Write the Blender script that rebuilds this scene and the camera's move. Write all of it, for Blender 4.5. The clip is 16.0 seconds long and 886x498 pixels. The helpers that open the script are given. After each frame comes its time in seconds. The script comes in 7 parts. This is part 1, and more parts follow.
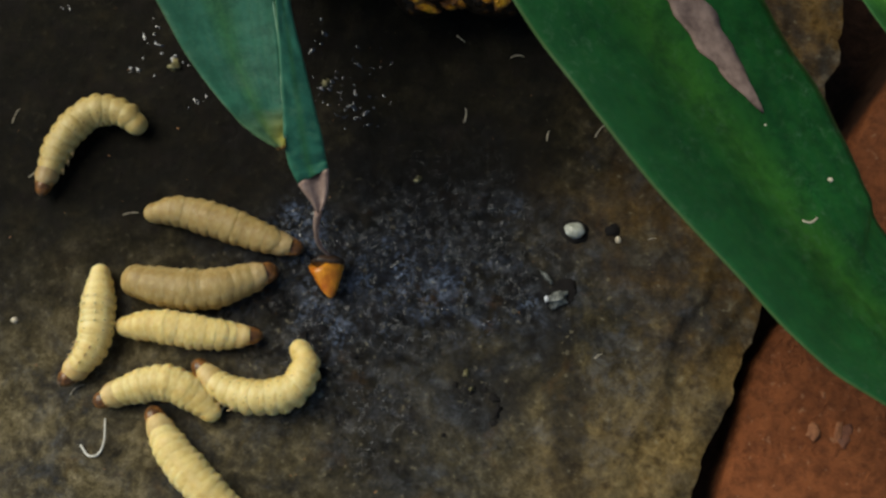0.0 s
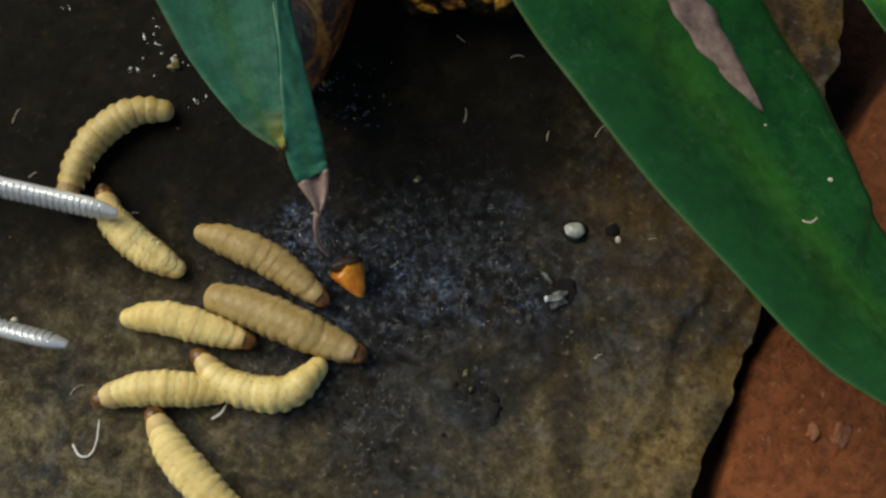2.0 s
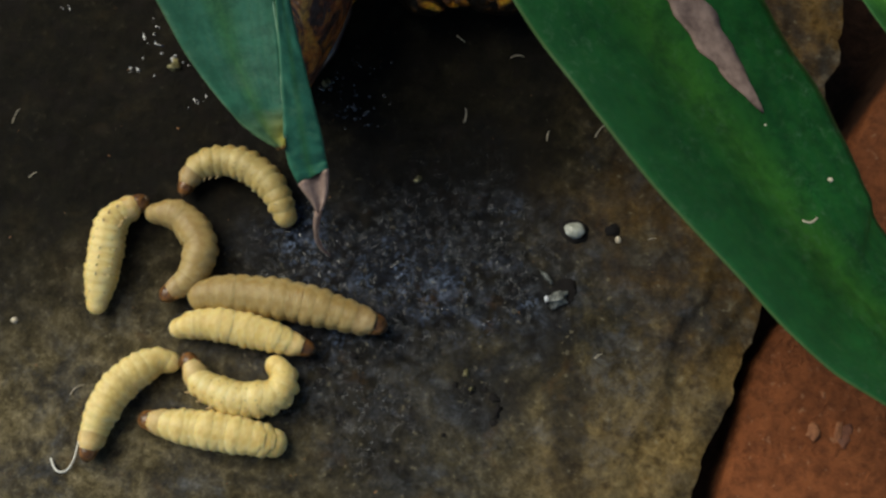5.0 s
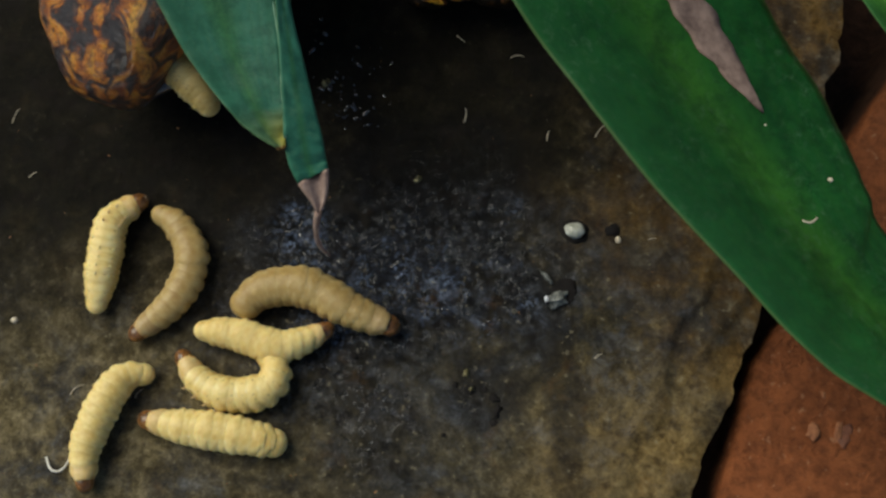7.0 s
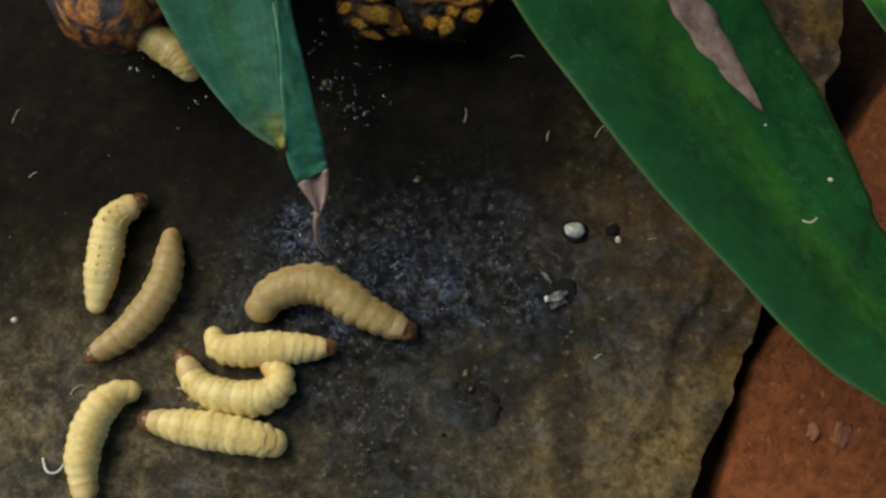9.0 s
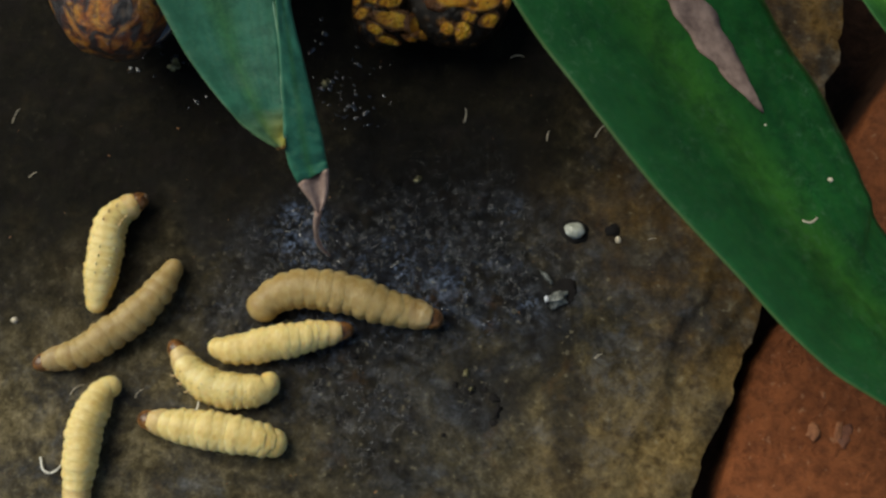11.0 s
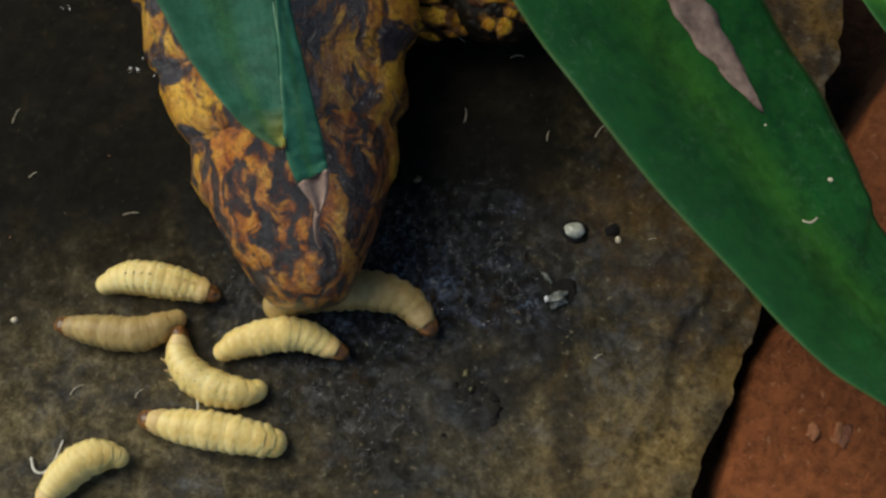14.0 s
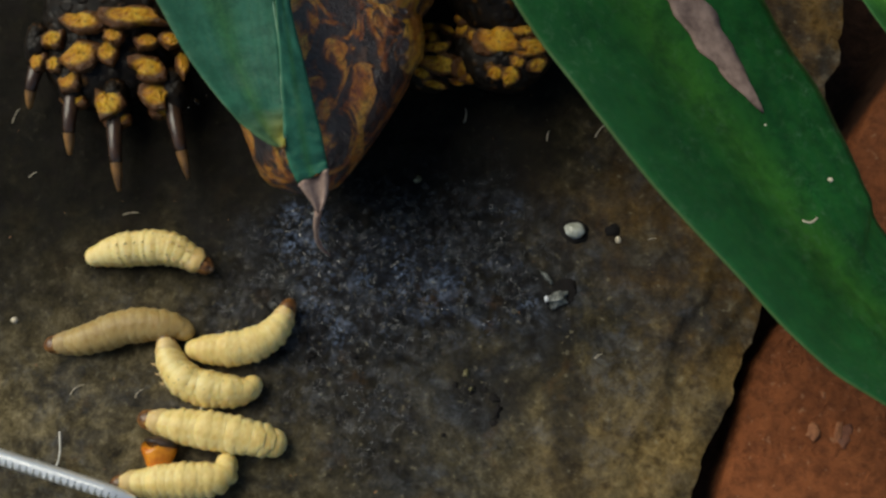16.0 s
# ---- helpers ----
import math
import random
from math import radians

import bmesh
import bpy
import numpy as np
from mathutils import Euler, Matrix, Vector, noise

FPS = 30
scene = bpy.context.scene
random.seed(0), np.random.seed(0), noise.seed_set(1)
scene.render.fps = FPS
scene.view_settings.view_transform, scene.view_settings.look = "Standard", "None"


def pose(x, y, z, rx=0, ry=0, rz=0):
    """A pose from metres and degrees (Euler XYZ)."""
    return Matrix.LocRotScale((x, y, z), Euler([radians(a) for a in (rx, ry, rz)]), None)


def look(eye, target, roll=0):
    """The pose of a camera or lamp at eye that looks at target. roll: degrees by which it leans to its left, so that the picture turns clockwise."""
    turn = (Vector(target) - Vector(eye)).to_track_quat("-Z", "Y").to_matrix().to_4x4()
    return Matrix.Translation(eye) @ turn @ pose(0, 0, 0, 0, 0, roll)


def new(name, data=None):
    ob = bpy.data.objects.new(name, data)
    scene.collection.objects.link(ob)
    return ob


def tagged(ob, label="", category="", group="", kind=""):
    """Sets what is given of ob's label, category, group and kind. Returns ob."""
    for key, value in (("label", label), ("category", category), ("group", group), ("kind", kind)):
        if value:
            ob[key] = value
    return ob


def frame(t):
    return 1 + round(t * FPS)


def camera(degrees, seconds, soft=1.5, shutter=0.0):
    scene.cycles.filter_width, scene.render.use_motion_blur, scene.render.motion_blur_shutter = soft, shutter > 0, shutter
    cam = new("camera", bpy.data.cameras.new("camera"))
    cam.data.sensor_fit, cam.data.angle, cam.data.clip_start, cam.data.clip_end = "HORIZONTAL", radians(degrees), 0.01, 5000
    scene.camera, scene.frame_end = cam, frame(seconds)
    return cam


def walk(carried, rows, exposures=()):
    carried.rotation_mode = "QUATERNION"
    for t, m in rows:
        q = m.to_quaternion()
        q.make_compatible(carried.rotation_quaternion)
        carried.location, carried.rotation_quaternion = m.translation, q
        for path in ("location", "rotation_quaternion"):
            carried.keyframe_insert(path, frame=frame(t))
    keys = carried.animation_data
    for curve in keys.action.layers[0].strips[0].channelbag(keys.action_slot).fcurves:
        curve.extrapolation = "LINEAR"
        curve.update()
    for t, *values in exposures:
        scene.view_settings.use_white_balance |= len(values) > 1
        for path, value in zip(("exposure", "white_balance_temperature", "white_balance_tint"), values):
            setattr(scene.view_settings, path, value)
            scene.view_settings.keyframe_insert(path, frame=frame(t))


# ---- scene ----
cam = camera(36, 16.0, soft=2.7, shutter=0.03)
EYE, AIM = (0.0, -0.05201, 0.20861), (0.0, 0.0, 0.0)
walk(cam, [(0.0, look(EYE, AIM)), (16.0, look(EYE, AIM))], exposures=[(0.0, 0.15, 6650, 4), (16.0, 0.15, 6650, 4)])

# ---- light: an open shaded sky with its brightest part over the left side ----
SUN_TURN, SUN_RISE = -1.08, 0.84
world = bpy.data.worlds.new("sky")
scene.world = world
world.use_nodes = True
wn = world.node_tree.nodes
sky = wn.new("ShaderNodeTexSky")
sky.sky_type, sky.sun_disc = "NISHITA", False
sky.sun_elevation, sky.sun_rotation = SUN_RISE, SUN_TURN
wn["Background"].inputs["Strength"].default_value = 0.072
world.node_tree.links.new(sky.outputs["Color"], wn["Background"].inputs["Color"])
sun = new("sun", bpy.data.lights.new("sun", "SUN"))
sun.data.energy, sun.data.angle, sun.data.color = 2.80, radians(50), (1.0, 0.945, 0.825)
sun.matrix_world = look(
    (math.sin(SUN_TURN) * math.cos(SUN_RISE), math.cos(SUN_TURN) * math.cos(SUN_RISE), math.sin(SUN_RISE)), (0, 0, 0))


# ---- materials ----
class Shade:
    """A small wrapper to write node materials in few lines."""

    def __init__(self, name):
        self.m = bpy.data.materials.new(name)
        self.m.use_nodes = True
        self.t = self.m.node_tree
        self.p = self.t.nodes["Principled BSDF"]
        self.tc = self.t.nodes.new("ShaderNodeTexCoord")
        far = self.t.nodes.new("ShaderNodeVectorMath")
        far.operation = "ADD"
        far.inputs[1].default_value = (0.3713, 0.2171, 0.1339)
        self.t.links.new(self.tc.outputs["Object"], far.inputs[0])
        self.away = far.outputs[0]

    def put(self, socket, value):
        if hasattr(value, "is_output"):
            self.t.links.new(value, socket)
        elif isinstance(value, tuple) and len(value) == 3 and socket.type == "RGBA":
            socket.default_value = (*value, 1)
        else:
            socket.default_value = value

    def noise(self, scale, detail=4.0, rough=0.6, warp=0.0, vec="Object"):
        n = self.t.nodes.new("ShaderNodeTexNoise")
        self.t.links.new(self.away if vec == "Object" else self.tc.outputs[vec] if isinstance(vec, str) else vec, n.inputs["Vector"])
        for key, v in (("Scale", scale), ("Detail", detail), ("Roughness", rough), ("Distortion", warp)):
            n.inputs[key].default_value = v
        return n.outputs["Fac"]

    def cells(self, scale, feature="F1", vec="Object"):
        n = self.t.nodes.new("ShaderNodeTexVoronoi")
        n.feature = feature
        self.t.links.new(self.tc.outputs[vec], n.inputs["Vector"])
        n.inputs["Scale"].default_value = scale
        return n.outputs["Distance"]

    def ramp(self, fac, *stops):
        n = self.t.nodes.new("ShaderNodeValToRGB")
        while len(n.color_ramp.elements) < len(stops):
            n.color_ramp.elements.new(0.5)
        for e, (at, c) in zip(n.color_ramp.elements, stops):
            e.position, e.color = at, ((c, c, c, 1) if not isinstance(c, tuple) else (*c, 1))
        self.put(n.inputs["Fac"], fac)
        return n.outputs["Color"]

    def mix(self, fac, a, b, mode="MIX"):
        n = self.t.nodes.new("ShaderNodeMix")
        n.data_type, n.blend_type = "RGBA", mode
        self.put(n.inputs[0], fac)
        self.put(n.inputs[6], a)
        self.put(n.inputs[7], b)
        return n.outputs[2]

    def math(self, op, a, b=0.0):
        n = self.t.nodes.new("ShaderNodeMath")
        n.operation = op
        self.put(n.inputs[0], a)
        self.put(n.inputs[1], b)
        return n.outputs[0]

    def axis(self, name, vec="Object"):
        n = self.t.nodes.new("ShaderNodeSeparateXYZ")
        self.t.links.new(self.tc.outputs[vec], n.inputs[0])
        return n.outputs[name]

    def patch(self, centre, size, turn=0.0):
        """1 at the middle of an oval of that size in metres, 0 at its rim."""
        n = self.t.nodes.new("ShaderNodeMapping")
        n.vector_type = "TEXTURE"
        n.inputs["Location"].default_value = centre
        n.inputs["Rotation"].default_value = (0, 0, radians(turn))
        n.inputs["Scale"].default_value = size
        self.t.links.new(self.tc.outputs["Object"], n.inputs["Vector"])
        g = self.t.nodes.new("ShaderNodeTexGradient")
        g.gradient_type = "SPHERICAL"
        self.t.links.new(n.outputs[0], g.inputs[0])
        return g.outputs["Fac"]

    def random(self):
        return self.t.nodes.new("ShaderNodeObjectInfo").outputs["Random"]

    def bump(self, height, strength, depth, under=None):
        n = self.t.nodes.new("ShaderNodeBump")
        n.inputs["Strength"].default_value = strength
        n.inputs["Distance"].default_value = depth
        self.put(n.inputs["Height"], height)
        if under is not None:
            self.t.links.new(under, n.inputs["Normal"])
        return n.outputs[0]

    def done(self, colour, rough=0.5, normal=None, **more):
        self.put(self.p.inputs["Base Color"], colour)
        self.put(self.p.inputs["Roughness"], rough)
        if normal is not None:
            self.put(self.p.inputs["Normal"], normal)
        for key, v in more.items():
            self.put(self.p.inputs[key.replace("_", " ")], v)
        return self.m


def stone_material():
    s = Shade("wet_slate")
    broad, mid, fine = s.noise(28, 5, 0.6, 0.3), s.noise(190, 8, 0.78, 0.1), s.noise(900, 4, 0.7)
    blotch = s.noise(85, 7, 0.74, 0.15)
    slate = s.ramp(mid, (0.36, (0.008, 0.0065, 0.004)), (0.46, (0.036, 0.029, 0.014)), (0.55, (0.092, 0.073, 0.035)), (0.66, (0.200, 0.160, 0.080)))
    slate = s.mix(s.ramp(blotch, (0.40, 0.8), (0.56, 0.0)), slate, (0.011, 0.009, 0.006))
    tan = s.ramp(s.noise(420, 8, 0.85), (0.34, (0.054, 0.029, 0.008)), (0.5, (0.170, 0.098, 0.028)), (0.66, (0.34, 0.212, 0.078)))
    tan = s.mix(s.ramp(blotch, (0.38, 0.5), (0.56, 0.0)), tan, (0.045, 0.032, 0.014))
    tan = s.mix(s.ramp(s.noise(105, 7, 0.75), (0.45, 0.0), (0.57, 0.75)), tan, s.ramp(mid, (0.38, (0.018, 0.017, 0.018)), (0.52, (0.075, 0.070, 0.060)), (0.64, (0.190, 0.175, 0.140))))
    tan = s.mix(s.ramp(s.noise(60, 6, 0.7), (0.48, 0.0), (0.60, 0.70)), tan, s.ramp(s.noise(300, 7, 0.8), (0.38, (0.085, 0.040, 0.010)), (0.52, (0.200, 0.112, 0.030)), (0.66, (0.34, 0.22, 0.085))))
    side = s.math("ADD", s.math("MULTIPLY", s.axis("X"), 20.0), s.math("MULTIPLY", s.axis("Y"), -5.0))
    side = s.math("ADD", side, s.math("MULTIPLY", s.math("SUBTRACT", broad, 0.5), 2.0))
    base = s.mix(s.ramp(side, (0.24, 0.0), (0.92, 1.0)), slate, tan)
    # moss-stained lighter foot of the slab
    silt = s.math("ADD", s.patch(SILT, (0.074, 0.054, 0.1)), s.math("MULTIPLY", s.math("SUBTRACT", blotch, 0.5), 1.0))
    base = s.mix(s.ramp(silt, (0.1, 0.0), (0.7, 0.9)), base, s.ramp(s.noise(240, 8, 0.8, 0.2), (0.36, (0.024, 0.018, 0.009)), (0.50, (0.128, 0.101, 0.050)), (0.64, (0.30, 0.245, 0.145))))
    foot = s.math("ADD", s.patch(SILT_C, (0.032, 0.022, 0.1)), s.math("MULTIPLY", s.math("SUBTRACT", s.noise(130, 7, 0.78, 0.3), 0.5), 1.6))
    base = s.mix(s.ramp(foot, (0.15, 0.0), (0.6, 0.5)), base, s.ramp(s.noise(330, 8, 0.82), (0.36, (0.030, 0.026, 0.018)), (0.50, (0.105, 0.088, 0.052)), (0.64, (0.25, 0.21, 0.135))))
    murk = s.ramp(s.noise(48, 6, 0.7, 0.4), (0.50, 0.0), (0.62, 0.6))
    base = s.mix(murk, base, s.mix(mid, (0.006, 0.006, 0.007), (0.060, 0.060, 0.064)))
    chalk = s.math("ADD", s.patch(SILT_B, (0.030, 0.026, 0.1), 30), s.math("MULTIPLY", s.math("SUBTRACT", blotch, 0.5), 0.9))
    base = s.mix(s.ramp(chalk, (0.15, 0.0), (0.75, 0.6)), base, s.ramp(s.noise(520, 8, 0.85), (0.36, (0.085, 0.053, 0.017)), (0.5, (0.22, 0.153, 0.058)), (0.64, (0.36, 0.265, 0.118))))
    # wet film left by the food, with ragged borders
    wet = s.math("MAXIMUM", s.patch(WET_A, (0.031, 0.024, 0.04)), s.patch(WET_B, (0.030, 0.019, 0.03)))
    wet = s.math("MAXIMUM", wet, s.math("MAXIMUM", s.patch(WET_C, (0.012, 0.009, 0.02)), s.math("MULTIPLY", s.patch(WET_G, (0.030, 0.018, 0.03), -8), 0.6)))
    wet = s.math("ADD", wet, s.math("MULTIPLY", s.math("SUBTRACT", s.noise(60, 5, 0.65, 0.5), 0.5), 0.9))
    damp = s.ramp(wet, (0.02, 0.0), (0.58, 1.0))
    # shade over the damp upper side, painted into the stone's colour
    damp_shade = s.math("MAXIMUM", s.math("MAXIMUM", s.patch(DAMP_SHADE_D, (0.092, 0.064, 0.1)), s.patch(DAMP_SHADE_E, (0.026, 0.020, 0.1))), s.patch(DAMP_SHADE_F, (0.034, 0.034, 0.1), 20))
    damp_shade = s.math("ADD", damp_shade, s.math("MULTIPLY", s.math("SUBTRACT", broad, 0.5), 0.7))
    base = s.mix(s.ramp(damp_shade, (0.0, 0.0), (0.5, 0.92)), base, s.mix(mid, (0.0010, 0.0009, 0.0006), (0.0095, 0.0080, 0.0050)))
    # sheen painted into the colour as thin blue-grey flecks, over the darker half
    streak = s.noise(300, 7, 0.75, 0.8)
    blue_sheen = s.math("MULTIPLY", s.ramp(s.noise(75, 6, 0.72, 0.6), (0.46, 0.0), (0.60, 0.60)), s.ramp(side, (0.2, 1.0), (0.9, 0.25)))
    base = s.mix(s.math("MULTIPLY", blue_sheen, s.ramp(damp_shade, (0.0, 1.0), (0.35, 0.0))), base, s.ramp(streak, (0.40, (0.006, 0.007, 0.009)), (0.52, (0.044, 0.048, 0.054)), (0.66, (0.135, 0.148, 0.170))))
    # the film's colour falls to near black towards the upper side
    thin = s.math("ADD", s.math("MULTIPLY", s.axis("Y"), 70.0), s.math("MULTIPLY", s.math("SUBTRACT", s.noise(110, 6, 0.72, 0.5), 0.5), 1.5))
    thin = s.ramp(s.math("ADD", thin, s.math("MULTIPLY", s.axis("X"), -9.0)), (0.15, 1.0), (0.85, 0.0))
    thin = s.math("MAXIMUM", thin, s.patch(GLEAM_A, (0.0080, 0.0080, 0.02)))
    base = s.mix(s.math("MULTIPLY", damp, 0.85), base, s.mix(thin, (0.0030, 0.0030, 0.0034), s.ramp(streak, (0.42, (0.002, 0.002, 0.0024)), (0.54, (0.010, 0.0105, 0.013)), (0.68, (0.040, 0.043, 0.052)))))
    stain = s.math("MAXIMUM", s.patch(STAIN_A, (0.0050, 0.030, 0.03), 4), s.patch(STAIN_B, (0.011, 0.010, 0.03), 20))
    stain = s.ramp(s.math("ADD", stain, s.math("MULTIPLY", s.math("SUBTRACT", s.noise(120, 6, 0.7), 0.5), 1.4)), (0.2, 0.0), (0.6, 0.6))
    base = s.mix(stain, base, (0.011, 0.010, 0.009))
    pits = s.math("MULTIPLY", damp, s.ramp(s.noise(430, 4, 0.65, 0.3), (0.40, 1.0), (0.46, 0.0)))
    base = s.mix(s.math("MULTIPLY", pits, 0.85), base, (0.002, 0.002, 0.002))
    # sky gleam on the wet film, painted in as blue-grey flecks and smears
    gleam_flecks = s.math("MULTIPLY", damp, s.math("MULTIPLY", s.ramp(s.noise(1250, 3, 0.6, 0.3), (0.51, 0.0), (0.58, 1.0)), s.ramp(s.math("ADD", s.noise(210, 4, 0.7), s.math("MULTIPLY", s.patch(GLEAM_A, (0.007, 0.007, 0.02)), 0.3)), (0.49, 0.04), (0.60, 1.0))))
    gleam = s.math("MAXIMUM", s.patch(GLEAM_A, (0.0080, 0.0080, 0.02)), s.math("MAXIMUM", s.patch(GLEAM_B, (0.012, 0.011, 0.02)), s.math("MULTIPLY", s.patch(GLEAM_C, (0.018, 0.006, 0.02), -4), 0.8)))
    gleam = s.math("MAXIMUM", gleam, s.math("MULTIPLY", s.patch(GLEAM_D, (0.016, 0.008, 0.02), -10), 0.9))
    gleam = s.ramp(s.math("ADD", gleam, s.math("MULTIPLY", s.math("SUBTRACT", s.noise(160, 6, 0.75, 0.6), 0.5), 2.2)), (0.10, 0.02), (0.62, 1.0))
    gleam = s.math("MULTIPLY", gleam, thin)
    base = s.mix(s.math("MULTIPLY", s.math("MULTIPLY", damp, gleam), 0.36), base, s.ramp(streak, (0.46, (0.002, 0.003, 0.005)), (0.54, (0.014, 0.019, 0.034)), (0.60, (0.060, 0.082, 0.140)), (0.70, (0.16, 0.21, 0.33))))
    gleam_flecks = s.math("MULTIPLY", gleam_flecks, gleam)
    base = s.mix(s.math("MULTIPLY", gleam_flecks, 0.9), base, s.ramp(s.noise(150, 3, 0.6), (0.35, (0.030, 0.042, 0.072)), (0.65, (0.16, 0.21, 0.32))))
    base = s.mix(s.ramp(fine, (0.40, 0.35), (0.55, 0.0)), base, s.mix(0.75, base, (0.0, 0.0, 0.0)))
    grit = s.ramp(s.noise(900, 3, 0.5), (0.66, 0.0), (0.70, 1.0))
    # grit and rust thin out inside the painted shade
    dry = s.ramp(damp_shade, (0.05, 1.0), (0.4, 0.12))
    base = s.mix(s.math("MULTIPLY", s.math("MULTIPLY", grit, dry), 0.45), base, (0.22, 0.19, 0.12))
    rust = s.ramp(s.noise(170, 5, 0.65), (0.60, 0.0), (0.70, 1.0))
    base = s.mix(s.math("MULTIPLY", s.math("MULTIPLY", rust, dry), 0.22), base, (0.13, 0.060, 0.012))
    base = s.mix(s.ramp(s.noise(260, 7, 0.8, 0.2), (0.37, 0.7), (0.50, 0.0)), base, s.mix(0.72, base, (0.010, 0.007, 0.006)))
    beads = s.ramp(s.noise(700, 6, 0.8, 0.4), (0.46, 0.0), (0.60, 1.0))
    film = s.math("MULTIPLY", s.math("MULTIPLY", damp, beads), s.math("ADD", s.math("MULTIPLY", thin, 0.75), 0.25))
    n = s.bump(mid, 0.45, 0.0011)
    n = s.bump(fine, 0.6, 0.0004, n)
    s.put(s.p.inputs["Coat Normal"], s.bump(s.noise(420, 4, 0.65), 1.0, 0.0026))
    return s.done(base, 0.78, n, Coat_Weight=film, Coat_Roughness=0.09, Coat_IOR=1.75, Specular_IOR_Level=0.09)


def terracotta_material():
    s = Shade("terracotta")
    a, b = s.noise(60, 7, 0.75), s.noise(480, 7, 0.8)
    c = s.ramp(a, (0.3, (0.21, 0.064, 0.021)), (0.55, (0.31, 0.100, 0.034)), (0.8, (0.38, 0.145, 0.055)))
    c = s.mix(s.ramp(b, (0.36, 0.65), (0.54, 0.0)), c, (0.10, 0.032, 0.013))
    c = s.mix(s.ramp(s.noise(700, 3, 0.5), (0.64, 0.0), (0.72, 0.6)), c, (0.46, 0.24, 0.13))
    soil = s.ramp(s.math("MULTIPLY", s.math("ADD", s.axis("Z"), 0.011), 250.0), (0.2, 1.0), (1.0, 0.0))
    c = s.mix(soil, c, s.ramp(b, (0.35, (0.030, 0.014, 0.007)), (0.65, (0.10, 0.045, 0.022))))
    n = s.bump(b, 0.9, 0.0008, s.bump(a, 0.6, 0.002))
    return s.done(c, 0.85, n, Specular_IOR_Level=0.2)


def grub_material(name, pale, warm, deep):
    s = Shade(name)
    a, b = s.noise(420, 4, 0.6), s.noise(1700, 3, 0.6)
    c = s.ramp(a, (0.3, deep), (0.5, warm), (0.68, pale))
    c = s.mix(s.math("MULTIPLY", s.random(), 0.25), c, warm)
    v = s.t.nodes.new("ShaderNodeMapping")
    v.inputs["Scale"].default_value = (3.2, 0.5, 0.5)
    s.t.links.new(s.tc.outputs["Object"], v.inputs["Vector"])
    wrinkle = s.noise(520, 4, 0.65, 0.6, v.outputs[0])
    c = s.mix(s.ramp(wrinkle, (0.36, 0.30), (0.52, 0.0)), c, deep)
    n = s.bump(b, 0.25, 0.00012, s.bump(wrinkle, 0.42, 0.0005))
    return s.done(c, 0.42, n, Specular_IOR_Level=0.4, Subsurface_Weight=0.5, Subsurface_Radius=(0.0010, 0.0008, 0.0005), Subsurface_Scale=0.8)


def plain_material(name, dark, light, rough, scale=600.0, depth=0.0002, **more):
    s = Shade(name)
    a = s.noise(scale, 4, 0.6)
    return s.done(s.ramp(a, (0.32, dark), (0.68, light)), rough, s.bump(a, 0.5, depth), **more)


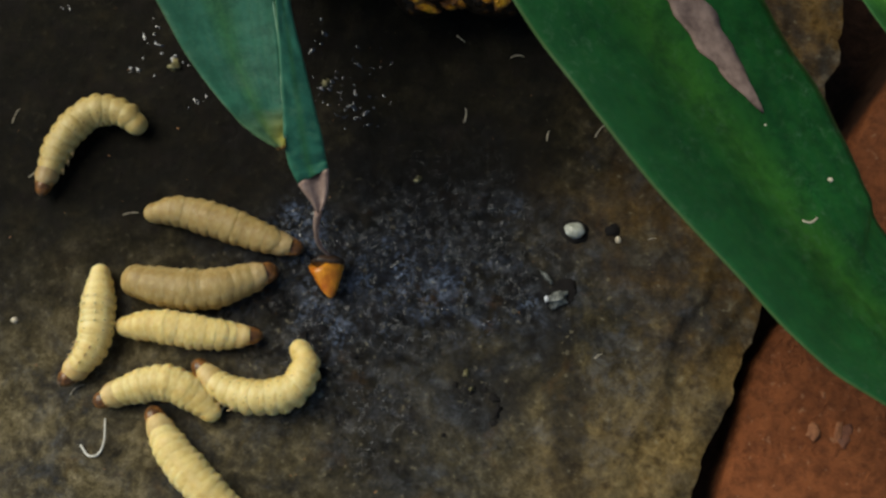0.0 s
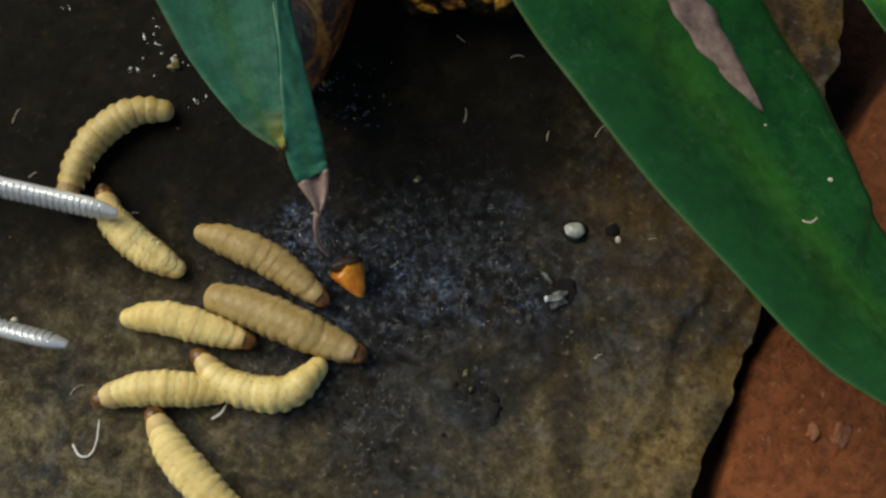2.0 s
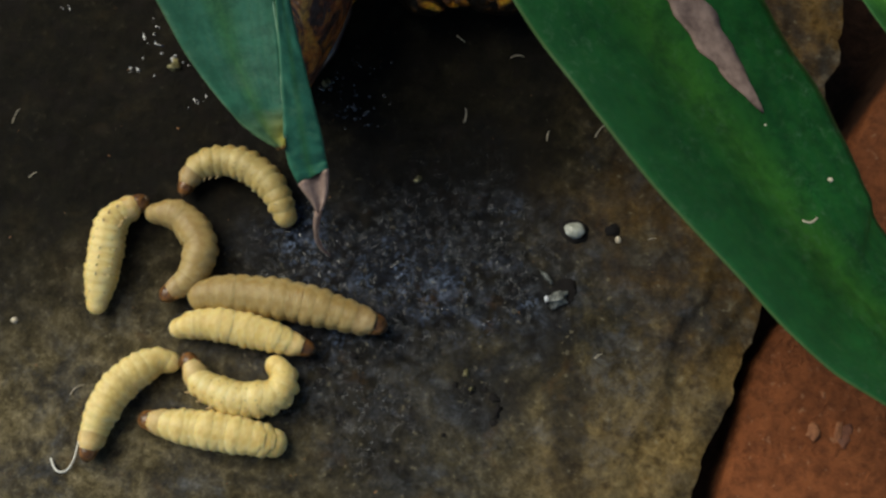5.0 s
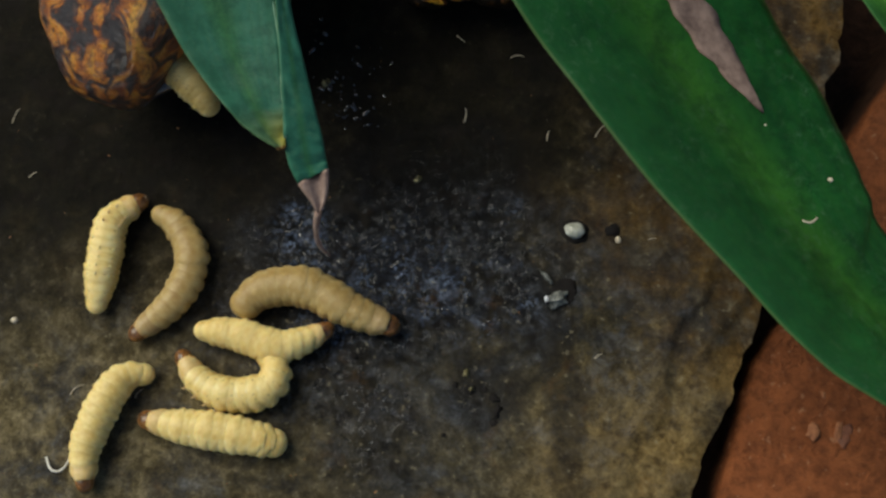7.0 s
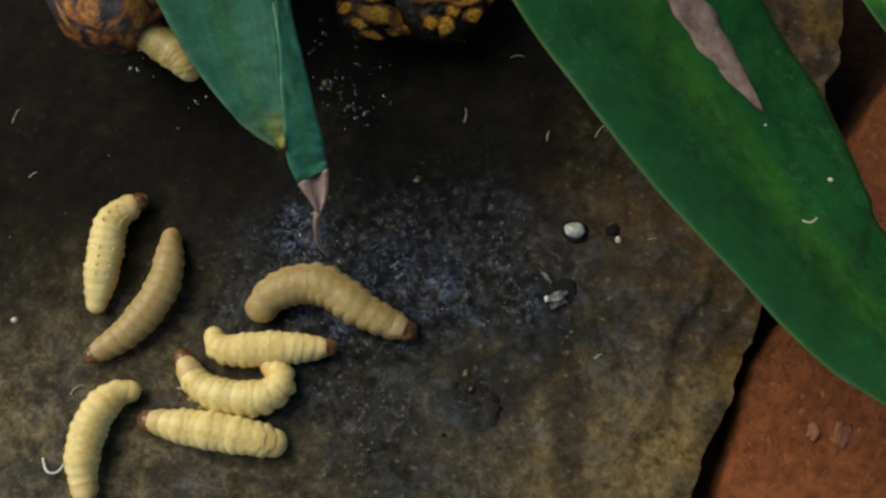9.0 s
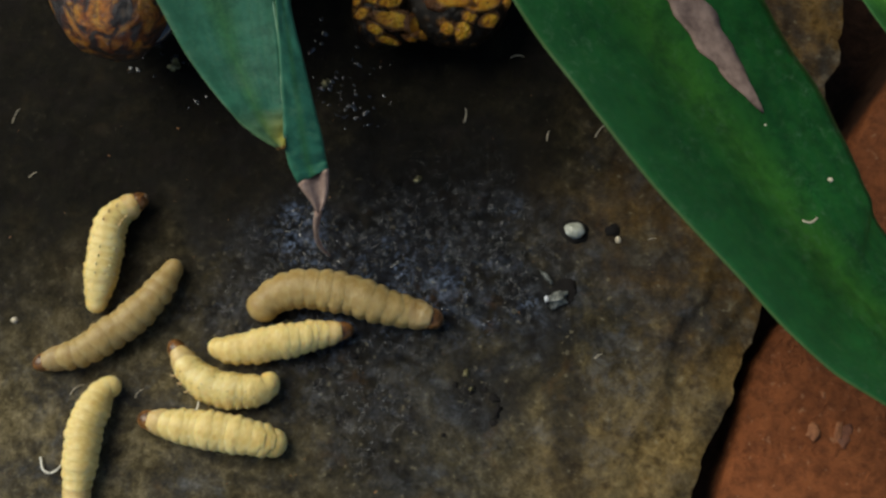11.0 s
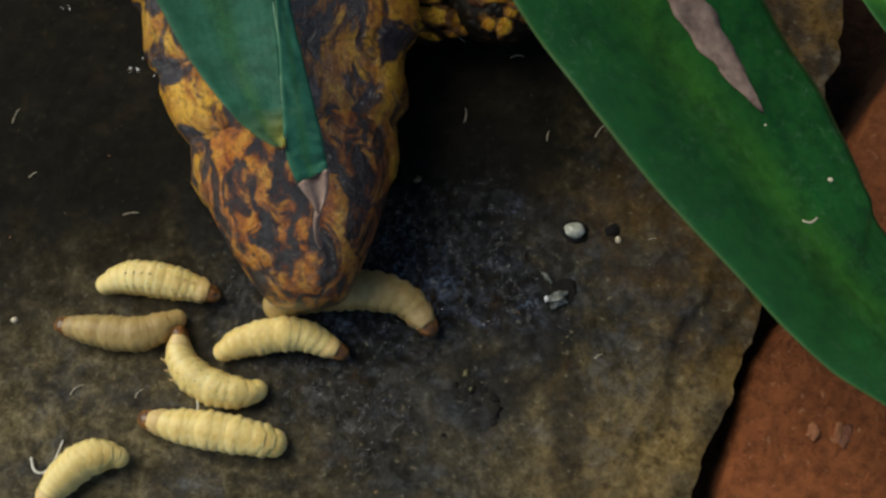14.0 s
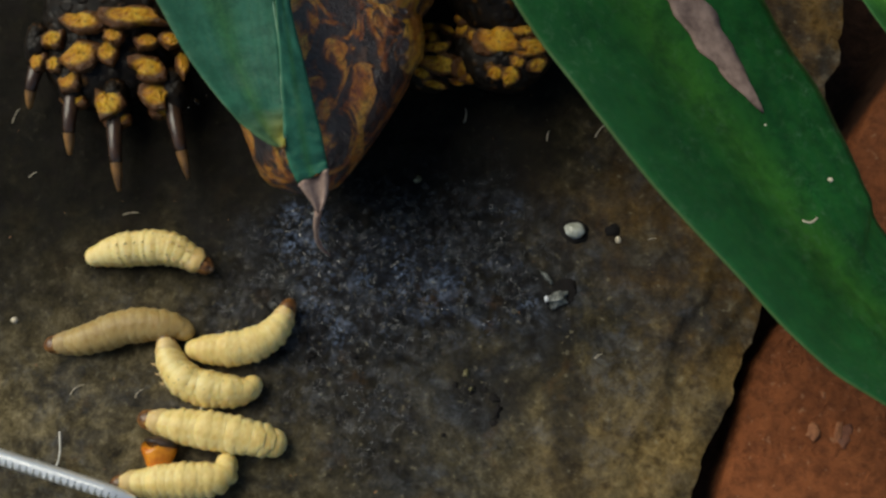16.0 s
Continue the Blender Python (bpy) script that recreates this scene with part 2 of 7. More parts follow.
def leaf_material(name, dark, light, rib, rough=0.52, tip=None):
    s = Shade(name)
    u = s.axis("X", "UV")
    veins = s.t.nodes.new("ShaderNodeTexWave")
    veins.bands_direction = "X"
    s.t.links.new(s.tc.outputs["UV"], veins.inputs["Vector"])
    for key, v in (("Scale", 3.6), ("Distortion", 2.6), ("Detail", 2.0), ("Detail Scale", 1.5)):
        veins.inputs[key].default_value = v
    blotch = s.noise(70, 5, 0.65)
    c = s.ramp(blotch, (0.3, dark), (0.7, light))
    c = s.mix(s.math("MULTIPLY", veins.outputs["Fac"], 0.10), c, rib)
    middle = s.math("SUBTRACT", 1.0, s.math("MULTIPLY", s.math("ABSOLUTE", s.math("SUBTRACT", u, 0.5)), 5.0))
    middle = s.math("ADD", middle, s.math("MULTIPLY", s.math("SUBTRACT", s.noise(90, 4, 0.6), 0.5), 0.7))
    c = s.mix(s.ramp(middle, (0.15, 0.0), (0.95, 0.7)), c, rib)
    c = s.mix(s.ramp(s.noise(260, 7, 0.8), (0.38, 0.55), (0.56, 0.0)), c, tuple(0.45 * k for k in dark))
    rim = s.math("MULTIPLY", s.math("ABSOLUTE", s.math("SUBTRACT", u, 0.5)), 2.0)
    c = s.mix(s.ramp(rim, (0.974, 0.0), (0.988, 0.6)), c, (0.10, 0.12, 0.035))
    # sky sheen on the left margin, painted as a blue-green tint
    sky_sheen = s.math("ADD", s.math("SUBTRACT", 0.34, u), s.math("MULTIPLY", s.math("SUBTRACT", s.noise(55, 5, 0.7), 0.5), 0.5))
    c = s.mix(s.ramp(sky_sheen, (0.0, 0.0), (0.36, 0.38)), c, (light[0] + 0.010, light[1] + 0.02, light[1] * 0.32 + light[2] * 0.4 + 0.004))
    dust = s.math("MULTIPLY", s.ramp(s.noise(650, 7, 0.82, 0.8), (0.52, 0.0), (0.68, 0.42)), s.ramp(s.noise(75, 5, 0.7), (0.42, 0.15), (0.62, 1.0)))
    c = s.mix(dust, c, (0.10, 0.19, 0.105))
    if tip is not None:
        end = s.math("ADD", s.axis("Y", "UV"), s.math("MULTIPLY", s.math("SUBTRACT", s.noise(160, 4, 0.6), 0.5), 0.05))
        c = s.mix(s.math("MULTIPLY", s.ramp(end, (0.72, 0.0), (0.93, 1.0)), s.ramp(u, (0.35, 0.25), (0.75, 1.0))), c, tip)
        c = s.mix(s.ramp(end, (0.975, 0.0), (0.992, 0.9)), c, (0.14, 0.07, 0.02))
    n = s.bump(veins.outputs["Fac"], 0.06, 0.0002, s.bump(s.noise(500, 6, 0.75), 0.45, 0.0003))
    return s.done(c, rough, n, Specular_IOR_Level=0.16)


def skin_material(name, red, orange, yellow, black, scale, cut, vec="Object", long=0.45, flank=0.0):
    """Reptile skin in flame-like streaks along x: black on a red, orange and yellow ground. flank: how far the sides turn yellow (UV only)."""
    s = Shade(name)
    m = s.t.nodes.new("ShaderNodeMapping")
    s.t.links.new(s.tc.outputs[vec], m.inputs["Vector"])
    m.inputs["Scale"].default_value = (long, 1.0, 1.0)
    m.inputs["Location"].default_value = (0.113, 0.071, 0.037)
    p = m.outputs[0]
    a, b = s.noise(scale, 4.0, 0.62, 0.9, p), s.noise(scale * 6, 6, 0.75, 0.0, vec)
    tone = s.noise(scale * 1.3, 5, 0.68, 0.6, p)
    edge = a
    if flank:
        turn = s.math("MULTIPLY", s.math("ABSOLUTE", s.axis("Y", "UV")), 1 / 0.027)
        edge = s.math("ADD", a, s.math("MULTIPLY", s.math("SUBTRACT", turn, 0.55), flank))
        tone = s.math("ADD", tone, s.math("MULTIPLY", s.math("SUBTRACT", turn, 0.5), flank * 1.7))
    warm = s.ramp(tone, (0.36, red), (0.50, orange), (0.64, yellow))
    warm = s.mix(s.ramp(b, (0.36, 0.65), (0.52, 0.0)), warm, tuple(0.20 * k for k in red))
    dusk = s.mix(s.ramp(b, (0.52, 0.0), (0.70, 0.4)), black, tuple(0.30 * k + 0.006 for k in red))
    c = s.mix(s.ramp(edge, (cut - 0.02, 1.0), (cut + 0.05, 0.0)), warm, tuple(0.45 * k for k in red))
    c = s.mix(s.ramp(edge, (cut - 0.06, 1.0), (cut - 0.005, 0.0)), c, dusk)
    # grey sheen of the skin, painted as pale random patches
    worn = s.ramp(s.noise(scale * 1.1, 5, 0.7, 0.8, p), (0.56, 0.0), (0.68, 0.35))
    c = s.mix(worn, c, tuple(0.30 * k + 0.055 for k in orange))
    n = s.bump(a, 0.5, 0.0014, s.bump(b, 0.9, 0.0006))
    s.put(s.p.inputs["Coat Normal"], s.bump(s.noise(scale * 1.8, 4, 0.65, 0.3, vec), 1.0, 0.0035))
    return s.done(c, 0.34, n, Specular_IOR_Level=0.5, Coat_Weight=0.9, Coat_Roughness=0.17)


def scale_material():
    """Horny plate: mottled yellow top that turns to amber and brown at its rim."""
    s = Shade("yellow_scale")
    a, fine = s.noise(520, 5, 0.7, 0.5), s.noise(1700, 4, 0.7)
    x, y = s.math("SUBTRACT", s.axis("X", "Generated"), 0.5), s.math("SUBTRACT", s.axis("Y", "Generated"), 0.5)
    rim = s.math("SQRT", s.math("ADD", s.math("MULTIPLY", x, x), s.math("MULTIPLY", y, y)))
    rim = s.math("ADD", rim, s.math("MULTIPLY", s.math("SUBTRACT", a, 0.5), 0.35))
    c = s.ramp(a, (0.34, (0.26, 0.080, 0.003)), (0.46, (0.55, 0.275, 0.006)), (0.62, (0.74, 0.50, 0.040)))
    c = s.mix(s.math("MULTIPLY", s.random(), 0.35), c, (0.46, 0.15, 0.004))
    c = s.mix(s.ramp(rim, (0.26, 0.0), (0.37, 0.97)), c, (0.075, 0.024, 0.005))
    c = s.mix(s.ramp(fine, (0.34, 0.6), (0.48, 0.0)), c, (0.16, 0.055, 0.005))
    c = s.mix(s.ramp(s.noise(700, 3, 0.6), (0.64, 0.0), (0.69, 0.8)), c, (0.035, 0.014, 0.005))
    return s.done(c, 0.34, s.bump(fine, 0.7, 0.0004, s.bump(a, 0.9, 0.0014)), Specular_IOR_Level=0.5)


WET_G = (-0.01200, -0.02250, 0.00000)
DAMP_SHADE_F = (0.00050, 0.02700, 0.00000)
DAMP_SHADE_E = (-0.04149, 0.02270, 0.00000)
DAMP_SHADE_D, SILT = (-0.06073, 0.03742, 0.00000), (-0.05900, -0.03500, 0.00000)
SILT_C = (0.00700, -0.03000, 0.00000)
SILT_B = (0.03135, -0.03434, 0.00000)
STAIN_A, STAIN_B = (0.01876, -0.02229, 0.00000), (0.00660, -0.02229, 0.00000)
GLEAM_A, GLEAM_B, GLEAM_C, GLEAM_D = (-0.02255, 0.00360, 0.00000), (-0.01450, -0.00700, 0.00000), (0.00600, -0.01062, 0.00000), (-0.00500, -0.00330, 0.00000)
WET_A, WET_B, WET_C = (-0.00437, 0.00009, 0.00000), (-0.01534, -0.00945, 0.00000), (-0.02183, 0.00378, 0.00000)
STONE, TERRACOTTA = stone_material(), terracotta_material()
CREAM = grub_material("cream_skin", (0.84, 0.70, 0.34), (0.77, 0.595, 0.235), (0.61, 0.42, 0.12))
TAN = grub_material("tan_skin", (0.49, 0.37, 0.165), (0.415, 0.295, 0.112), (0.30, 0.185, 0.057))
BUFF = grub_material("buff_skin", (0.62, 0.50, 0.235), (0.54, 0.41, 0.155), (0.40, 0.27, 0.08))
CREAM_END = grub_material("cream_end_skin", (0.72, 0.55, 0.27), (0.65, 0.47, 0.19), (0.50, 0.33, 0.11))
TAN_END = grub_material("tan_end_skin", (0.48, 0.36, 0.18), (0.40, 0.28, 0.12), (0.29, 0.18, 0.065))
GRUB_HEAD = plain_material("chitin_brown", (0.030, 0.011, 0.004), (0.30, 0.130, 0.036), 0.28, 1100)
GRUB_COLLAR = plain_material("chitin_amber", (0.22, 0.075, 0.015), (0.78, 0.48, 0.17), 0.32, 1000)
GRUB_FOOT = plain_material("leg_amber", (0.42, 0.28, 0.12), (0.62, 0.44, 0.20), 0.45, 900)
SPOT = plain_material("spiracle_dark", (0.05, 0.03, 0.015), (0.10, 0.06, 0.03), 0.5, 900)
LEAF = leaf_material("strap_leaf", (0.0044, 0.046, 0.009), (0.010, 0.084, 0.015), (0.030, 0.115, 0.010))
LEAF_BLUE = leaf_material("folded_leaf", (0.018, 0.105, 0.072), (0.036, 0.155, 0.104), (0.034, 0.130, 0.046))
LEAF_FRONT = leaf_material("folded_leaf_front", (0.016, 0.090, 0.058), (0.034, 0.135, 0.086), (0.036, 0.130, 0.036), tip=(0.21, 0.20, 0.035))
LEAF_LIME = leaf_material("bright_leaf", (0.03, 0.13, 0.02), (0.05, 0.18, 0.03), (0.08, 0.22, 0.03))
LEAF_DRY = plain_material("withered_leaf", (0.085, 0.052, 0.042), (0.27, 0.185, 0.15), 0.85, 350, 0.0005)
LEAF_TIP = plain_material("withered_tip", (0.17, 0.10, 0.075), (0.44, 0.31, 0.25), 0.85, 420, 0.0006)
LEAF_EDGE = plain_material("pale_leaf_rib", (0.06, 0.16, 0.10), (0.11, 0.23, 0.15), 0.6, 300)
STEEL = plain_material("brushed_steel", (0.88, 0.88, 0.86), (0.98, 0.98, 0.96), 0.28, 1200, 0.0001, Metallic=0.58)
SKIN = skin_material("marbled_skin", (0.22, 0.040, 0.005), (0.58, 0.195, 0.012), (0.74, 0.38, 0.045), (0.009, 0.008, 0.015), 250, 0.515, "Object", 0.7)
NECK_SKIN = skin_material("neck_skin", (0.17, 0.042, 0.006), (0.50, 0.185, 0.010), (0.76, 0.42, 0.03), (0.016, 0.015, 0.027), 190, 0.505, "UV", 0.8, 0.18)


def leg_material():
    """Black hide pebbled with small amber scales."""
    s = Shade("leg_skin")
    v = s.t.nodes.new("ShaderNodeTexVoronoi")
    s.t.links.new(s.tc.outputs["Object"], v.inputs["Vector"])
    v.inputs["Scale"].default_value = 480.0
    pebble = s.ramp(v.outputs["Distance"], (0.30, 1.0), (0.55, 0.0))
    some = s.ramp(s.noise(210, 4, 0.6), (0.56, 0.0), (0.66, 0.6))
    hide = s.ramp(s.noise(600, 5, 0.7), (0.35, (0.002, 0.0016, 0.0012)), (0.66, (0.014, 0.009, 0.005)))
    c = s.mix(s.math("MULTIPLY", pebble, some), hide, s.ramp(s.noise(350, 4, 0.6), (0.35, (0.10, 0.030, 0.006)), (0.6, (0.34, 0.15, 0.018))))
    return s.done(c, 0.5, s.bump(pebble, 0.5, 0.0005), Specular_IOR_Level=0.18)


LEG_SKIN = leg_material()
SCALE = scale_material()
CLAW = plain_material("claw_horn", (0.020, 0.014, 0.012), (0.07, 0.035, 0.02), 0.25, 400)
CLAW_TIP = plain_material("claw_tip", (0.06, 0.028, 0.010), (0.26, 0.13, 0.04), 0.4, 300)
EYE_DARK = plain_material("eye", (0.015, 0.008, 0.005), (0.12, 0.04, 0.01), 0.08, 400)
SHELL = skin_material("shell_plates", (0.12, 0.05, 0.015), (0.30, 0.13, 0.03), (0.42, 0.24, 0.06), (0.014, 0.011, 0.009), 70, 0.5, "Object", 1.0)
ORANGE = plain_material("orange_pulp", (0.42, 0.10, 0.008), (0.75, 0.30, 0.02), 0.3, 500, 0.0005)
SCORCH = plain_material("dark_rind", (0.010, 0.008, 0.006), (0.05, 0.025, 0.012), 0.4, 500)
FIBRE = plain_material("pale_root", (0.38, 0.32, 0.22), (0.66, 0.58, 0.44), 0.6, 800)
GRAIN = plain_material("pale_grain", (0.26, 0.27, 0.22), (0.62, 0.63, 0.56), 0.15, 700)
SLIME = plain_material("wet_slime", (0.02, 0.022, 0.020), (0.22, 0.23, 0.21), 0.08, 1300, 0.0006)
GLINT_WHITE = plain_material("white_glint", (0.50, 0.52, 0.55), (0.75, 0.77, 0.80), 0.06, 600)
FLAKE = plain_material("shed_flake", (0.04, 0.035, 0.012), (0.38, 0.34, 0.16), 0.3, 900)
GRIT = plain_material("dark_grit", (0.006, 0.005, 0.005), (0.012, 0.010, 0.009), 0.75, 700, 0.0003, Specular_IOR_Level=0.15)


def droplet_material():
    s = Shade("clear_water")
    return s.done((1.0, 1.0, 1.0), 0.03, None, Transmission_Weight=1.0, IOR=1.33)


WATER = droplet_material()
THREAD = plain_material("white_thread", (0.58, 0.55, 0.47), (0.84, 0.81, 0.73), 0.55, 900)


# ---- mesh helpers ----
def mesh_of(name, verts, faces, material, smooth=True):
    me = bpy.data.meshes.new(name)
    me.from_pydata([tuple(v) for v in verts], [], faces)
    me.update()
    if smooth:
        me.shade_smooth()
    me.materials.append(material)
    return me


def part(name, me, parent=None, label="", m=None):
    ob = new(name, me)
    ob.parent = parent
    if m is not None:
        ob.matrix_basis = m
    return tagged(ob, label)


def thing(name, label, category, m=None, group="", kind=""):
    ob = new(name)
    ob.empty_display_size = 0.005
    if m is not None:
        ob.matrix_basis = m
    return tagged(ob, label, category, group, kind)


def rings_mesh(name, rings, material, close=True):
    """Skin over a list of closed rings of equal length, with its ends capped."""
    n, verts, faces = len(rings[0]), [p for r in rings for p in r], []
    for i in range(len(rings) - 1):
        for j in range(n):
            k = (j + 1) % n
            faces.append((i * n + j, i * n + k, (i + 1) * n + k, (i + 1) * n + j))
    if close:
        faces.append(tuple(reversed(range(n))))
        faces.append(tuple(range((len(rings) - 1) * n, len(rings) * n)))
    return mesh_of(name, verts, faces, material)


def lathe(name, profile, n, material, flat=1.0, rough=0.0, seed=0, shift=0.0, wave=900.0):
    """A body turned about x: profile of (x, radius); flat squeezes z, rough adds uneven skin."""
    rings = []
    for x, r in profile:
        ring = []
        for j in range(n):
            a = 2 * math.pi * j / n
            d = Vector(((x + shift) * wave + seed * 7.1, math.cos(a) * 2.0, math.sin(a) * 2.0))
            k = r * (1 + rough * noise.noise(d))
            ring.append((x, k * math.cos(a), k * math.sin(a) * flat))
        rings.append(ring)
    return rings_mesh(name, rings, material)


def spline(points, count):
    """Points evenly spread along a smooth curve through the given ones."""
    pts = [Vector(p) for p in points]
    pts = [pts[0] * 2 - pts[1]] + pts + [pts[-1] * 2 - pts[-2]]
    fine = []
    for i in range(1, len(pts) - 2):
        a, b, c, d = pts[i - 1:i + 3]
        for k in range(24):
            t = k / 24
            fine.append(0.5 * (2 * b + (c - a) * t + (2 * a - 5 * b + 4 * c - d) * t * t + (3 * b - a - 3 * c + d) * t ** 3))
    fine.append(pts[-2])
    dist = [0.0]
    for p, q in zip(fine, fine[1:]):
        dist.append(dist[-1] + (q - p).length)
    out, j = [], 0
    for i in range(count):
        want = dist[-1] * i / (count - 1)
        while j < len(fine) - 2 and dist[j + 1] < want:
            j += 1
        span = max(dist[j + 1] - dist[j], 1e-9)
        out.append(fine[j].lerp(fine[j + 1], (want - dist[j]) / span))
    return out


def tube(name, points, radius, material, n=8, count=18, taper=None):
    pts = spline(points, count)
    rings = []
    for i, p in enumerate(pts):
        way = (pts[min(i + 1, count - 1)] - pts[max(i - 1, 0)]).normalized()
        side = way.cross(Vector((0.03, 0.02, 1))).normalized()
        up = side.cross(way)
        r = radius * (taper(i / (count - 1)) if taper else 1)
        rings.append([p + r * (math.cos(2 * math.pi * j / n) * side + math.sin(2 * math.pi * j / n) * up) for j in range(n)])
    return rings_mesh(name, rings, material)


def blob(name, size, material, rough=0.15, seed=0, n=12, rows=8, flat_base=False):
    """A rounded uneven lump with half sizes in metres."""
    rings = []
    for i in range(rows + 1):
        a = math.pi * (0.03 + 0.94 * i / rows)
        ring = []
        for j in range(n):
            b = 2 * math.pi * j / n
            d = Vector((math.cos(b) * math.sin(a), math.sin(b) * math.sin(a), -math.cos(a)))
            k = 1 + rough * noise.noise(d * 1.7 + Vector((seed * 3.3, seed, 0))) + rough * 0.4 * noise.noise(d * 5 + Vector((seed, 0, 0)))
            z = d.z * size[2] * k
            ring.append((d.x * size[0] * k, d.y * size[1] * k, max(z, -0.3 * size[2]) if flat_base else z))
        rings.append(ring)
    return rings_mesh(name, rings, material)


def sheet(name, surface, nu, nv, thick, material, u0=0.0, u1=1.0, v0=0.0, v1=1.0, lift=0.0):
    """A thin body over surface(u, v), with UVs; lift raises it off that surface."""
    top = [[Vector(surface(u0 + (u1 - u0) * i / nu, v0 + (v1 - v0) * j / nv)) for i in range(nu + 1)] for j in range(nv + 1)]
    verts, uvs, faces = [], [], []
    for z in (lift, lift - thick):
        for j in range(nv + 1):
            for i in range(nu + 1):
                a = top[j][min(i + 1, nu)] - top[j][max(i - 1, 0)]
                b = top[min(j + 1, nv)][i] - top[max(j - 1, 0)][i]
                nrm = a.cross(b)
                nrm = nrm.normalized() if nrm.length > 1e-12 else Vector((0, 0, 1))
                nrm = -nrm if nrm.z < 0 else nrm
                rim = 0.35 if i in (0, nu) else 1.0
                verts.append(top[j][i] + nrm * (z if z >= 0 else z * rim))
                uvs.append((u0 + (u1 - u0) * i / nu, v0 + (v1 - v0) * j / nv))
    w, base = nu + 1, (nu + 1) * (nv + 1)
    for j in range(nv):
        for i in range(nu):
            q = (j * w + i, j * w + i + 1, (j + 1) * w + i + 1, (j + 1) * w + i)
            faces.append(q)
            faces.append(tuple(base + k for k in reversed(q)))
    for j in range(nv):
        for i in (0, nu):
            a, b = j * w + i, (j + 1) * w + i
            faces.append((a, b, base + b, base + a) if i == 0 else (b, a, base + a, base + b))
    for i in range(nu):
        for j in (0, nv):
            a, b = j * w + i, j * w + i + 1
            faces.append((b, a, base + a, base + b) if j == 0 else (a, b, base + b, base + a))
    me = mesh_of(name, verts, faces, material)
    layer = me.uv_layers.new(name="UVMap")
    for loop in me.loops:
        layer.data[loop.index].uv = uvs[loop.vertex_index]
    return me


def along(points, v):
    """A point of a smooth curve through the given ones, v from 0 to 1."""
    pts = [Vector(p) for p in points]
    x = min(max(v, 0.0), 1.0) * (len(pts) - 1)
    i = min(int(x), len(pts) - 2)
    t = x - i
    b, c = pts[i], pts[i + 1]
    a = pts[i - 1] if i else b * 2 - c
    d = pts[i + 2] if i + 2 < len(pts) else c * 2 - b
    return 0.5 * (2 * b + (c - a) * t + (2 * a - 5 * b + 4 * c - d) * t * t + (3 * b - a - 3 * c + d) * t ** 3)


def relief(x, y, scale, octaves):
    h, k = 0.0, 1.0
    for _ in range(octaves):
        h += k * noise.noise(Vector((x * scale, y * scale, 0.3)))
        scale, k = scale * 2.1, k * 0.5
    return h


def spread(a, b, fine_a, fine_b, fine, coarse):
    """Grid lines from a to b: close together between fine_a and fine_b, wider outside."""
    out, x, k = [fine_a], fine_a, coarse
    while x > a:
        x = max(a, x - k)
        k *= 1.6
        out.insert(0, x)
    n = max(1, round((fine_b - fine_a) / fine))
    out += [fine_a + (fine_b - fine_a) * i / n for i in range(1, n + 1)]
    x, k = fine_b, coarse
    while x < b:
        x = min(b, x + k)
        k *= 1.6
        out.append(x)
    return out


# ---- the ground and the stone slab ----
FLOOR_Z = -0.005


HOLLOW, LIP = Vector((0.06656, 0.01839, 0)), (Vector((0.07363, 0.02796, 0)) - Vector((0.06656, 0.01839, 0))).normalized()
LIP = Vector((-LIP.y, LIP.x, 0))


TILE_EDGE = [(-0.04337, 0.04147), (-0.03842, 0.04258), (-0.03130, 0.04522), (-0.02559, 0.04711), (-0.02158, 0.04804), (-0.01754, 0.04968), (-0.01437, 0.05165), (-0.01091, 0.05437), (-0.00704, 0.05750)]


def tile_x(y):
    """Where the paving begins beside the slab, past an open joint."""
    for (y0, x0), (y1, x1) in zip(TILE_EDGE, TILE_EDGE[1:]):
        if y <= y1:
            break
    return x0 + (x1 - x0) * (y - y0) / (y1 - y0) + 0.0005 * relief(1.7, y, 240, 3)


def ground():
    xs = spread(-30, 30, 0.034, 0.095, 0.0008, 0.01)
    ys = spread(-30, 30, -0.055, 0.06, 0.0008, 0.01)
    verts, faces = [], []
    for y in ys:
        for x in xs:
            near = abs(x) < 0.5 and abs(y) < 0.5
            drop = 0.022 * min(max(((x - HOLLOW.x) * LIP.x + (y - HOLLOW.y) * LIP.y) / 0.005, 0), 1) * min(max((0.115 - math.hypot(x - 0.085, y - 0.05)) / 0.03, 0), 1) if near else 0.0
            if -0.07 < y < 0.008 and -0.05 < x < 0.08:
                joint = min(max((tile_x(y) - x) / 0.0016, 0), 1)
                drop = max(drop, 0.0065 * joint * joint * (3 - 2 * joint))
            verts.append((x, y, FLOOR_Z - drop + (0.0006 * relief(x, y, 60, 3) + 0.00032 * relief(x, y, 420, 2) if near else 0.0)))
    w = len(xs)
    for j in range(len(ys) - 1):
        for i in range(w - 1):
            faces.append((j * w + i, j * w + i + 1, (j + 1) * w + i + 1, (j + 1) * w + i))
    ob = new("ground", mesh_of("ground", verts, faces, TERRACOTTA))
    tagged(ob, "rough red terracotta paving with small pits and chips", "ground", kind="structure")


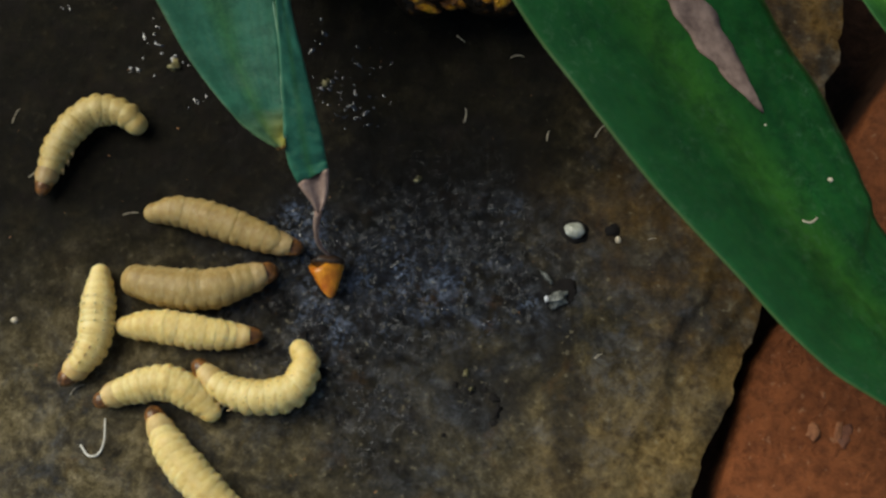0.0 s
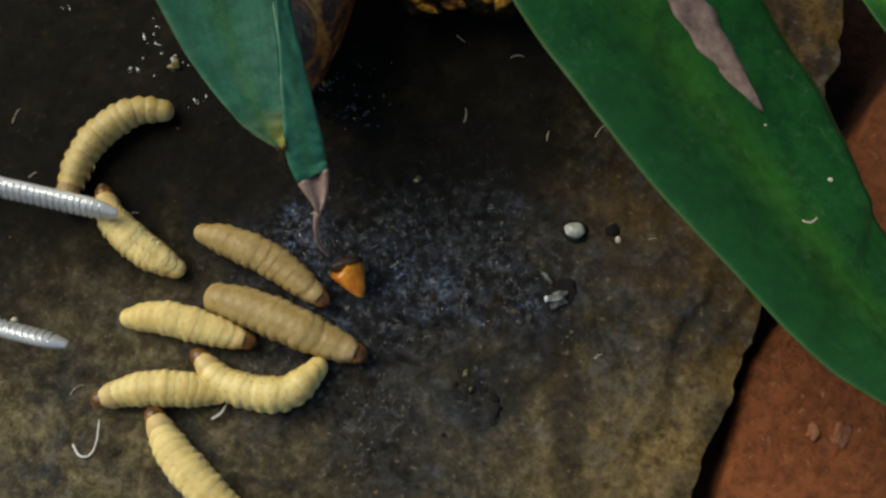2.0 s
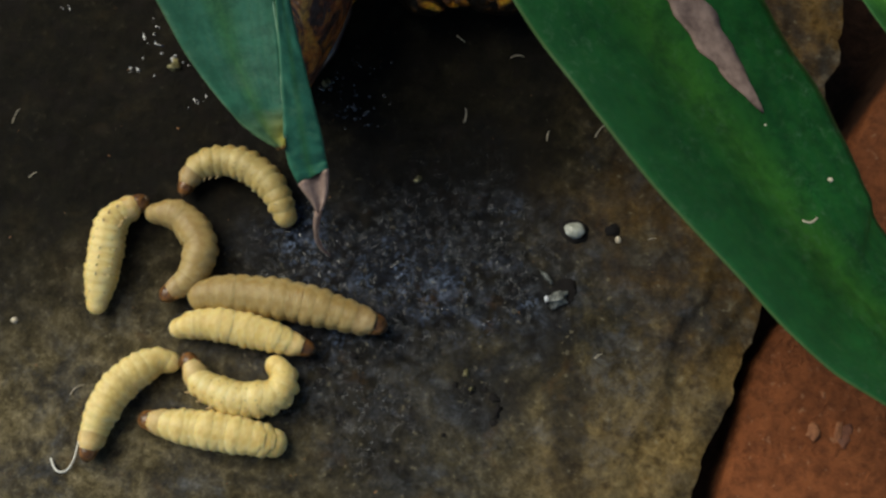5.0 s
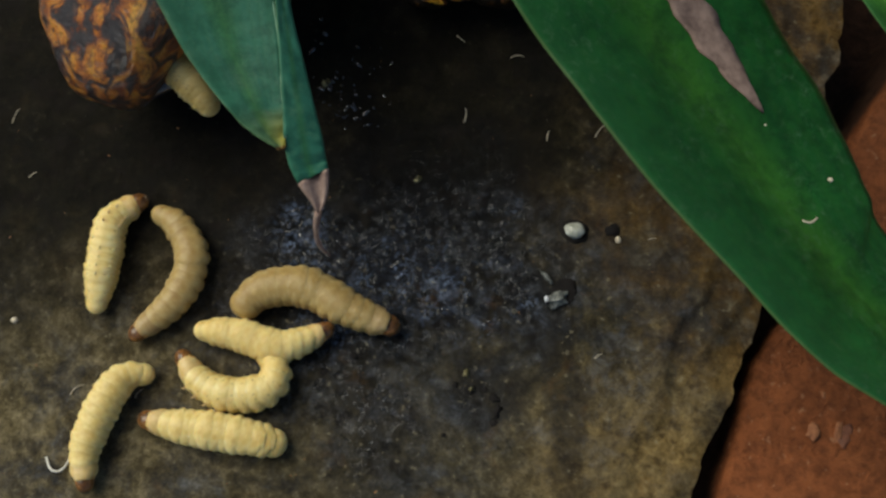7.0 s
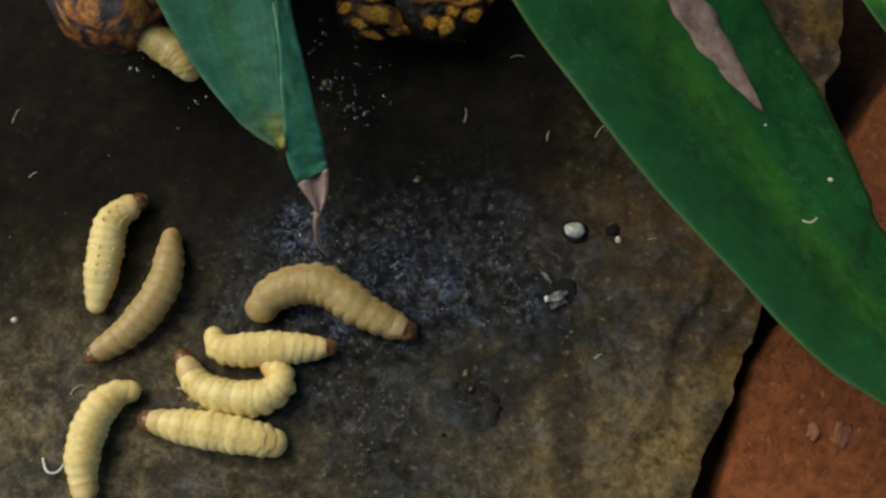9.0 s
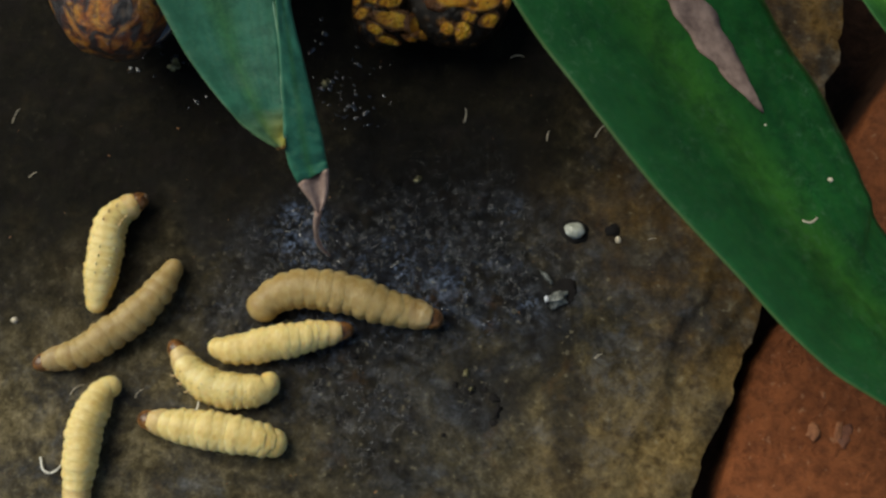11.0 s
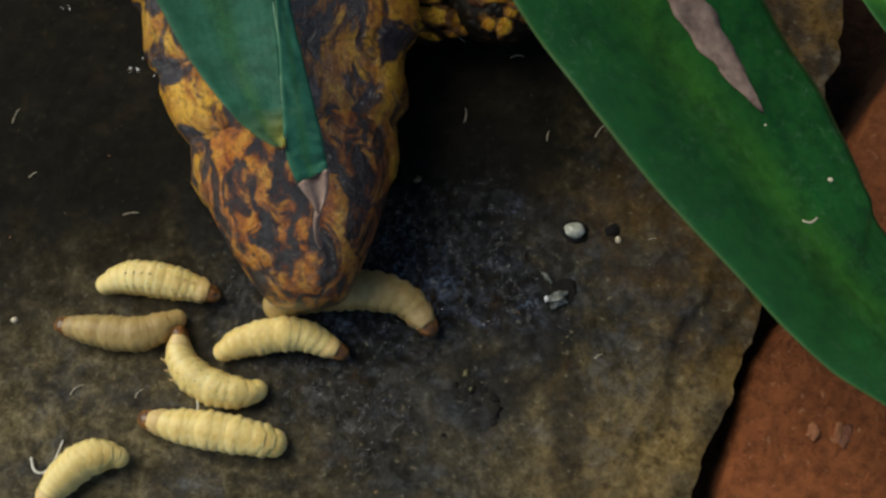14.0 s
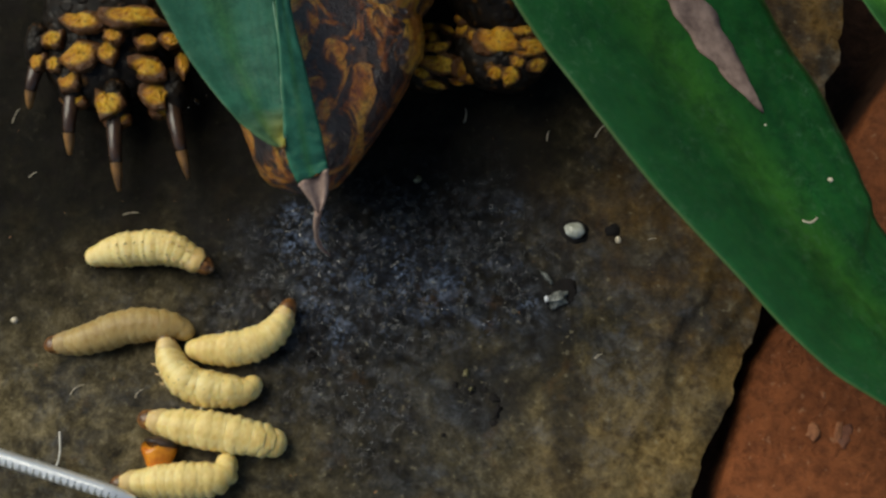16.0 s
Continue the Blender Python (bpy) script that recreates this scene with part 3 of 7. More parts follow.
EDGE = [(-0.20, -0.020), (-0.10, 0.012), (0.03758, -0.03873, 0.00000)[1::-1], (0.04004, -0.03179, 0.00000)[1::-1], (0.04244, -0.02836, 0.00000)[1::-1], (0.04482, -0.02229, 0.00000)[1::-1],
        (0.04702, -0.01702, 0.00000)[1::-1], (0.05051, -0.00945, 0.00000)[1::-1], (0.05932, 0.01314, 0.00000)[1::-1], (0.06229, 0.02755, 0.00000)[1::-1], (0.06572, 0.03444, 0.00000)[1::-1], (0.06684, 0.04243, 0.00000)[1::-1], (0.09, 0.062), (0.30, 0.030)]


def edge_x(y):
    for (y0, x0), (y1, x1) in zip(EDGE, EDGE[1:]):
        if y <= y1:
            break
    t = min(max((y - y0) / (y1 - y0), 0), 1)
    return x0 + (x1 - x0) * (t * t * (3 - 2 * t) * 0.4 + t * 0.6) + 0.0009 * relief(3.1, y, 260, 3)


def stone_height(x, y):
    h = 0.0007 * relief(x, y, 28, 3) + 0.00025 * relief(x + 5, y, 260, 3)
    # the face chips away in shallow steps towards the edge
    d = edge_x(y) - x
    worn = d + 0.0045 * relief(x, y + 9, 55, 4)
    h -= 0.0008 * min(max((0.0115 - worn) / 0.0014, 0), 1)
    h -= 0.0010 * min(max((0.0040 - worn) / 0.0028, 0), 1)
    return h


def stone():
    ys = spread(-0.20, 0.30, -0.052, 0.058, 0.0006, 0.004)
    us = spread(-0.24, 0.0, -0.125, -0.0001, 0.00065, 0.004)
    verts, faces = [], []
    for y in ys:
        e = edge_x(y)
        for u in us:
            x = e + u
            verts.append((x, y, stone_height(x, y)))
        top = verts[-1][2]
        for k in range(1, 9):
            z = top + (FLOOR_Z - 0.030 - top) * k / 8
            verts.append((e - 0.0004 * k + 0.0012 * relief(y * 3, z * 9, 60, 2), y, z))
    w = len(us) + 8
    for j in range(len(ys) - 1):
        for i in range(w - 1):
            faces.append((j * w + i, j * w + i + 1, (j + 1) * w + i + 1, (j + 1) * w + i))
    # rear, front and left sides down to the ground
    low = len(verts)
    rim = [j * w for j in range(len(ys))]
    front = list(range(len(us)))
    back = [(len(ys) - 1) * w + i for i in range(len(us))]
    for line, flip in ((rim, False), (front, True), (back, False)):
        start = len(verts)
        for v in line:
            verts.append((verts[v][0], verts[v][1], FLOOR_Z - 0.030))
        for k in range(len(line) - 1):
            q = (line[k], line[k + 1], start + k + 1, start + k)
            faces.append(q if not flip else tuple(reversed(q)))
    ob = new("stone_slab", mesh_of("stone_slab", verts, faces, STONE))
    tagged(ob, "dark damp slate slab with wet patches, a painted-shade upper side and a tan worn edge", "stone slab")


ground()
stone()


def rest(x, y, z=0.0):
    """A spot on the stone's face."""
    return Vector((x, y, stone_height(x, y) + z))


# ---- leaves ----
def strap_leaf():
    left = [(0.005, 0.325, -0.014), (-0.010, 0.13, 0.068), (0.00122, 0.03988, 0.04200), (0.00947, 0.02523, 0.03800), (0.01719, 0.01447, 0.03600), (0.02676, 0.00150, 0.03500), (0.03761, -0.01100, 0.03400), (0.04868, -0.02332, 0.03400), (0.06007, -0.03101, 0.03300), (0.093, -0.052, 0.026), (0.120, -0.080, 0.006)]
    right = [(0.012, 0.325, -0.014), (0.040, 0.13, 0.056), (0.03871, 0.04815, 0.02700), (0.04777, 0.03292, 0.02100), (0.05157, 0.02656, 0.01900), (0.05606, 0.01935, 0.01800), (0.05997, 0.00968, 0.01800), (0.06200, 0.00365, 0.01800), (0.06728, -0.00608, 0.01800), (0.105, -0.040, 0.016), (0.121, -0.080, 0.004)]

    def surface(u, v):
        a, b = along(left, v), along(right, v)
        p = a.lerp(b, u)
        wide = (b - a).length
        p.z += -0.05 * wide * (1 - abs(2 * u - 1)) ** 1.3 + 0.0006 * relief(u * 0.04, v * 0.2, 60, 2)
        return p

    leaf = thing("strap_leaf", "broad dark green strap leaf with a withered brown streak", "leaf", pose(0.008, 0.325, FLOOR_Z))
    inv = leaf.matrix_basis.inverted()
    s = lambda u, v: inv @ surface(u, v)
    part("blade", sheet("blade", s, 26, 90, 0.0005, LEAF), leaf)
    streak = lambda u, v: s(0.672 + 0.012 * v + (u - 0.5) * (0.148 * (1 - v ** 5) + 0.006) * (1 + 0.30 * relief(u * 0.01 + 1, v * 0.1, 90, 2)), 0.14 + 0.350 * v)
    part("withered_streak", sheet("withered_streak", streak, 6, 40, 0.0002, LEAF_DRY, lift=0.00025), leaf, "dry brown dead streak")
    for k, (u, v, r) in enumerate(((0.80, 0.605, 0.00045), (0.66, 0.505, 0.0002))):
        part("speck", blob("speck", (r, r * 0.8, r * 0.5), FIBRE, 0.2, k), leaf, "white speck", Matrix.Translation(s(u, v)))
    part("scratch", tube("scratch", [s(0.52, 0.617), s(0.55, 0.627), s(0.60, 0.630)], 0.00016, FIBRE, 6, 8), leaf, "pale scratch")


def folded_leaf():
    far = [(-0.020, 0.330, -0.014), (-0.060, 0.14, 0.082), (-0.04790, 0.04127, 0.04400), (-0.03833, 0.02432, 0.04000), (-0.03446, 0.01748, 0.03800), (-0.02905, 0.01040, 0.03700), (-0.02530, 0.00678, 0.03600), (-0.02190, 0.00489, 0.03500)]
    fold = [(-0.012, 0.330, -0.014), (-0.030, 0.14, 0.080), (-0.02478, 0.04241, 0.04200), (-0.02251, 0.02545, 0.03750), (-0.02188, 0.01809, 0.03650), (-0.02144, 0.01141, 0.03600), (-0.02110, 0.00798, 0.03550), (-0.02100, 0.00521, 0.03500)]
    fold2 = [(-0.012, 0.330, -0.014), (-0.030, 0.14, 0.0805), (-0.02485, 0.04212, 0.04250), (-0.02268, 0.02523, 0.03800), (-0.02203, 0.01784, 0.03710), (-0.02154, 0.01126, 0.03640), (-0.02126, 0.00616, 0.03500), (-0.02074, 0.00331, 0.03350), (-0.01962, 0.00107, 0.03200)]
    near = [(-0.008, 0.330, -0.014), (-0.022, 0.14, 0.078), (-0.02275, 0.04354, 0.04000), (-0.02080, 0.02591, 0.03650), (-0.01909, 0.01849, 0.03550), (-0.01750, 0.01196, 0.03450), (-0.01635, 0.00747, 0.03350), (-0.01583, 0.00472, 0.03260), (-0.01546, 0.00307, 0.03200)]
    leaf = thing("folded_leaf", "blue-green strap leaf folded lengthwise with a yellow and withered tip", "leaf", pose(-0.014, 0.330, FLOOR_Z))
    inv = leaf.matrix_basis.inverted()

    def half(a, b, sag):
        def s(u, v):
            p, q = along(a, v), along(b, v)
            r = p.lerp(q, u)
            r.z += sag * (q - p).length * math.sin(math.pi * u) + 0.0005 * relief(u * 0.03, v * 0.2, 70, 2)
            return inv @ r
        return s

    one, two = half(far, fold, -0.05), half(fold2, near, 0.03)
    part("blade", sheet("blade", one, 18, 70, 0.0004, LEAF_FRONT), leaf)
    part("blade", sheet("blade", two, 10, 70, 0.0004, LEAF_BLUE), leaf)
    part("rib", tube("rib", [one(0.985, 0.05 + 0.88 * k / 11) for k in range(12)], 0.00042, LEAF_EDGE, 6, 40, lambda t: 1 - 0.6 * t), leaf, "pale midrib along the fold")
    a, b = [(-0.01962, 0.00099, 0.03200), (-0.01870, -0.00015, 0.03100), (-0.01777, -0.00130, 0.03000), (-0.01730, -0.00222, 0.02900)], [(-0.01546, 0.00315, 0.03200), (-0.01551, 0.00121, 0.03100), (-0.01586, -0.00042, 0.03000), (-0.01676, -0.00222, 0.02900)]

    def dry(u, v):
        r = along(a, v).lerp(along(b, v), u)
        r.z += 0.0009 * math.sin(u * 9.0) * (1 - 0.6 * v) * 0.5
        return inv @ r

    part("withered_tip", sheet("withered_tip", dry, 12, 14, 0.0003, LEAF_TIP), leaf, "withered brown leaf tip")
    curl = [(-0.01707, -0.00206, 0.02900), (-0.01755, -0.00317, 0.02600), (-0.01782, -0.00391, 0.02100), (-0.01735, -0.00441, 0.01700), (-0.01660, -0.00468, 0.01500)]
    part("tendril", tube("tendril", [inv @ Vector(p) for p in curl], 0.00045, LEAF_TIP, 7, 24, lambda t: 1.15 - 0.6 * t), leaf, "thin dry curled thread of the tip")


def corner_leaf():
    left = [(0.085, 0.235, FLOOR_Z), (0.070, 0.13, 0.03), (0.05444, 0.04321, 0.02600), (0.06147, 0.03157, 0.02400), (0.06545, 0.02692, 0.02200), (0.07185, 0.02069, 0.01800), (0.112, 0.012, 0.0)]
    right = [(0.090, 0.235, FLOOR_Z), (0.095, 0.14, 0.03), (0.06580, 0.05055, 0.02600), (0.07336, 0.03335, 0.02400), (0.07758, 0.02621, 0.02200), (0.08025, 0.02069, 0.01800), (0.113, 0.013, 0.0)]
    leaf = thing("strap_leaf", "bright green strap leaf beyond the slab's edge", "leaf", pose(0.087, 0.235, FLOOR_Z))
    inv = leaf.matrix_basis.inverted()
    s = lambda u, v: inv @ (along(left, v).lerp(along(right, v), u) - Vector((0, 0, 0.004 * math.sin(math.pi * u))))
    part("blade", sheet("blade", s, 10, 40, 0.0004, LEAF_LIME), leaf)


strap_leaf()
folded_leaf()
corner_leaf()

# ---- the grubs ----
JOINTS = 13
END_SKIN = {"cream_skin": CREAM_END, "tan_skin": TAN_END, "buff_skin": TAN_END}
GRUBS = {}
GIRTH = (0.52, 0.73, 0.87, 0.95, 1.0, 1.02, 1.02, 1.01, 0.99, 0.95, 0.89, 0.81, 0.72)

LENGTHS = {"a": 18.8, "b": 22.5, "c": 26.4, "d": 19.1, "e": 20.8, "f": 23.3, "g": 20.2, "h": 22.5}


def segment_mesh(r, before, after, h, skin, seed, shift, deep, first, roll):
    """One body ring: smooth on the back, bulging in soft lobes at the flanks and the belly."""
    n, rings = 32, []
    steps = (-1.0, -0.92, -0.80, -0.66, -0.50, -0.36, -0.2, -0.07, 0.07, 0.2, 0.36, 0.50, 0.66, 0.80, 0.92, 1.0)
    if first:
        steps = (-0.99, -0.95, -0.86, -0.72, -0.55, -0.36, -0.15, 0.1, 0.36, 0.50, 0.66, 0.80, 1.0)
    for x in steps:
        size = r + ((after - r) * x if x > 0 else (before - r) * -x) / 0.9
        if first and x < 0:
            size = r * math.sqrt(max(0.02, 1 - x * x))
        ring = []
        for j in range(n):
            a = 2 * math.pi * j / n
            y, z = math.cos(a), math.sin(a)
            wide, high = math.cos(a + radians(roll)), math.sin(a + radians(roll))
            flank = 0.06 + 0.94 * abs(wide) ** 5 if high > 0 else 0.25 + 0.75 * abs(wide) ** 3
            dip = (0.004 + deep * flank) * (abs(x) / 0.45) ** 2.0 if not (first and x < 0) else 0.0
            if abs(x) > 0.45:
                dip += (0.20 + 0.40 * flank) * (abs(x) - 0.45) ** 1.5 if not (first and x < 0) else 0.0
            fold = 0.03 * flank * math.sin(5 * a + seed) * math.cos(x * 2.2)
            q = Vector((x * h + shift, y * size, z * size)) * 620
            lump = 0.018 * noise.noise(q + Vector((seed, 0, 0))) + (0.008 + 0.05 * flank) * noise.noise(q * 2.6)
            k = size * (1 - min(dip, 0.6) + fold + lump)
            ring.append((x * h, y * k, z * k * 0.93))
        rings.append(ring)
    return rings_mesh("segment", rings, skin)


def grub(key, width, skin, roll, tail, label):
    """roll: degrees by which the body lies over, 0 on its belly, 180 on its back."""
    body = thing("grub", label, "grub", group="grubs on the stone")
    seed = len(GRUBS) * 17
    joints, reach = [], LENGTHS[key] / 1000 / JOINTS
    for i in range(JOINTS):
        sizes = [width * (GIRTH[k] + (tail - GIRTH[0]) * (1.0, 0.6, 0.2, 0.0)[min(k, 3)]) * (1 + 0.035 * math.sin(k * 2.1 + seed)) for k in range(JOINTS)]
        r, h = sizes[i], reach * 1.12
        end = END_SKIN[skin.name] if i == JOINTS - 1 else skin
        seg = part("segment", segment_mesh(r, sizes[max(i - 1, 0)], sizes[min(i + 1, JOINTS - 1)], h, end, seed, i * reach, 0.075 + 0.06 * ((i * 7 + seed) % 5) / 5, i == 0, roll), body)
        if 9 <= i <= 11:
            for side in (-1, 1):
                leg = tube("leg", [(0, 0, 0.0002), (0.0002, side * 0.0002, -0.0002), (0.0006, side * 0.0003, -0.0005)], 0.00020, GRUB_FOOT, 6, 7, lambda t: 1.1 - 0.75 * t)
                part("leg", leg, seg, "short brown leg", Matrix.Translation((0, side * r * 0.42, -r * 0.80)))
        if 3 <= i <= 6:
            for side in (-1, 1):
                part("proleg", blob("proleg", (0.00030, 0.00030, 0.00013), skin, 0.2, i, 8, 5), seg, "", Matrix.Translation((0, side * r * 0.38, -r * 0.86)))
                part("proleg_tip", blob("proleg_tip", (0.00009, 0.00009, 0.00007), SPOT, 0.2, i, 8, 4), seg, "dark hooked tip", Matrix.Translation((0, side * r * 0.38, -r * 0.86 - 0.00012)))
        if 1 <= i <= 9:
            for side in (-1, 1):
                part("spiracle", blob("spiracle", (0.00009, 0.00006, 0.00011), SPOT, 0.1, i, 7, 4), seg, "", Matrix.Translation((0, side * r * 0.985, r * 0.02)))
        if key in "adf" and 1 <= i <= 11:
            for lean in (58, 122):
                a = radians(lean + 6 * math.sin(i * 1.7) - roll)
                part("spiracle", blob("spiracle", (0.00011, 0.00010, 0.00009), SPOT, 0.2, i, 7, 4), seg, "", Matrix.Translation((0.0002 * math.sin(i), r * 0.985 * math.cos(a), r * 0.93 * 0.985 * math.sin(a))))
        joints.append(seg)
    r = width * 0.55
    collar = part("collar", lathe("collar", [(-0.0007, r * 0.7), (-0.0005, r * 1.02), (0.0001, r * 1.04), (0.0005, r * 0.96), (0.0007, r * 0.7)], 20, GRUB_COLLAR, 0.93, 0.06, seed), joints[-1], "amber neck shield", Matrix.Translation((reach * 0.72, 0, 0)))
    part("head", lathe("head", [(-0.0008, r * 0.80), (-0.0001, r * 0.95), (0.0006, r * 0.90), (0.0012, r * 0.70), (0.0016, r * 0.42), (0.00172, r * 0.14)], 18, GRUB_HEAD, 0.9, 0.08, seed), joints[-1], "glossy brown head", Matrix.Translation((reach * 1.12, 0, -0.0001)))
    part("mandible", blob("mandible", (0.0004, r * 0.42, r * 0.40), SPOT, 0.15, seed, 12, 7), joints[-1], "dark mandibles", Matrix.Translation((reach * 1.12 + 0.00155, 0, -0.0001 - r * 0.10)))
    GRUBS[key] = (body, joints, roll, {})


grub("a", 0.0028, BUFF, 70, 0.66, "buff curled grub lying on its side")
grub("b", 0.00275, TAN, 10, 0.62, "tan smooth grub with a brown head")
grub("c", 0.00325, TAN, -8, 0.78, "large tan grub with a dark brown head")
grub("d", 0.0028, CREAM, -162, 0.56, "cream grub on its back showing dark prolegs")
grub("e", 0.0027, CREAM, 12, 0.62, "cream grub with an amber head")
grub("f", 0.003, CREAM, 78, 0.62, "cream grub curled up on its side")
grub("g", 0.0028, CREAM, -10, 0.58, "pale cream grub with a brown head cap")
grub("h", 0.003, CREAM, 5, 0.74, "plump cream grub lying straight")


def crawl(key, t, *points):
    """Where the grub lies at t seconds: points from tail to head in millimetres."""
    GRUBS[key][3][t] = [Vector(p) / 1000 for p in points]


def set_grub(key):
    body, joints, roll, poses = GRUBS[key]
    own, lanes = [], [[] for _ in joints]
    for t in sorted(poses):
        pts = spline(poses[t], JOINTS + 3)
        mid = sum(pts, Vector()) / len(pts)
        base = Vector((mid.x, mid.y, 0.0))
        own.append((t, Matrix.Translation(base)))
        for i in range(JOINTS):
            p = pts[i + 1]
            way = (pts[i + 2] - pts[i]).normalized()
            side = Vector((0, 0, 1)).cross(way).normalized()
            up = way.cross(side)
            m = Matrix((way, side, up)).transposed().to_4x4() @ pose(0, 0, 0, roll)
            z = p.z + min(0.0, (GIRTH[i] - 1) * 0.0012) + (stone_height(p.x, p.y) if p.z < 0.004 else 0.0)
            m.translation = Vector((p.x, p.y, z)) - base
            lanes[i].append((t, m))
    walk(body, own)
    for seg, rows in zip(joints, lanes):
        walk(seg, rows)


# ---- the tweezers ----
ARM = 0.125


def tweezer_arm(name, flip, cut):
    """A steel arm from the joint at its origin to its tip, with saw-toothed grip inside."""
    n, rings = 485, []
    for i in range(n + 1):
        t = i / n
        x = t * (ARM - cut)
        bow = flip * (0.0055 * math.sin(min(t / 0.55, 1) * math.pi / 2) * (1 - 0.38 * max(0, (t - 0.55) / 0.45) ** 1.5))
        wide = 0.0050 - 0.0012 * t
        thick = 0.00148 - 0.00035 * t
        tooth = 0.00038 * (i % 4 == 3) if 0.45 < t < 0.985 else 0.0
        end = 1 - 0.55 * max(0, (t - 0.96) / 0.04) ** 2
        ring = []
        for j in range(20):
            a = 2 * math.pi * j / 20
            y, z = math.cos(a), math.sin(a)
            inner = -flip * y > 0.3
            rib = 1 - 0.08 * (i % 4 == 3) if 0.45 < t < 0.985 and inner else 1.0
            ring.append((x, bow + y * thick * end * rib + (flip * tooth if inner else 0.0), math.copysign(abs(z) ** 0.6, z) * wide * 0.5 * end * (1 - 0.14 * (tooth > 0 and inner))))
        rings.append(ring)
    me = rings_mesh(name, rings, STEEL)
    me.shade_flat()
    return me


tweezers = thing("tweezers", "long steel tweezers with serrated tips", "tweezers")
joint = part("joint", lathe("joint", [(-0.010, 0.0010), (-0.0095, 0.0016), (0.012, 0.0017), (0.013, 0.0010)], 14, STEEL, 1.3), tweezers, "", Matrix.Translation((-ARM, 0, 0)))
arm_up = part("arm", tweezer_arm("arm", 1, 0.0), tweezers, "serrated steel arm", Matrix.Translation((-ARM, 0, 0)))
arm_low = part("arm", tweezer_arm("arm", -1, 0.0015), tweezers, "serrated steel arm", Matrix.Translation((-ARM, 0, 0)))
PINCH = []


def pinch(t, x, y, z, turn, gap, twist=0):
    """Middle between the tips in millimetres, the tweezers' heading in degrees, how far they stand open, and the twist of the arms."""
    PINCH.append((t, x / 1000, y / 1000, z / 1000, turn, gap / 1000, twist))


def set_tweezers():
    own, up, low = [], [], []
    for t, x, y, z, turn, gap, twist in PINCH:
        own.append((t, pose(x, y, z, 0, 4, turn)))
        a = math.degrees(math.asin(min(max((gap / 2 - 0.0034 * math.cos(radians(twist))) / ARM, -0.2), 0.2)))
        up.append((t, pose(-ARM, 0, 0, 0, 0, a) @ pose(0, 0, 0, -twist)))
        low.append((t, pose(-ARM, 0, 0, 0, 0, -a) @ pose(0, 0, 0, twist)))
    walk(tweezers, own)
    walk(arm_up, up)
    walk(arm_low, low)


# ---- the orange morsel that the tweezers carry ----
def morsel_mesh():
    rings = []
    for k in range(8):
        t = k / 7
        r = 0.0026 * (1 - t) ** 0.75 + 0.0002
        rings.append([(r * math.cos(a) * 1.0 + 0.0008 * t, -0.0050 * t + 0.0010 * r / 0.003 * math.sin(2 * a), r * math.sin(a) * 0.75 + 0.0002 * noise.noise(Vector((k, j, 1))))
                      for j, a in enumerate(2 * math.pi * q / 12 for q in range(12))])
    return rings_mesh("flesh", rings, ORANGE)


morsel = thing("food_morsel", "glossy orange morsel with a dark rind on one end", "food")
part("flesh", morsel_mesh(), morsel)
part("rind", blob("rind", (0.0026, 0.0010, 0.0019), SCORCH, 0.35, 4), morsel, "dark rind", Matrix.Translation((0.0003, 0.0007, 0.0004)))
MORSEL_START, MORSEL_END = (-0.01817, -0.00340, 0.00240), (-0.04267, -0.03135, 0.00240)


def set_morsel():
    x, y, z = MORSEL_START
    rows = [(0.0, pose(x, y, z)), (1.8, pose(x, y, z)), (1.9, pose(x + 0.0012, y + 0.001, z, 0, 0, 25)), (2.0, pose(x + 0.0032, y - 0.0005, z, 0, 0, 20)), (2.3, pose(x + 0.001, y, z, 0, 0, 10))]
    for t, px, py, pz, turn, gap, _ in PINCH:
        if 2.35 < t < 15.85:
            a = radians(turn)
            rows.append((t, pose(px + 0.0012 * math.cos(a) - gap / 2 * math.sin(a), py + 0.0012 * math.sin(a) + gap / 2 * math.cos(a), pz, 0, 0, 60)))
    x, y, z = MORSEL_END
    rows += [(15.9, pose(x - 0.008, y - 0.004, z, 0, 0, 30)), (16.0, pose(x, y, z, 0, 0, -10))]
    walk(morsel, rows)


# ---- the turtle ----
SHOULDER = Vector((-0.031, 0.082, 0.016))
turtle = thing("turtle", "orange and black marbled box turtle reaching for grubs", "turtle", pose(SHOULDER.x, SHOULDER.y + 0.06, 0))
HOME = turtle.matrix_basis.inverted()


def dome(name, size, material, low, n=40, rows=14):
    rings = []
    for i in range(rows + 1):
        a = math.pi / 2 * i / rows * 0.985
        k = math.cos(a) ** 0.75
        rings.append([(size[0] * k * math.cos(2 * math.pi * j / n), size[1] * k * math.sin(2 * math.pi * j / n),
                       low + size[2] * math.sin(a) + 0.001 * noise.noise(Vector((i * 0.9, j * 0.9, 2)))) for j in range(n)])
    return rings_mesh(name, rings, material)


part("shell", dome("shell", (0.055, 0.068, 0.042), SHELL, 0.020), turtle, "domed brown shell", Matrix.Translation((0, 0.010, 0)))
part("belly", blob("belly", (0.048, 0.060, 0.014), LEG_SKIN, 0.05, 3, 24, 12), turtle, "", Matrix.Translation((0, -0.004, 0.016)))


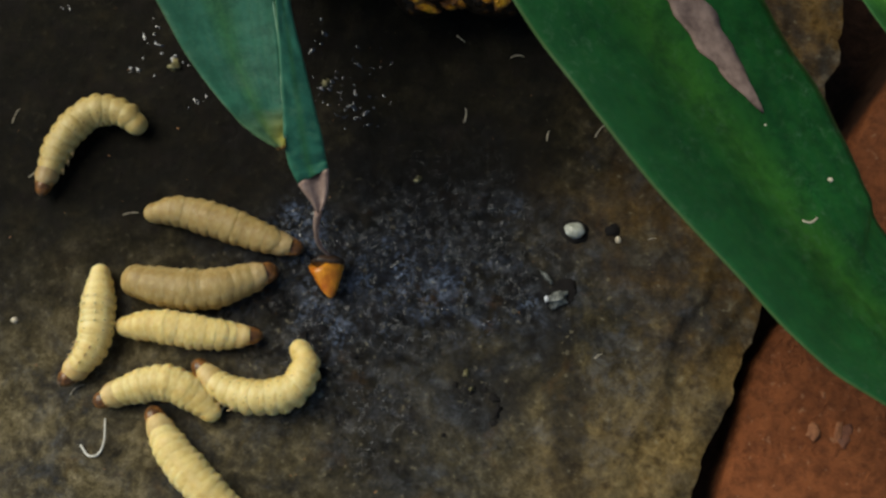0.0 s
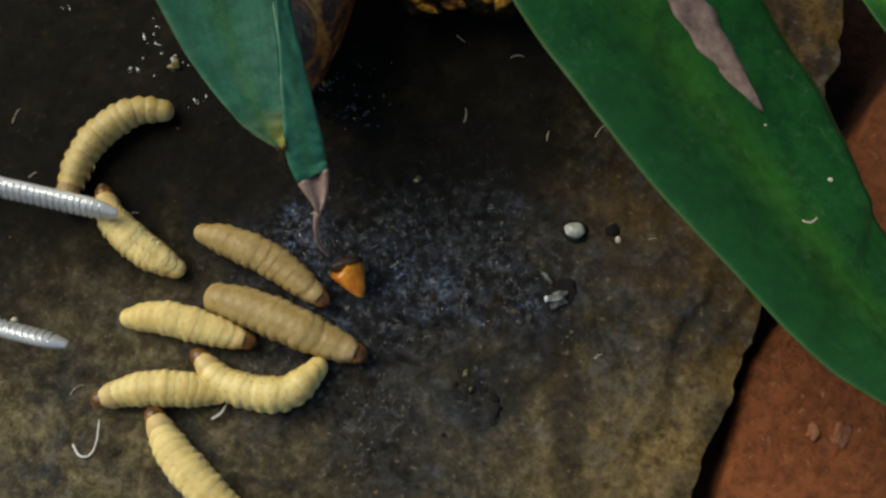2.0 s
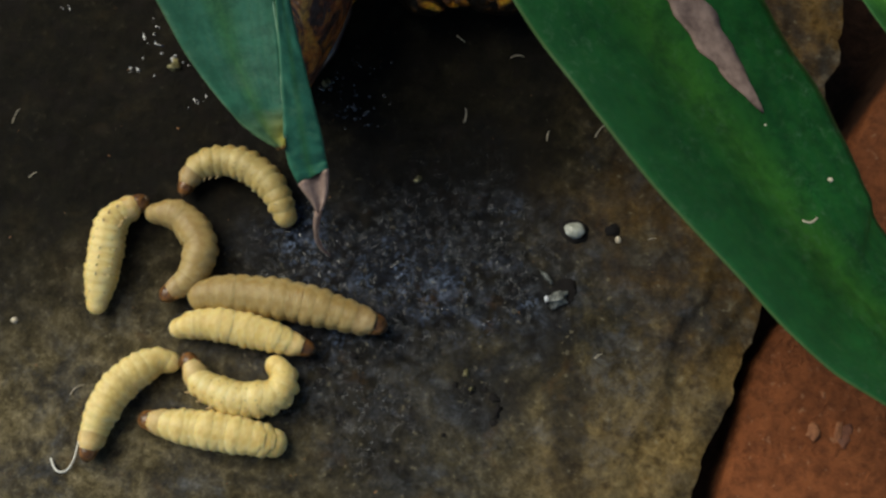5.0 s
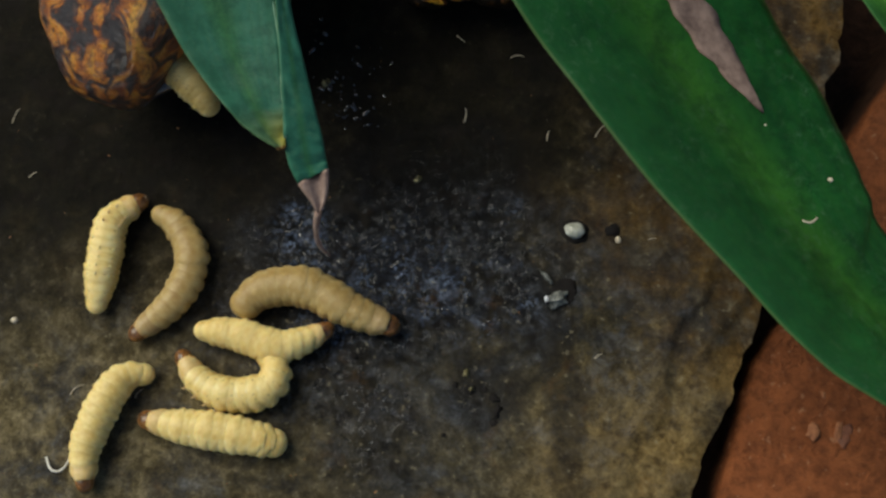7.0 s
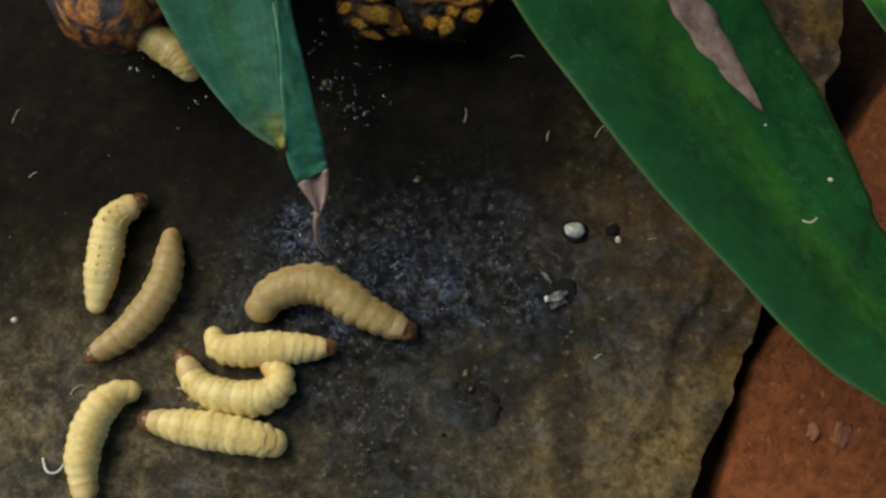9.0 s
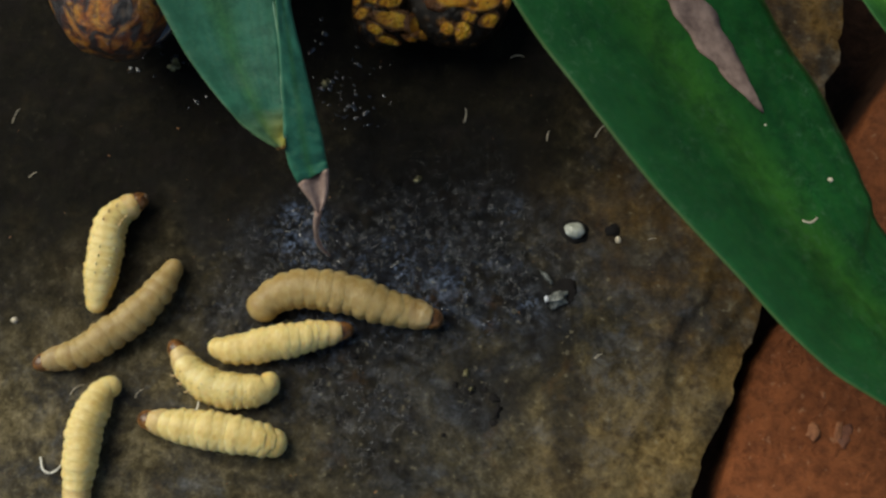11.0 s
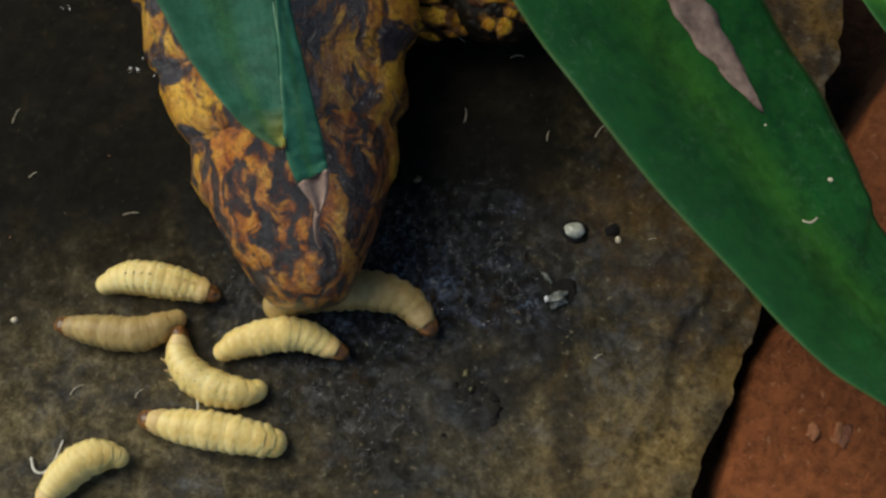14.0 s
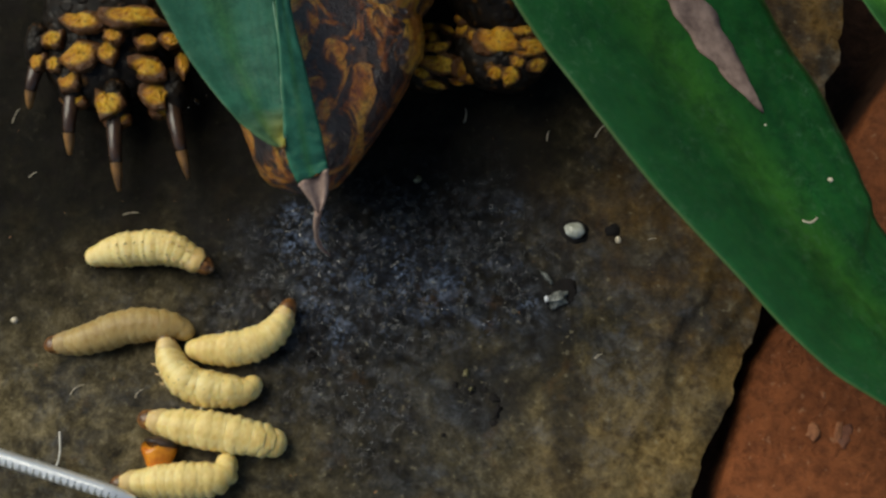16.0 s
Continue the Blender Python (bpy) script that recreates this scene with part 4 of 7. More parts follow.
def head_mesh():
    """The skull, snout at +x: rings of (x, half width, top, underside)."""
    shape = ((-0.0175, 0.0085, 0.0050, -0.0060), (-0.0150, 0.0118, 0.0078, -0.0085), (-0.0120, 0.0137, 0.0096, -0.0090), (-0.0080, 0.0145, 0.0106, -0.0080), (-0.0040, 0.0142, 0.0109, -0.0050),
             (0.0000, 0.0126, 0.0107, -0.0036), (0.0040, 0.0108, 0.0101, -0.0032), (0.0075, 0.0090, 0.0090, -0.0033), (0.0105, 0.0074, 0.0074, -0.0038),
             (0.0128, 0.0058, 0.0052, -0.0046), (0.0139, 0.0042, 0.0028, -0.0052), (0.0143, 0.0020, 0.0010, -0.0050))
    rings, n = [], 32
    for x, w, top, low in shape:
        ring = []
        for j in range(n):
            a = 2 * math.pi * j / n
            c, s = math.cos(a), math.sin(a)
            # a flat crown with slanting cheeks below it
            lean = 1.0 - 0.36 * max(s, 0.0) ** 1.5
            y = math.copysign(abs(c) ** 0.62, c) * w * lean
            z = math.copysign(abs(s) ** 0.55, s) * (top if s > 0 else -low)
            # brow ridges over the eyes and a shallow crown between them
            brow = math.exp(-((x - 0.003) / 0.004) ** 2) * math.exp(-((abs(y) - 0.0085) / 0.0025) ** 2)
            z += 0.0016 * brow if s > 0 else 0.0
            z -= 0.0009 * math.exp(-(y / 0.004) ** 2) * math.exp(-((x - 0.002) / 0.006) ** 2) if s > 0 else 0.0
            ring.append((x, y, z + 0.0006 * noise.noise(Vector((x * 400, y * 400, z * 400)))))
        rings.append(ring)
    return rings_mesh("head", rings, SKIN)


def jaw_mesh():
    rings, n = [], 24
    for x, w, top, low in ((-0.012, 0.0112, 0.002, -0.0040), (-0.006, 0.0125, 0.002, -0.0055), (0.0, 0.0118, 0.0018, -0.0055), (0.006, 0.0092, 0.0014, -0.0045), (0.0098, 0.0060, 0.001, -0.0034), (0.0118, 0.0030, 0.0006, -0.0018)):
        rings.append([(x, math.copysign(abs(math.cos(a)) ** 0.8, math.cos(a)) * w, math.sin(a) * (top if math.sin(a) > 0 else -low)) for a in (2 * math.pi * j / n for j in range(n))])
    return rings_mesh("jaw", rings, NECK_SKIN)


head = part("head", head_mesh(), turtle, "orange and black marbled head")
part("jaw", jaw_mesh(), head, "dusky lower jaw", pose(0, 0, -0.0062, 0, 9, 0))
for side in (-1, 1):
    part("eye", blob("eye", (0.0018, 0.0010, 0.0016), EYE_DARK, 0.02, 1, 14, 8), head, "dark glossy eye", Matrix.Translation((0.0048, side * 0.0080, 0.0050)))
    part("nostril", blob("nostril", (0.0005, 0.0004, 0.0005), SCORCH, 0.0, 1, 8, 5), head, "", Matrix.Translation((0.0136, side * 0.0014, 0.0012)))
NECK = 9
neck = []
for i in range(NECK):
    t = i / (NECK - 1)
    r = 0.0318 - 0.0160 * t ** 1.5
    prof = [(0.0135 * x, r * (1 - 0.10 * x * x - 0.22 * abs(x) ** 8)) for x in (-1.0, -0.9, -0.7, -0.5, -0.25, 0.0, 0.25, 0.5, 0.7, 0.9, 1.0)]
    fold = lathe("neck_fold", prof, 36, NECK_SKIN, 0.58, 0.07, 3, i * 0.0095, 160.0)
    layer = fold.uv_layers.new(name="UVMap")
    for loop in fold.loops:
        p = fold.vertices[loop.vertex_index].co
        layer.data[loop.index].uv = (p.x + i * 0.0095, math.atan2(p.y, p.z) * 0.017)
    neck.append(part("neck_fold", fold, turtle, "loose folded neck skin"))
NODS = []


def nod(t, x, y, z, turn, roll):
    """The snout's tip in millimetres, and the head's turn and roll in degrees."""
    NODS.append((t, x / 1000, y / 1000, z / 1000, turn, roll))


def set_head():
    own, lanes = [], [[] for _ in neck]
    for t, x, y, z, turn, roll in NODS:
        m = pose(x, y, z, 0, 0, turn - 90) @ pose(0, 0, 0, roll, 10, 0) @ Matrix.Translation((-0.0142, 0, 0))
        nape = m @ Vector((-0.0085, 0, -0.0005))
        back = (m.to_3x3() @ Vector((-1, 0, 0))).normalized()
        reach = (nape - SHOULDER).length
        pts = spline([SHOULDER + Vector((0, 0.022, 0)), SHOULDER, SHOULDER.lerp(nape, 0.5) + back * reach * 0.08, nape], NECK + 1)
        own.append((t, HOME @ m))
        for i in range(NECK):
            way = (pts[i + 1] - pts[i]).normalized()
            side = Vector((0, 0, 1)).cross(way).normalized()
            q = Matrix((way, side, way.cross(side))).transposed().to_4x4()
            q.translation = pts[i].lerp(pts[i + 1], 0.5)
            lanes[i].append((t, HOME @ q))
    walk(head, own)
    for fold, rows in zip(neck, lanes):
        walk(fold, rows)


def scale_mesh(w, l, seed):
    """One keeled horny plate with uneven corners and a bevelled rim."""
    n = 12
    corner = [1 + 0.66 * noise.noise(Vector((math.cos(k * 0.5236) * 1.5 + seed * 3.1, math.sin(k * 0.5236) * 1.9, seed * 0.7))) for k in range(n)]
    rings = []
    for size, z in ((0.92, -0.0012), (1.0, -0.0005), (0.97, 0.0), (0.84, 0.00034), (0.55, 0.00046), (0.25, 0.00062), (0.04, 0.00066)):
        rings.append([(w * 1.32 * size * corner[k] * math.cos(k * 0.5236), l * 1.32 * size * corner[k] * math.sin(k * 0.5236), z + (0.00028 * noise.noise(Vector((k * 1.3, size * 5, seed))) if z > 0 else 0)) for k in range(n)])
    me = rings_mesh("scale", rings, SCALE)
    me.shade_flat()
    return me


def limb(points, radius, flat, label):
    """A leg's core: a flattened tube that swells from its rounded end."""
    count, n = 34, 24
    pts = spline(points, count)
    rings = []
    for i, p in enumerate(pts):
        way = (pts[min(i + 1, count - 1)] - pts[max(i - 1, 0)]).normalized()
        side = way.cross(Vector((0, 0, 1))).normalized()
        up = side.cross(way)
        t = i / (count - 1)
        r = radius * (min(1.0, (t / 0.10 + 0.02)) ** 0.5) * (1 + 0.25 * t) * (1 + 0.03 * math.sin(i * 1.9))
        rings.append([p + r * (math.cos(2 * math.pi * j / n) * side + math.sin(2 * math.pi * j / n) * up * flat) for j in range(n)])
    return part("foreleg", rings_mesh("foreleg", rings, LEG_SKIN), turtle, label), pts, rings


def stud(leg, pts, rings, at, angle, w, l, seed, spin=0.0):
    """One scale on the limb's skin: at along it from 0 to 1, angle from the top in degrees."""
    i = min(int(at * (len(pts) - 1)), len(pts) - 2)
    j = int(round((90 - angle) / 360 * len(rings[i]))) % len(rings[i])
    p = (rings[i][j] + rings[i + 1][j]) / 2
    out = (p - (pts[i] + pts[i + 1]) / 2)
    if i < 3:
        out = out.normalized() * (0.3 + 0.25 * i) + (pts[0] - pts[2]).normalized() * (0.9 - 0.25 * i)
    q = out.to_track_quat("Z", "Y").to_matrix().to_4x4()
    q.translation = p
    part("scale", scale_mesh(w, l, seed), leg, "", q @ pose(0, 0, 0, 0, 0, spin))


def claw(parent, x, y, z, length, turn):
    m = pose(x, y, z, 0, 0, turn)
    pts = [(0, 0.003, 0.0012), (0, -length * 0.30, 0.0014), (0, -length * 0.62, 0.0007), (0, -length * 0.9, -0.0006), (0, -length, -0.0014)]
    part("claw", tube("claw", pts[:3], 0.00150, CLAW, 10, 12, lambda t: 1.05 - 0.40 * t), parent, "dark horny claw", m)
    part("claw_tip", tube("claw_tip", [(0, -length * 0.58, 0.0008), *pts[2:]], 0.00098, CLAW_TIP, 10, 10, lambda t: 0.98 - 0.62 * t ** 1.5), parent, "worn brown claw tip", m)


FOOT = Vector((-0.05081, 0.00832, 0.00200))
TOE_SCALES = (((-0.05828, 0.02544, 0.00800), 20, 18), ((-0.05818, 0.02262, 0.00600), 22, 13), ((-0.05234, 0.02216, 0.00800), 25, 24), ((-0.05123, 0.01942, 0.00600), 24, 12), ((-0.04490, 0.02328, 0.00800), 26, 24), ((-0.04413, 0.02092, 0.00600), 22, 13), ((-0.05665, 0.02869, 0.01000), 37, 24), ((-0.05229, 0.02935, 0.01000), 17, 20), ((-0.04617, 0.02682, 0.01000), 31, 23),
              ((-0.06137, 0.03185, 0.00900), 18, 15), ((-0.05617, 0.03340, 0.01200), 31, 20), ((-0.04819, 0.03419, 0.01300), 48, 20), ((-0.04616, 0.03063, 0.01100), 19, 12), ((-0.04222, 0.03082, 0.01100), 20, 12), ((-0.04079, 0.02787, 0.00900), 12, 24), ((-0.06414, 0.02915, 0.00700), 17, 18), ((-0.05104, 0.03115, 0.01200), 16, 11), ((-0.06112, 0.02808, 0.00800), 12, 14))


def left_foreleg():
    """Origin at the middle claw's tip on the stone; the leg runs back along +y."""
    leg, pts, rings = limb([(-0.001, 0.0135, 0.0020), (-0.002, 0.018, 0.0026), (-0.002, 0.026, 0.0040), (-0.001, 0.045, 0.011), (0.004, 0.075, 0.020)], 0.0105, 0.44, "black foreleg studded with yellow scales")
    for x, y, n, tn in ((-0.0078, 0.0140, 0.0076, -3), (-0.0008, 0.0108, 0.0104, 4), (0.0084, 0.0124, 0.0100, 13), (-0.0136, 0.0200, 0.0060, -15)):
        claw(leg, x, y, 0.0030, n, tn)
        part("toe", blob("toe", (0.0024, 0.0042, 0.0026), LEG_SKIN, 0.15, 5, 14, 8), leg, "", pose(x, y + 0.0035, 0.0042, 14))
    for k, (p, w, l) in enumerate(TOE_SCALES):
        q = Vector(p) - FOOT
        part("scale", scale_mesh(w * 0.000078, l * 0.000082, k), leg, "", pose(q.x, q.y, q.z + 0.0006, -8, (q.x + 0.002) * 1500, 12 * math.sin(k * 2.3)))
    for row in range(5):
        for c in range(6):
            stud(leg, pts, rings, 0.34 + 0.09 * row, -70 + 28 * c + 14 * (row % 2), random.uniform(0.0018, 0.0028), random.uniform(0.0016, 0.0022), row * 7 + c)
    return leg


WRIST = Vector((0.00276, 0.02365, 0.00600))
FIST_SCALES = (((-0.00942, 0.03337, 0.00900), 15, 11, 20), ((-0.00825, 0.03166, 0.00900), 17, 7, -40), ((-0.00920, 0.02929, 0.00900), 14, 9, 10), ((-0.00649, 0.03432, 0.00900), 12, 11, 0), ((-0.00595, 0.03242, 0.00900), 10, 13, 15), ((-0.00505, 0.03071, 0.00900), 17, 8, 10), ((-0.00433, 0.02806, 0.00900), 27, 15, -8), ((-0.00356, 0.03471, 0.00900), 13, 14, 0),
               ((-0.00551, 0.02573, 0.00700), 18, 6, -20), ((0.00026, 0.02749, 0.00900), 24, 16, -5), ((0.00169, 0.02592, 0.00700), 19, 8, 15), ((-0.00125, 0.02555, 0.00600), 12, 5, 0), ((-0.00998, 0.03169, 0.00800), 8, 8, 0), ((-0.00721, 0.02696, 0.00700), 12, 8, -25))
ELBOW_SCALES = (((0.00388, 0.03105, 0.01000), 30, 23, -20), ((-0.00142, 0.03695, 0.01000), 13, 20, 0), ((-0.00089, 0.03408, 0.01000), 11, 14, 25), ((0.00079, 0.03190, 0.01000), 9, 17, 30), ((0.00475, 0.03643, 0.01200), 29, 13, -10), ((0.00879, 0.03567, 0.01200), 25, 20, -20), ((0.00792, 0.03308, 0.01100), 18, 14, 0), ((0.00916, 0.03010, 0.01000), 26, 13, 12),
                ((0.01068, 0.02806, 0.00900), 17, 10, 20), ((0.00629, 0.02629, 0.00800), 14, 16, -20), ((0.01312, 0.03185, 0.00900), 11, 13, 0), ((0.00407, 0.02657, 0.00800), 11, 9, 0), ((0.00742, 0.02806, 0.00900), 10, 9, 0))


def right_foreleg():
    """A bent foreleg with curled wrist and elbow; the origin is under its front."""
    leg, pts, rings = limb([(0.0030, 0.0085, 0.0070), (0.003, 0.012, 0.0085), (0.003, 0.024, 0.012), (0.004, 0.042, 0.018), (-0.005, 0.075, 0.024)], 0.0090, 0.80, "black foreleg with rows of yellow scales")
    for k in range(42):
        row, c = divmod(k, 7)
        stud(leg, pts, rings, 0.27 + 0.085 * row, -84 + 26 * c + 13 * (row % 2), random.uniform(0.0014, 0.0021), random.uniform(0.0013, 0.0018), k, random.uniform(-40, 40))
    for name, label, at, size, plates in (("fist", "black knuckles with amber scales", (-0.00617, 0.03058, 0.00700), (0.0052, 0.0054, 0.0044), FIST_SCALES), ("elbow", "black elbow with amber scales", (0.00552, 0.03150, 0.00800), (0.0080, 0.0066, 0.0054), ELBOW_SCALES)):
        mid = Vector(at) - WRIST
        mid.z = size[2] + 0.0012
        part(name, blob(name, size, LEG_SKIN, 0.08, 2, 22, 12), leg, label, Matrix.Translation(mid))
        for k, (p, w, l, spin) in enumerate(plates):
            q = Vector(p) - WRIST - mid
            u, v = q.x / size[0], q.y / size[1]
            far = max(1.0, math.hypot(u, v) / 0.93)
            u, v = u / far, v / far
            n = math.sqrt(max(0.0, 1 - u * u - v * v))
            d = Vector((u / size[0], v / size[1], n / size[2] + 60)).normalized()
            m = d.to_track_quat("Z", "Y").to_matrix().to_4x4()
            roll = math.atan2(m[1][0], m[0][0])
            m.translation = (u * size[0] * far ** 0.7, v * size[1] * far ** 0.7, n * size[2])
            part("scale", scale_mesh(w * 0.000098, l * 0.000098, k + len(name)), leg, "", Matrix.Translation(mid) @ m @ pose(0, 0, 0, 0, 0, spin - math.degrees(roll)))
    return leg


LEGS = {"left": (left_foreleg(), []), "right": (right_foreleg(), [])}


def step(which, t, x, y):
    LEGS[which][1].append((t, HOME @ pose(x / 1000, y / 1000, 0.0012)))


def hind_leg(side):
    part("hind_leg", tube("hind_leg", [(side * 0.040, 0.075, 0.004), (side * 0.038, 0.070, 0.012), (side * 0.028, 0.050, 0.020)], 0.011, LEG_SKIN, 16, 12, lambda t: 0.8 + 0.3 * t), turtle, "black hind leg")


hind_leg(-1)
hind_leg(1)


# ---- small things lying on the stone ----
def spot(name, label, category, at, me, turn=0.0, sink=0.0):
    p = rest(at[0], at[1], -sink)
    ob = new(name, me)
    ob.matrix_basis = pose(p.x, p.y, p.z, 0, 0, turn)
    return tagged(ob, label, category)


def fibre(at, length, turn, bend, label="pale dry root fibre lying on the stone", thick=0.00008):
    bend *= 0.5
    pts = [(-length / 2, 0, thick), (-length / 6, bend * length, thick * 2), (length / 4, bend * length * 0.8, thick * 2), (length / 2, -bend * length * 0.4, thick)]
    me = tube("root_fibre", pts, thick, FIBRE, 6, 12, lambda t: 1.2 - 0.8 * t)
    return spot("root_fibre", label, "root fibre", at, me, turn)


def pellet():
    at = (0.02065, 0.00287, 0.00100)
    p = rest(at[0], at[1])
    ob = thing("seed_grain", "pale rounded grain sitting in a drop of water", "grain", pose(p.x, p.y, p.z, 0, 0, -10))
    part("kernel", blob("kernel", (0.0016, 0.00125, 0.0011), GRAIN, 0.18, 7, 18, 10), ob, "", Matrix.Translation((0.0001, 0, 0.0008)))
    part("wet_ring", blob("wet_ring", (0.0024, 0.0021, 0.0003), GRIT, 0.25, 3, 20, 8, True), ob, "dark wet ring")


def droppings():
    at = (0.01750, -0.00741, 0.00100)
    p = rest(at[0], at[1])
    ob = thing("wet_clump", "glistening grey clump on the wet stone", "clump", pose(p.x, p.y, p.z))
    part("lump", blob("lump", (0.0017, 0.0011, 0.0008), SLIME, 0.75, 9, 20, 12), ob, "", pose(0.0002, -0.0006, 0.0004, 0, 0, 20))
    part("sliver", blob("sliver", (0.0014, 0.0004, 0.0005), SLIME, 0.6, 4, 14, 8), ob, "", pose(-0.0012, 0.0028, 0.0003, 0, 0, -52))
    # the clump's wet highlight, added as a small white bead
    part("drop", blob("drop", (0.00032, 0.0005, 0.0003), GLINT_WHITE, 0.15, 2, 14, 8), ob, "small white bead for the clump's highlight", pose(-0.0014, -0.0008, 0.0010))
    part("crust", blob("crust", (0.0026, 0.0022, 0.00016), GRIT, 0.45, 6, 26, 8, True), ob, "dark wet crust", Matrix.Translation((0.0010, 0.0006, 0)))


def chip(at, size, turn, material, label):
    ob = new("stone_chip", blob("stone_chip", (size[0], size[1], size[2] * 0.7), material, 0.55, int(turn) % 17, 14, 8))
    ob.matrix_basis = pose(at[0], at[1], FLOOR_Z - size[2] * 0.25, 0, 0, turn)
    tagged(ob, label, "stone chip")


CHIP_PALE = plain_material("pale_chip", (0.20, 0.070, 0.026), (0.34, 0.14, 0.058), 0.8, 700, 0.0005)
CHIP_DARK = plain_material("dark_chip", (0.11, 0.042, 0.022), (0.24, 0.085, 0.042), 0.8, 700, 0.0005)
chip((0.05791, -0.02832), (0.0011, 0.0016, 0.0007), -20, CHIP_PALE, "pale gravel chip set in the red paving")
chip((0.06262, -0.02911), (0.0012, 0.0026, 0.0008), -25, CHIP_DARK, "dark gravel chip set in the red paving")
chip((0.06171, -0.02823), (0.0007, 0.0020, 0.0008), -12, CHIP_PALE, "pale sliver of gravel in the red paving")
chip((0.05990, -0.02248), (0.0005, 0.0008, 0.0004), 10, CHIP_PALE, "pale gravel chip set in the red paving")
pellet()
droppings()
# a dark pit of the stone, shown by an added dark lump
spot("grit", "dark lump in place of a small pit in the stone", "grit", (0.02674, 0.00323, 0.00000), blob("grit", (0.0013, 0.0010, 0.0003), GRIT, 0.6, 11))
spot("crumb", "tiny white crumb on the stone", "crumb", (0.02767, 0.00156, 0.00000), blob("crumb", (0.00045, 0.0006, 0.0004), FIBRE, 0.2, 12))
spot("crumb", "tiny white crumb on the stone", "crumb", (-0.06676, -0.01142, 0.00000), blob("crumb", (0.0006, 0.0005, 0.0004), FIBRE, 0.2, 13))
for at, length, turn, bend in (((0.02550, 0.01971, 0.00000), 0.0030, 48, 0.15), ((0.01692, 0.01885, 0.00000), 0.0019, 78, 0.12), ((0.00347, 0.02231, 0.00000), 0.0026, 85, -0.2), ((0.01210, 0.03226, 0.00000), 0.0022, 8, 0.2), ((-0.06905, 0.02221, 0.00000), 0.0026, 70, 0.1), ((0.03312, 0.00166, 0.00000), 0.0013, 10, 0.1),
                               ((-0.05620, -0.02229, 0.00000), 0.0026, 40, 0.25), ((-0.04941, 0.00564, 0.00000), 0.0024, 8, 0.1), ((-0.04662, -0.02290, 0.00000), 0.0018, 50, 0.2), ((0.02412, -0.01702, 0.00000), 0.0014, 30, 0.2), ((-0.06540, 0.01220, 0.00000), 0.0016, 35, 0.1), ((0.00287, 0.03543, 0.00000), 0.0018, -40, 0.1)):
    fibre(at, length, turn, bend)

# shed skin flakes and damp scraps beside the folded leaf
random.seed(5)
for at, w, l, turn in (((-0.04360, 0.03060, 0.00000), 0.0015, 0.0011, 20), ((-0.01900, 0.02780, 0.00000), 0.0010, 0.0008, -20), ((0.00357, -0.01967, 0.00000), 0.0008, 0.0008, -30), ((-0.00397, 0.01144, 0.00000), 0.0009, 0.0005, 20), ((0.00443, -0.02212, 0.00000), 0.0007, 0.0004, 0)):
    spot("flake", "pale shed flake stuck to the damp stone", "flake", at, blob("flake", (w * 0.6, l * 0.75, 0.0003), FLAKE, 1.5, random.randint(0, 99), 12, 6), turn, -0.0001)
for at, w, l in (((0.00781, -0.02369, 0.00000), 0.0009, 0.0009), ((0.00831, -0.02560, 0.00000), 0.0006, 0.0011), ((0.00443, -0.02229, 0.00000), 0.0009, 0.0006), ((0.00643, -0.02229, 0.00000), 0.0005, 0.0004), ((0.00183, -0.02142, 0.00000), 0.0005, 0.0005), ((0.00786, -0.02733, 0.00000), 0.0007, 0.0006), ((-0.02183, -0.01437, 0.00000), 0.0008, 0.0014), ((-0.02062, -0.01720, 0.00000), 0.0007, 0.0009), ((-0.01821, -0.01967, 0.00000), 0.0009, 0.0007), ((-0.01390, -0.01702, 0.00000), 0.0008, 0.0006), ((0.00009, -0.02922, 0.00000), 0.0004, 0.0004)):
    spot("pit_grit", "black wet grit packed in a pit of the stone", "grit", at, blob("pit_grit", (w * 0.9, l * 0.9, 0.00014), GRIT, 1.1, random.randint(0, 99), 14, 6), random.uniform(-30, 30))


def drops(at, sx, sy, count, small, large, seed):
    """Low beads and runnels of water that mirror the sky, bunched round one place."""
    random.seed(seed)
    verts, faces = [], []
    for _ in range(count):
        x, y = random.gauss(at[0], sx * 0.5), random.gauss(at[1], sy * 0.5)
        r, long, turn = small + (large - small) * random.random() ** 2.2, random.uniform(1.0, 3.2), random.gauss(2.2, 0.6)
        z, base = stone_height(x, y) - 0.00003, len(verts)
        rim = [random.uniform(0.55, 1.25) for _ in range(9)]
        for size, high in ((1.0, 0.0), (0.82, 0.16), (0.45, 0.30)):
            for k in range(9):
                u, v = r * long * size * rim[k] * math.cos(k * 0.6981), r * size * rim[k] * math.sin(k * 0.6981)
                verts.append((x + u * math.cos(turn) - v * math.sin(turn), y + u * math.sin(turn) + v * math.cos(turn), z + high * r * rim[(k + 2) % 9]))
        verts.append((x, y, z + 0.34 * r))
        for k in range(9):
            q = (k + 1) % 9
            faces.append((base + k, base + q, base + 9 + q, base + 9 + k))
            faces.append((base + 9 + k, base + 9 + q, base + 18 + q, base + 18 + k))
            faces.append((base + 18 + k, base + 18 + q, base + 27))
    ob = new("water_drops", mesh_of("water_drops", verts, faces, WATER))
    tagged(ob, "beads of water shining on the dark stone", "water drops", kind="stuff")


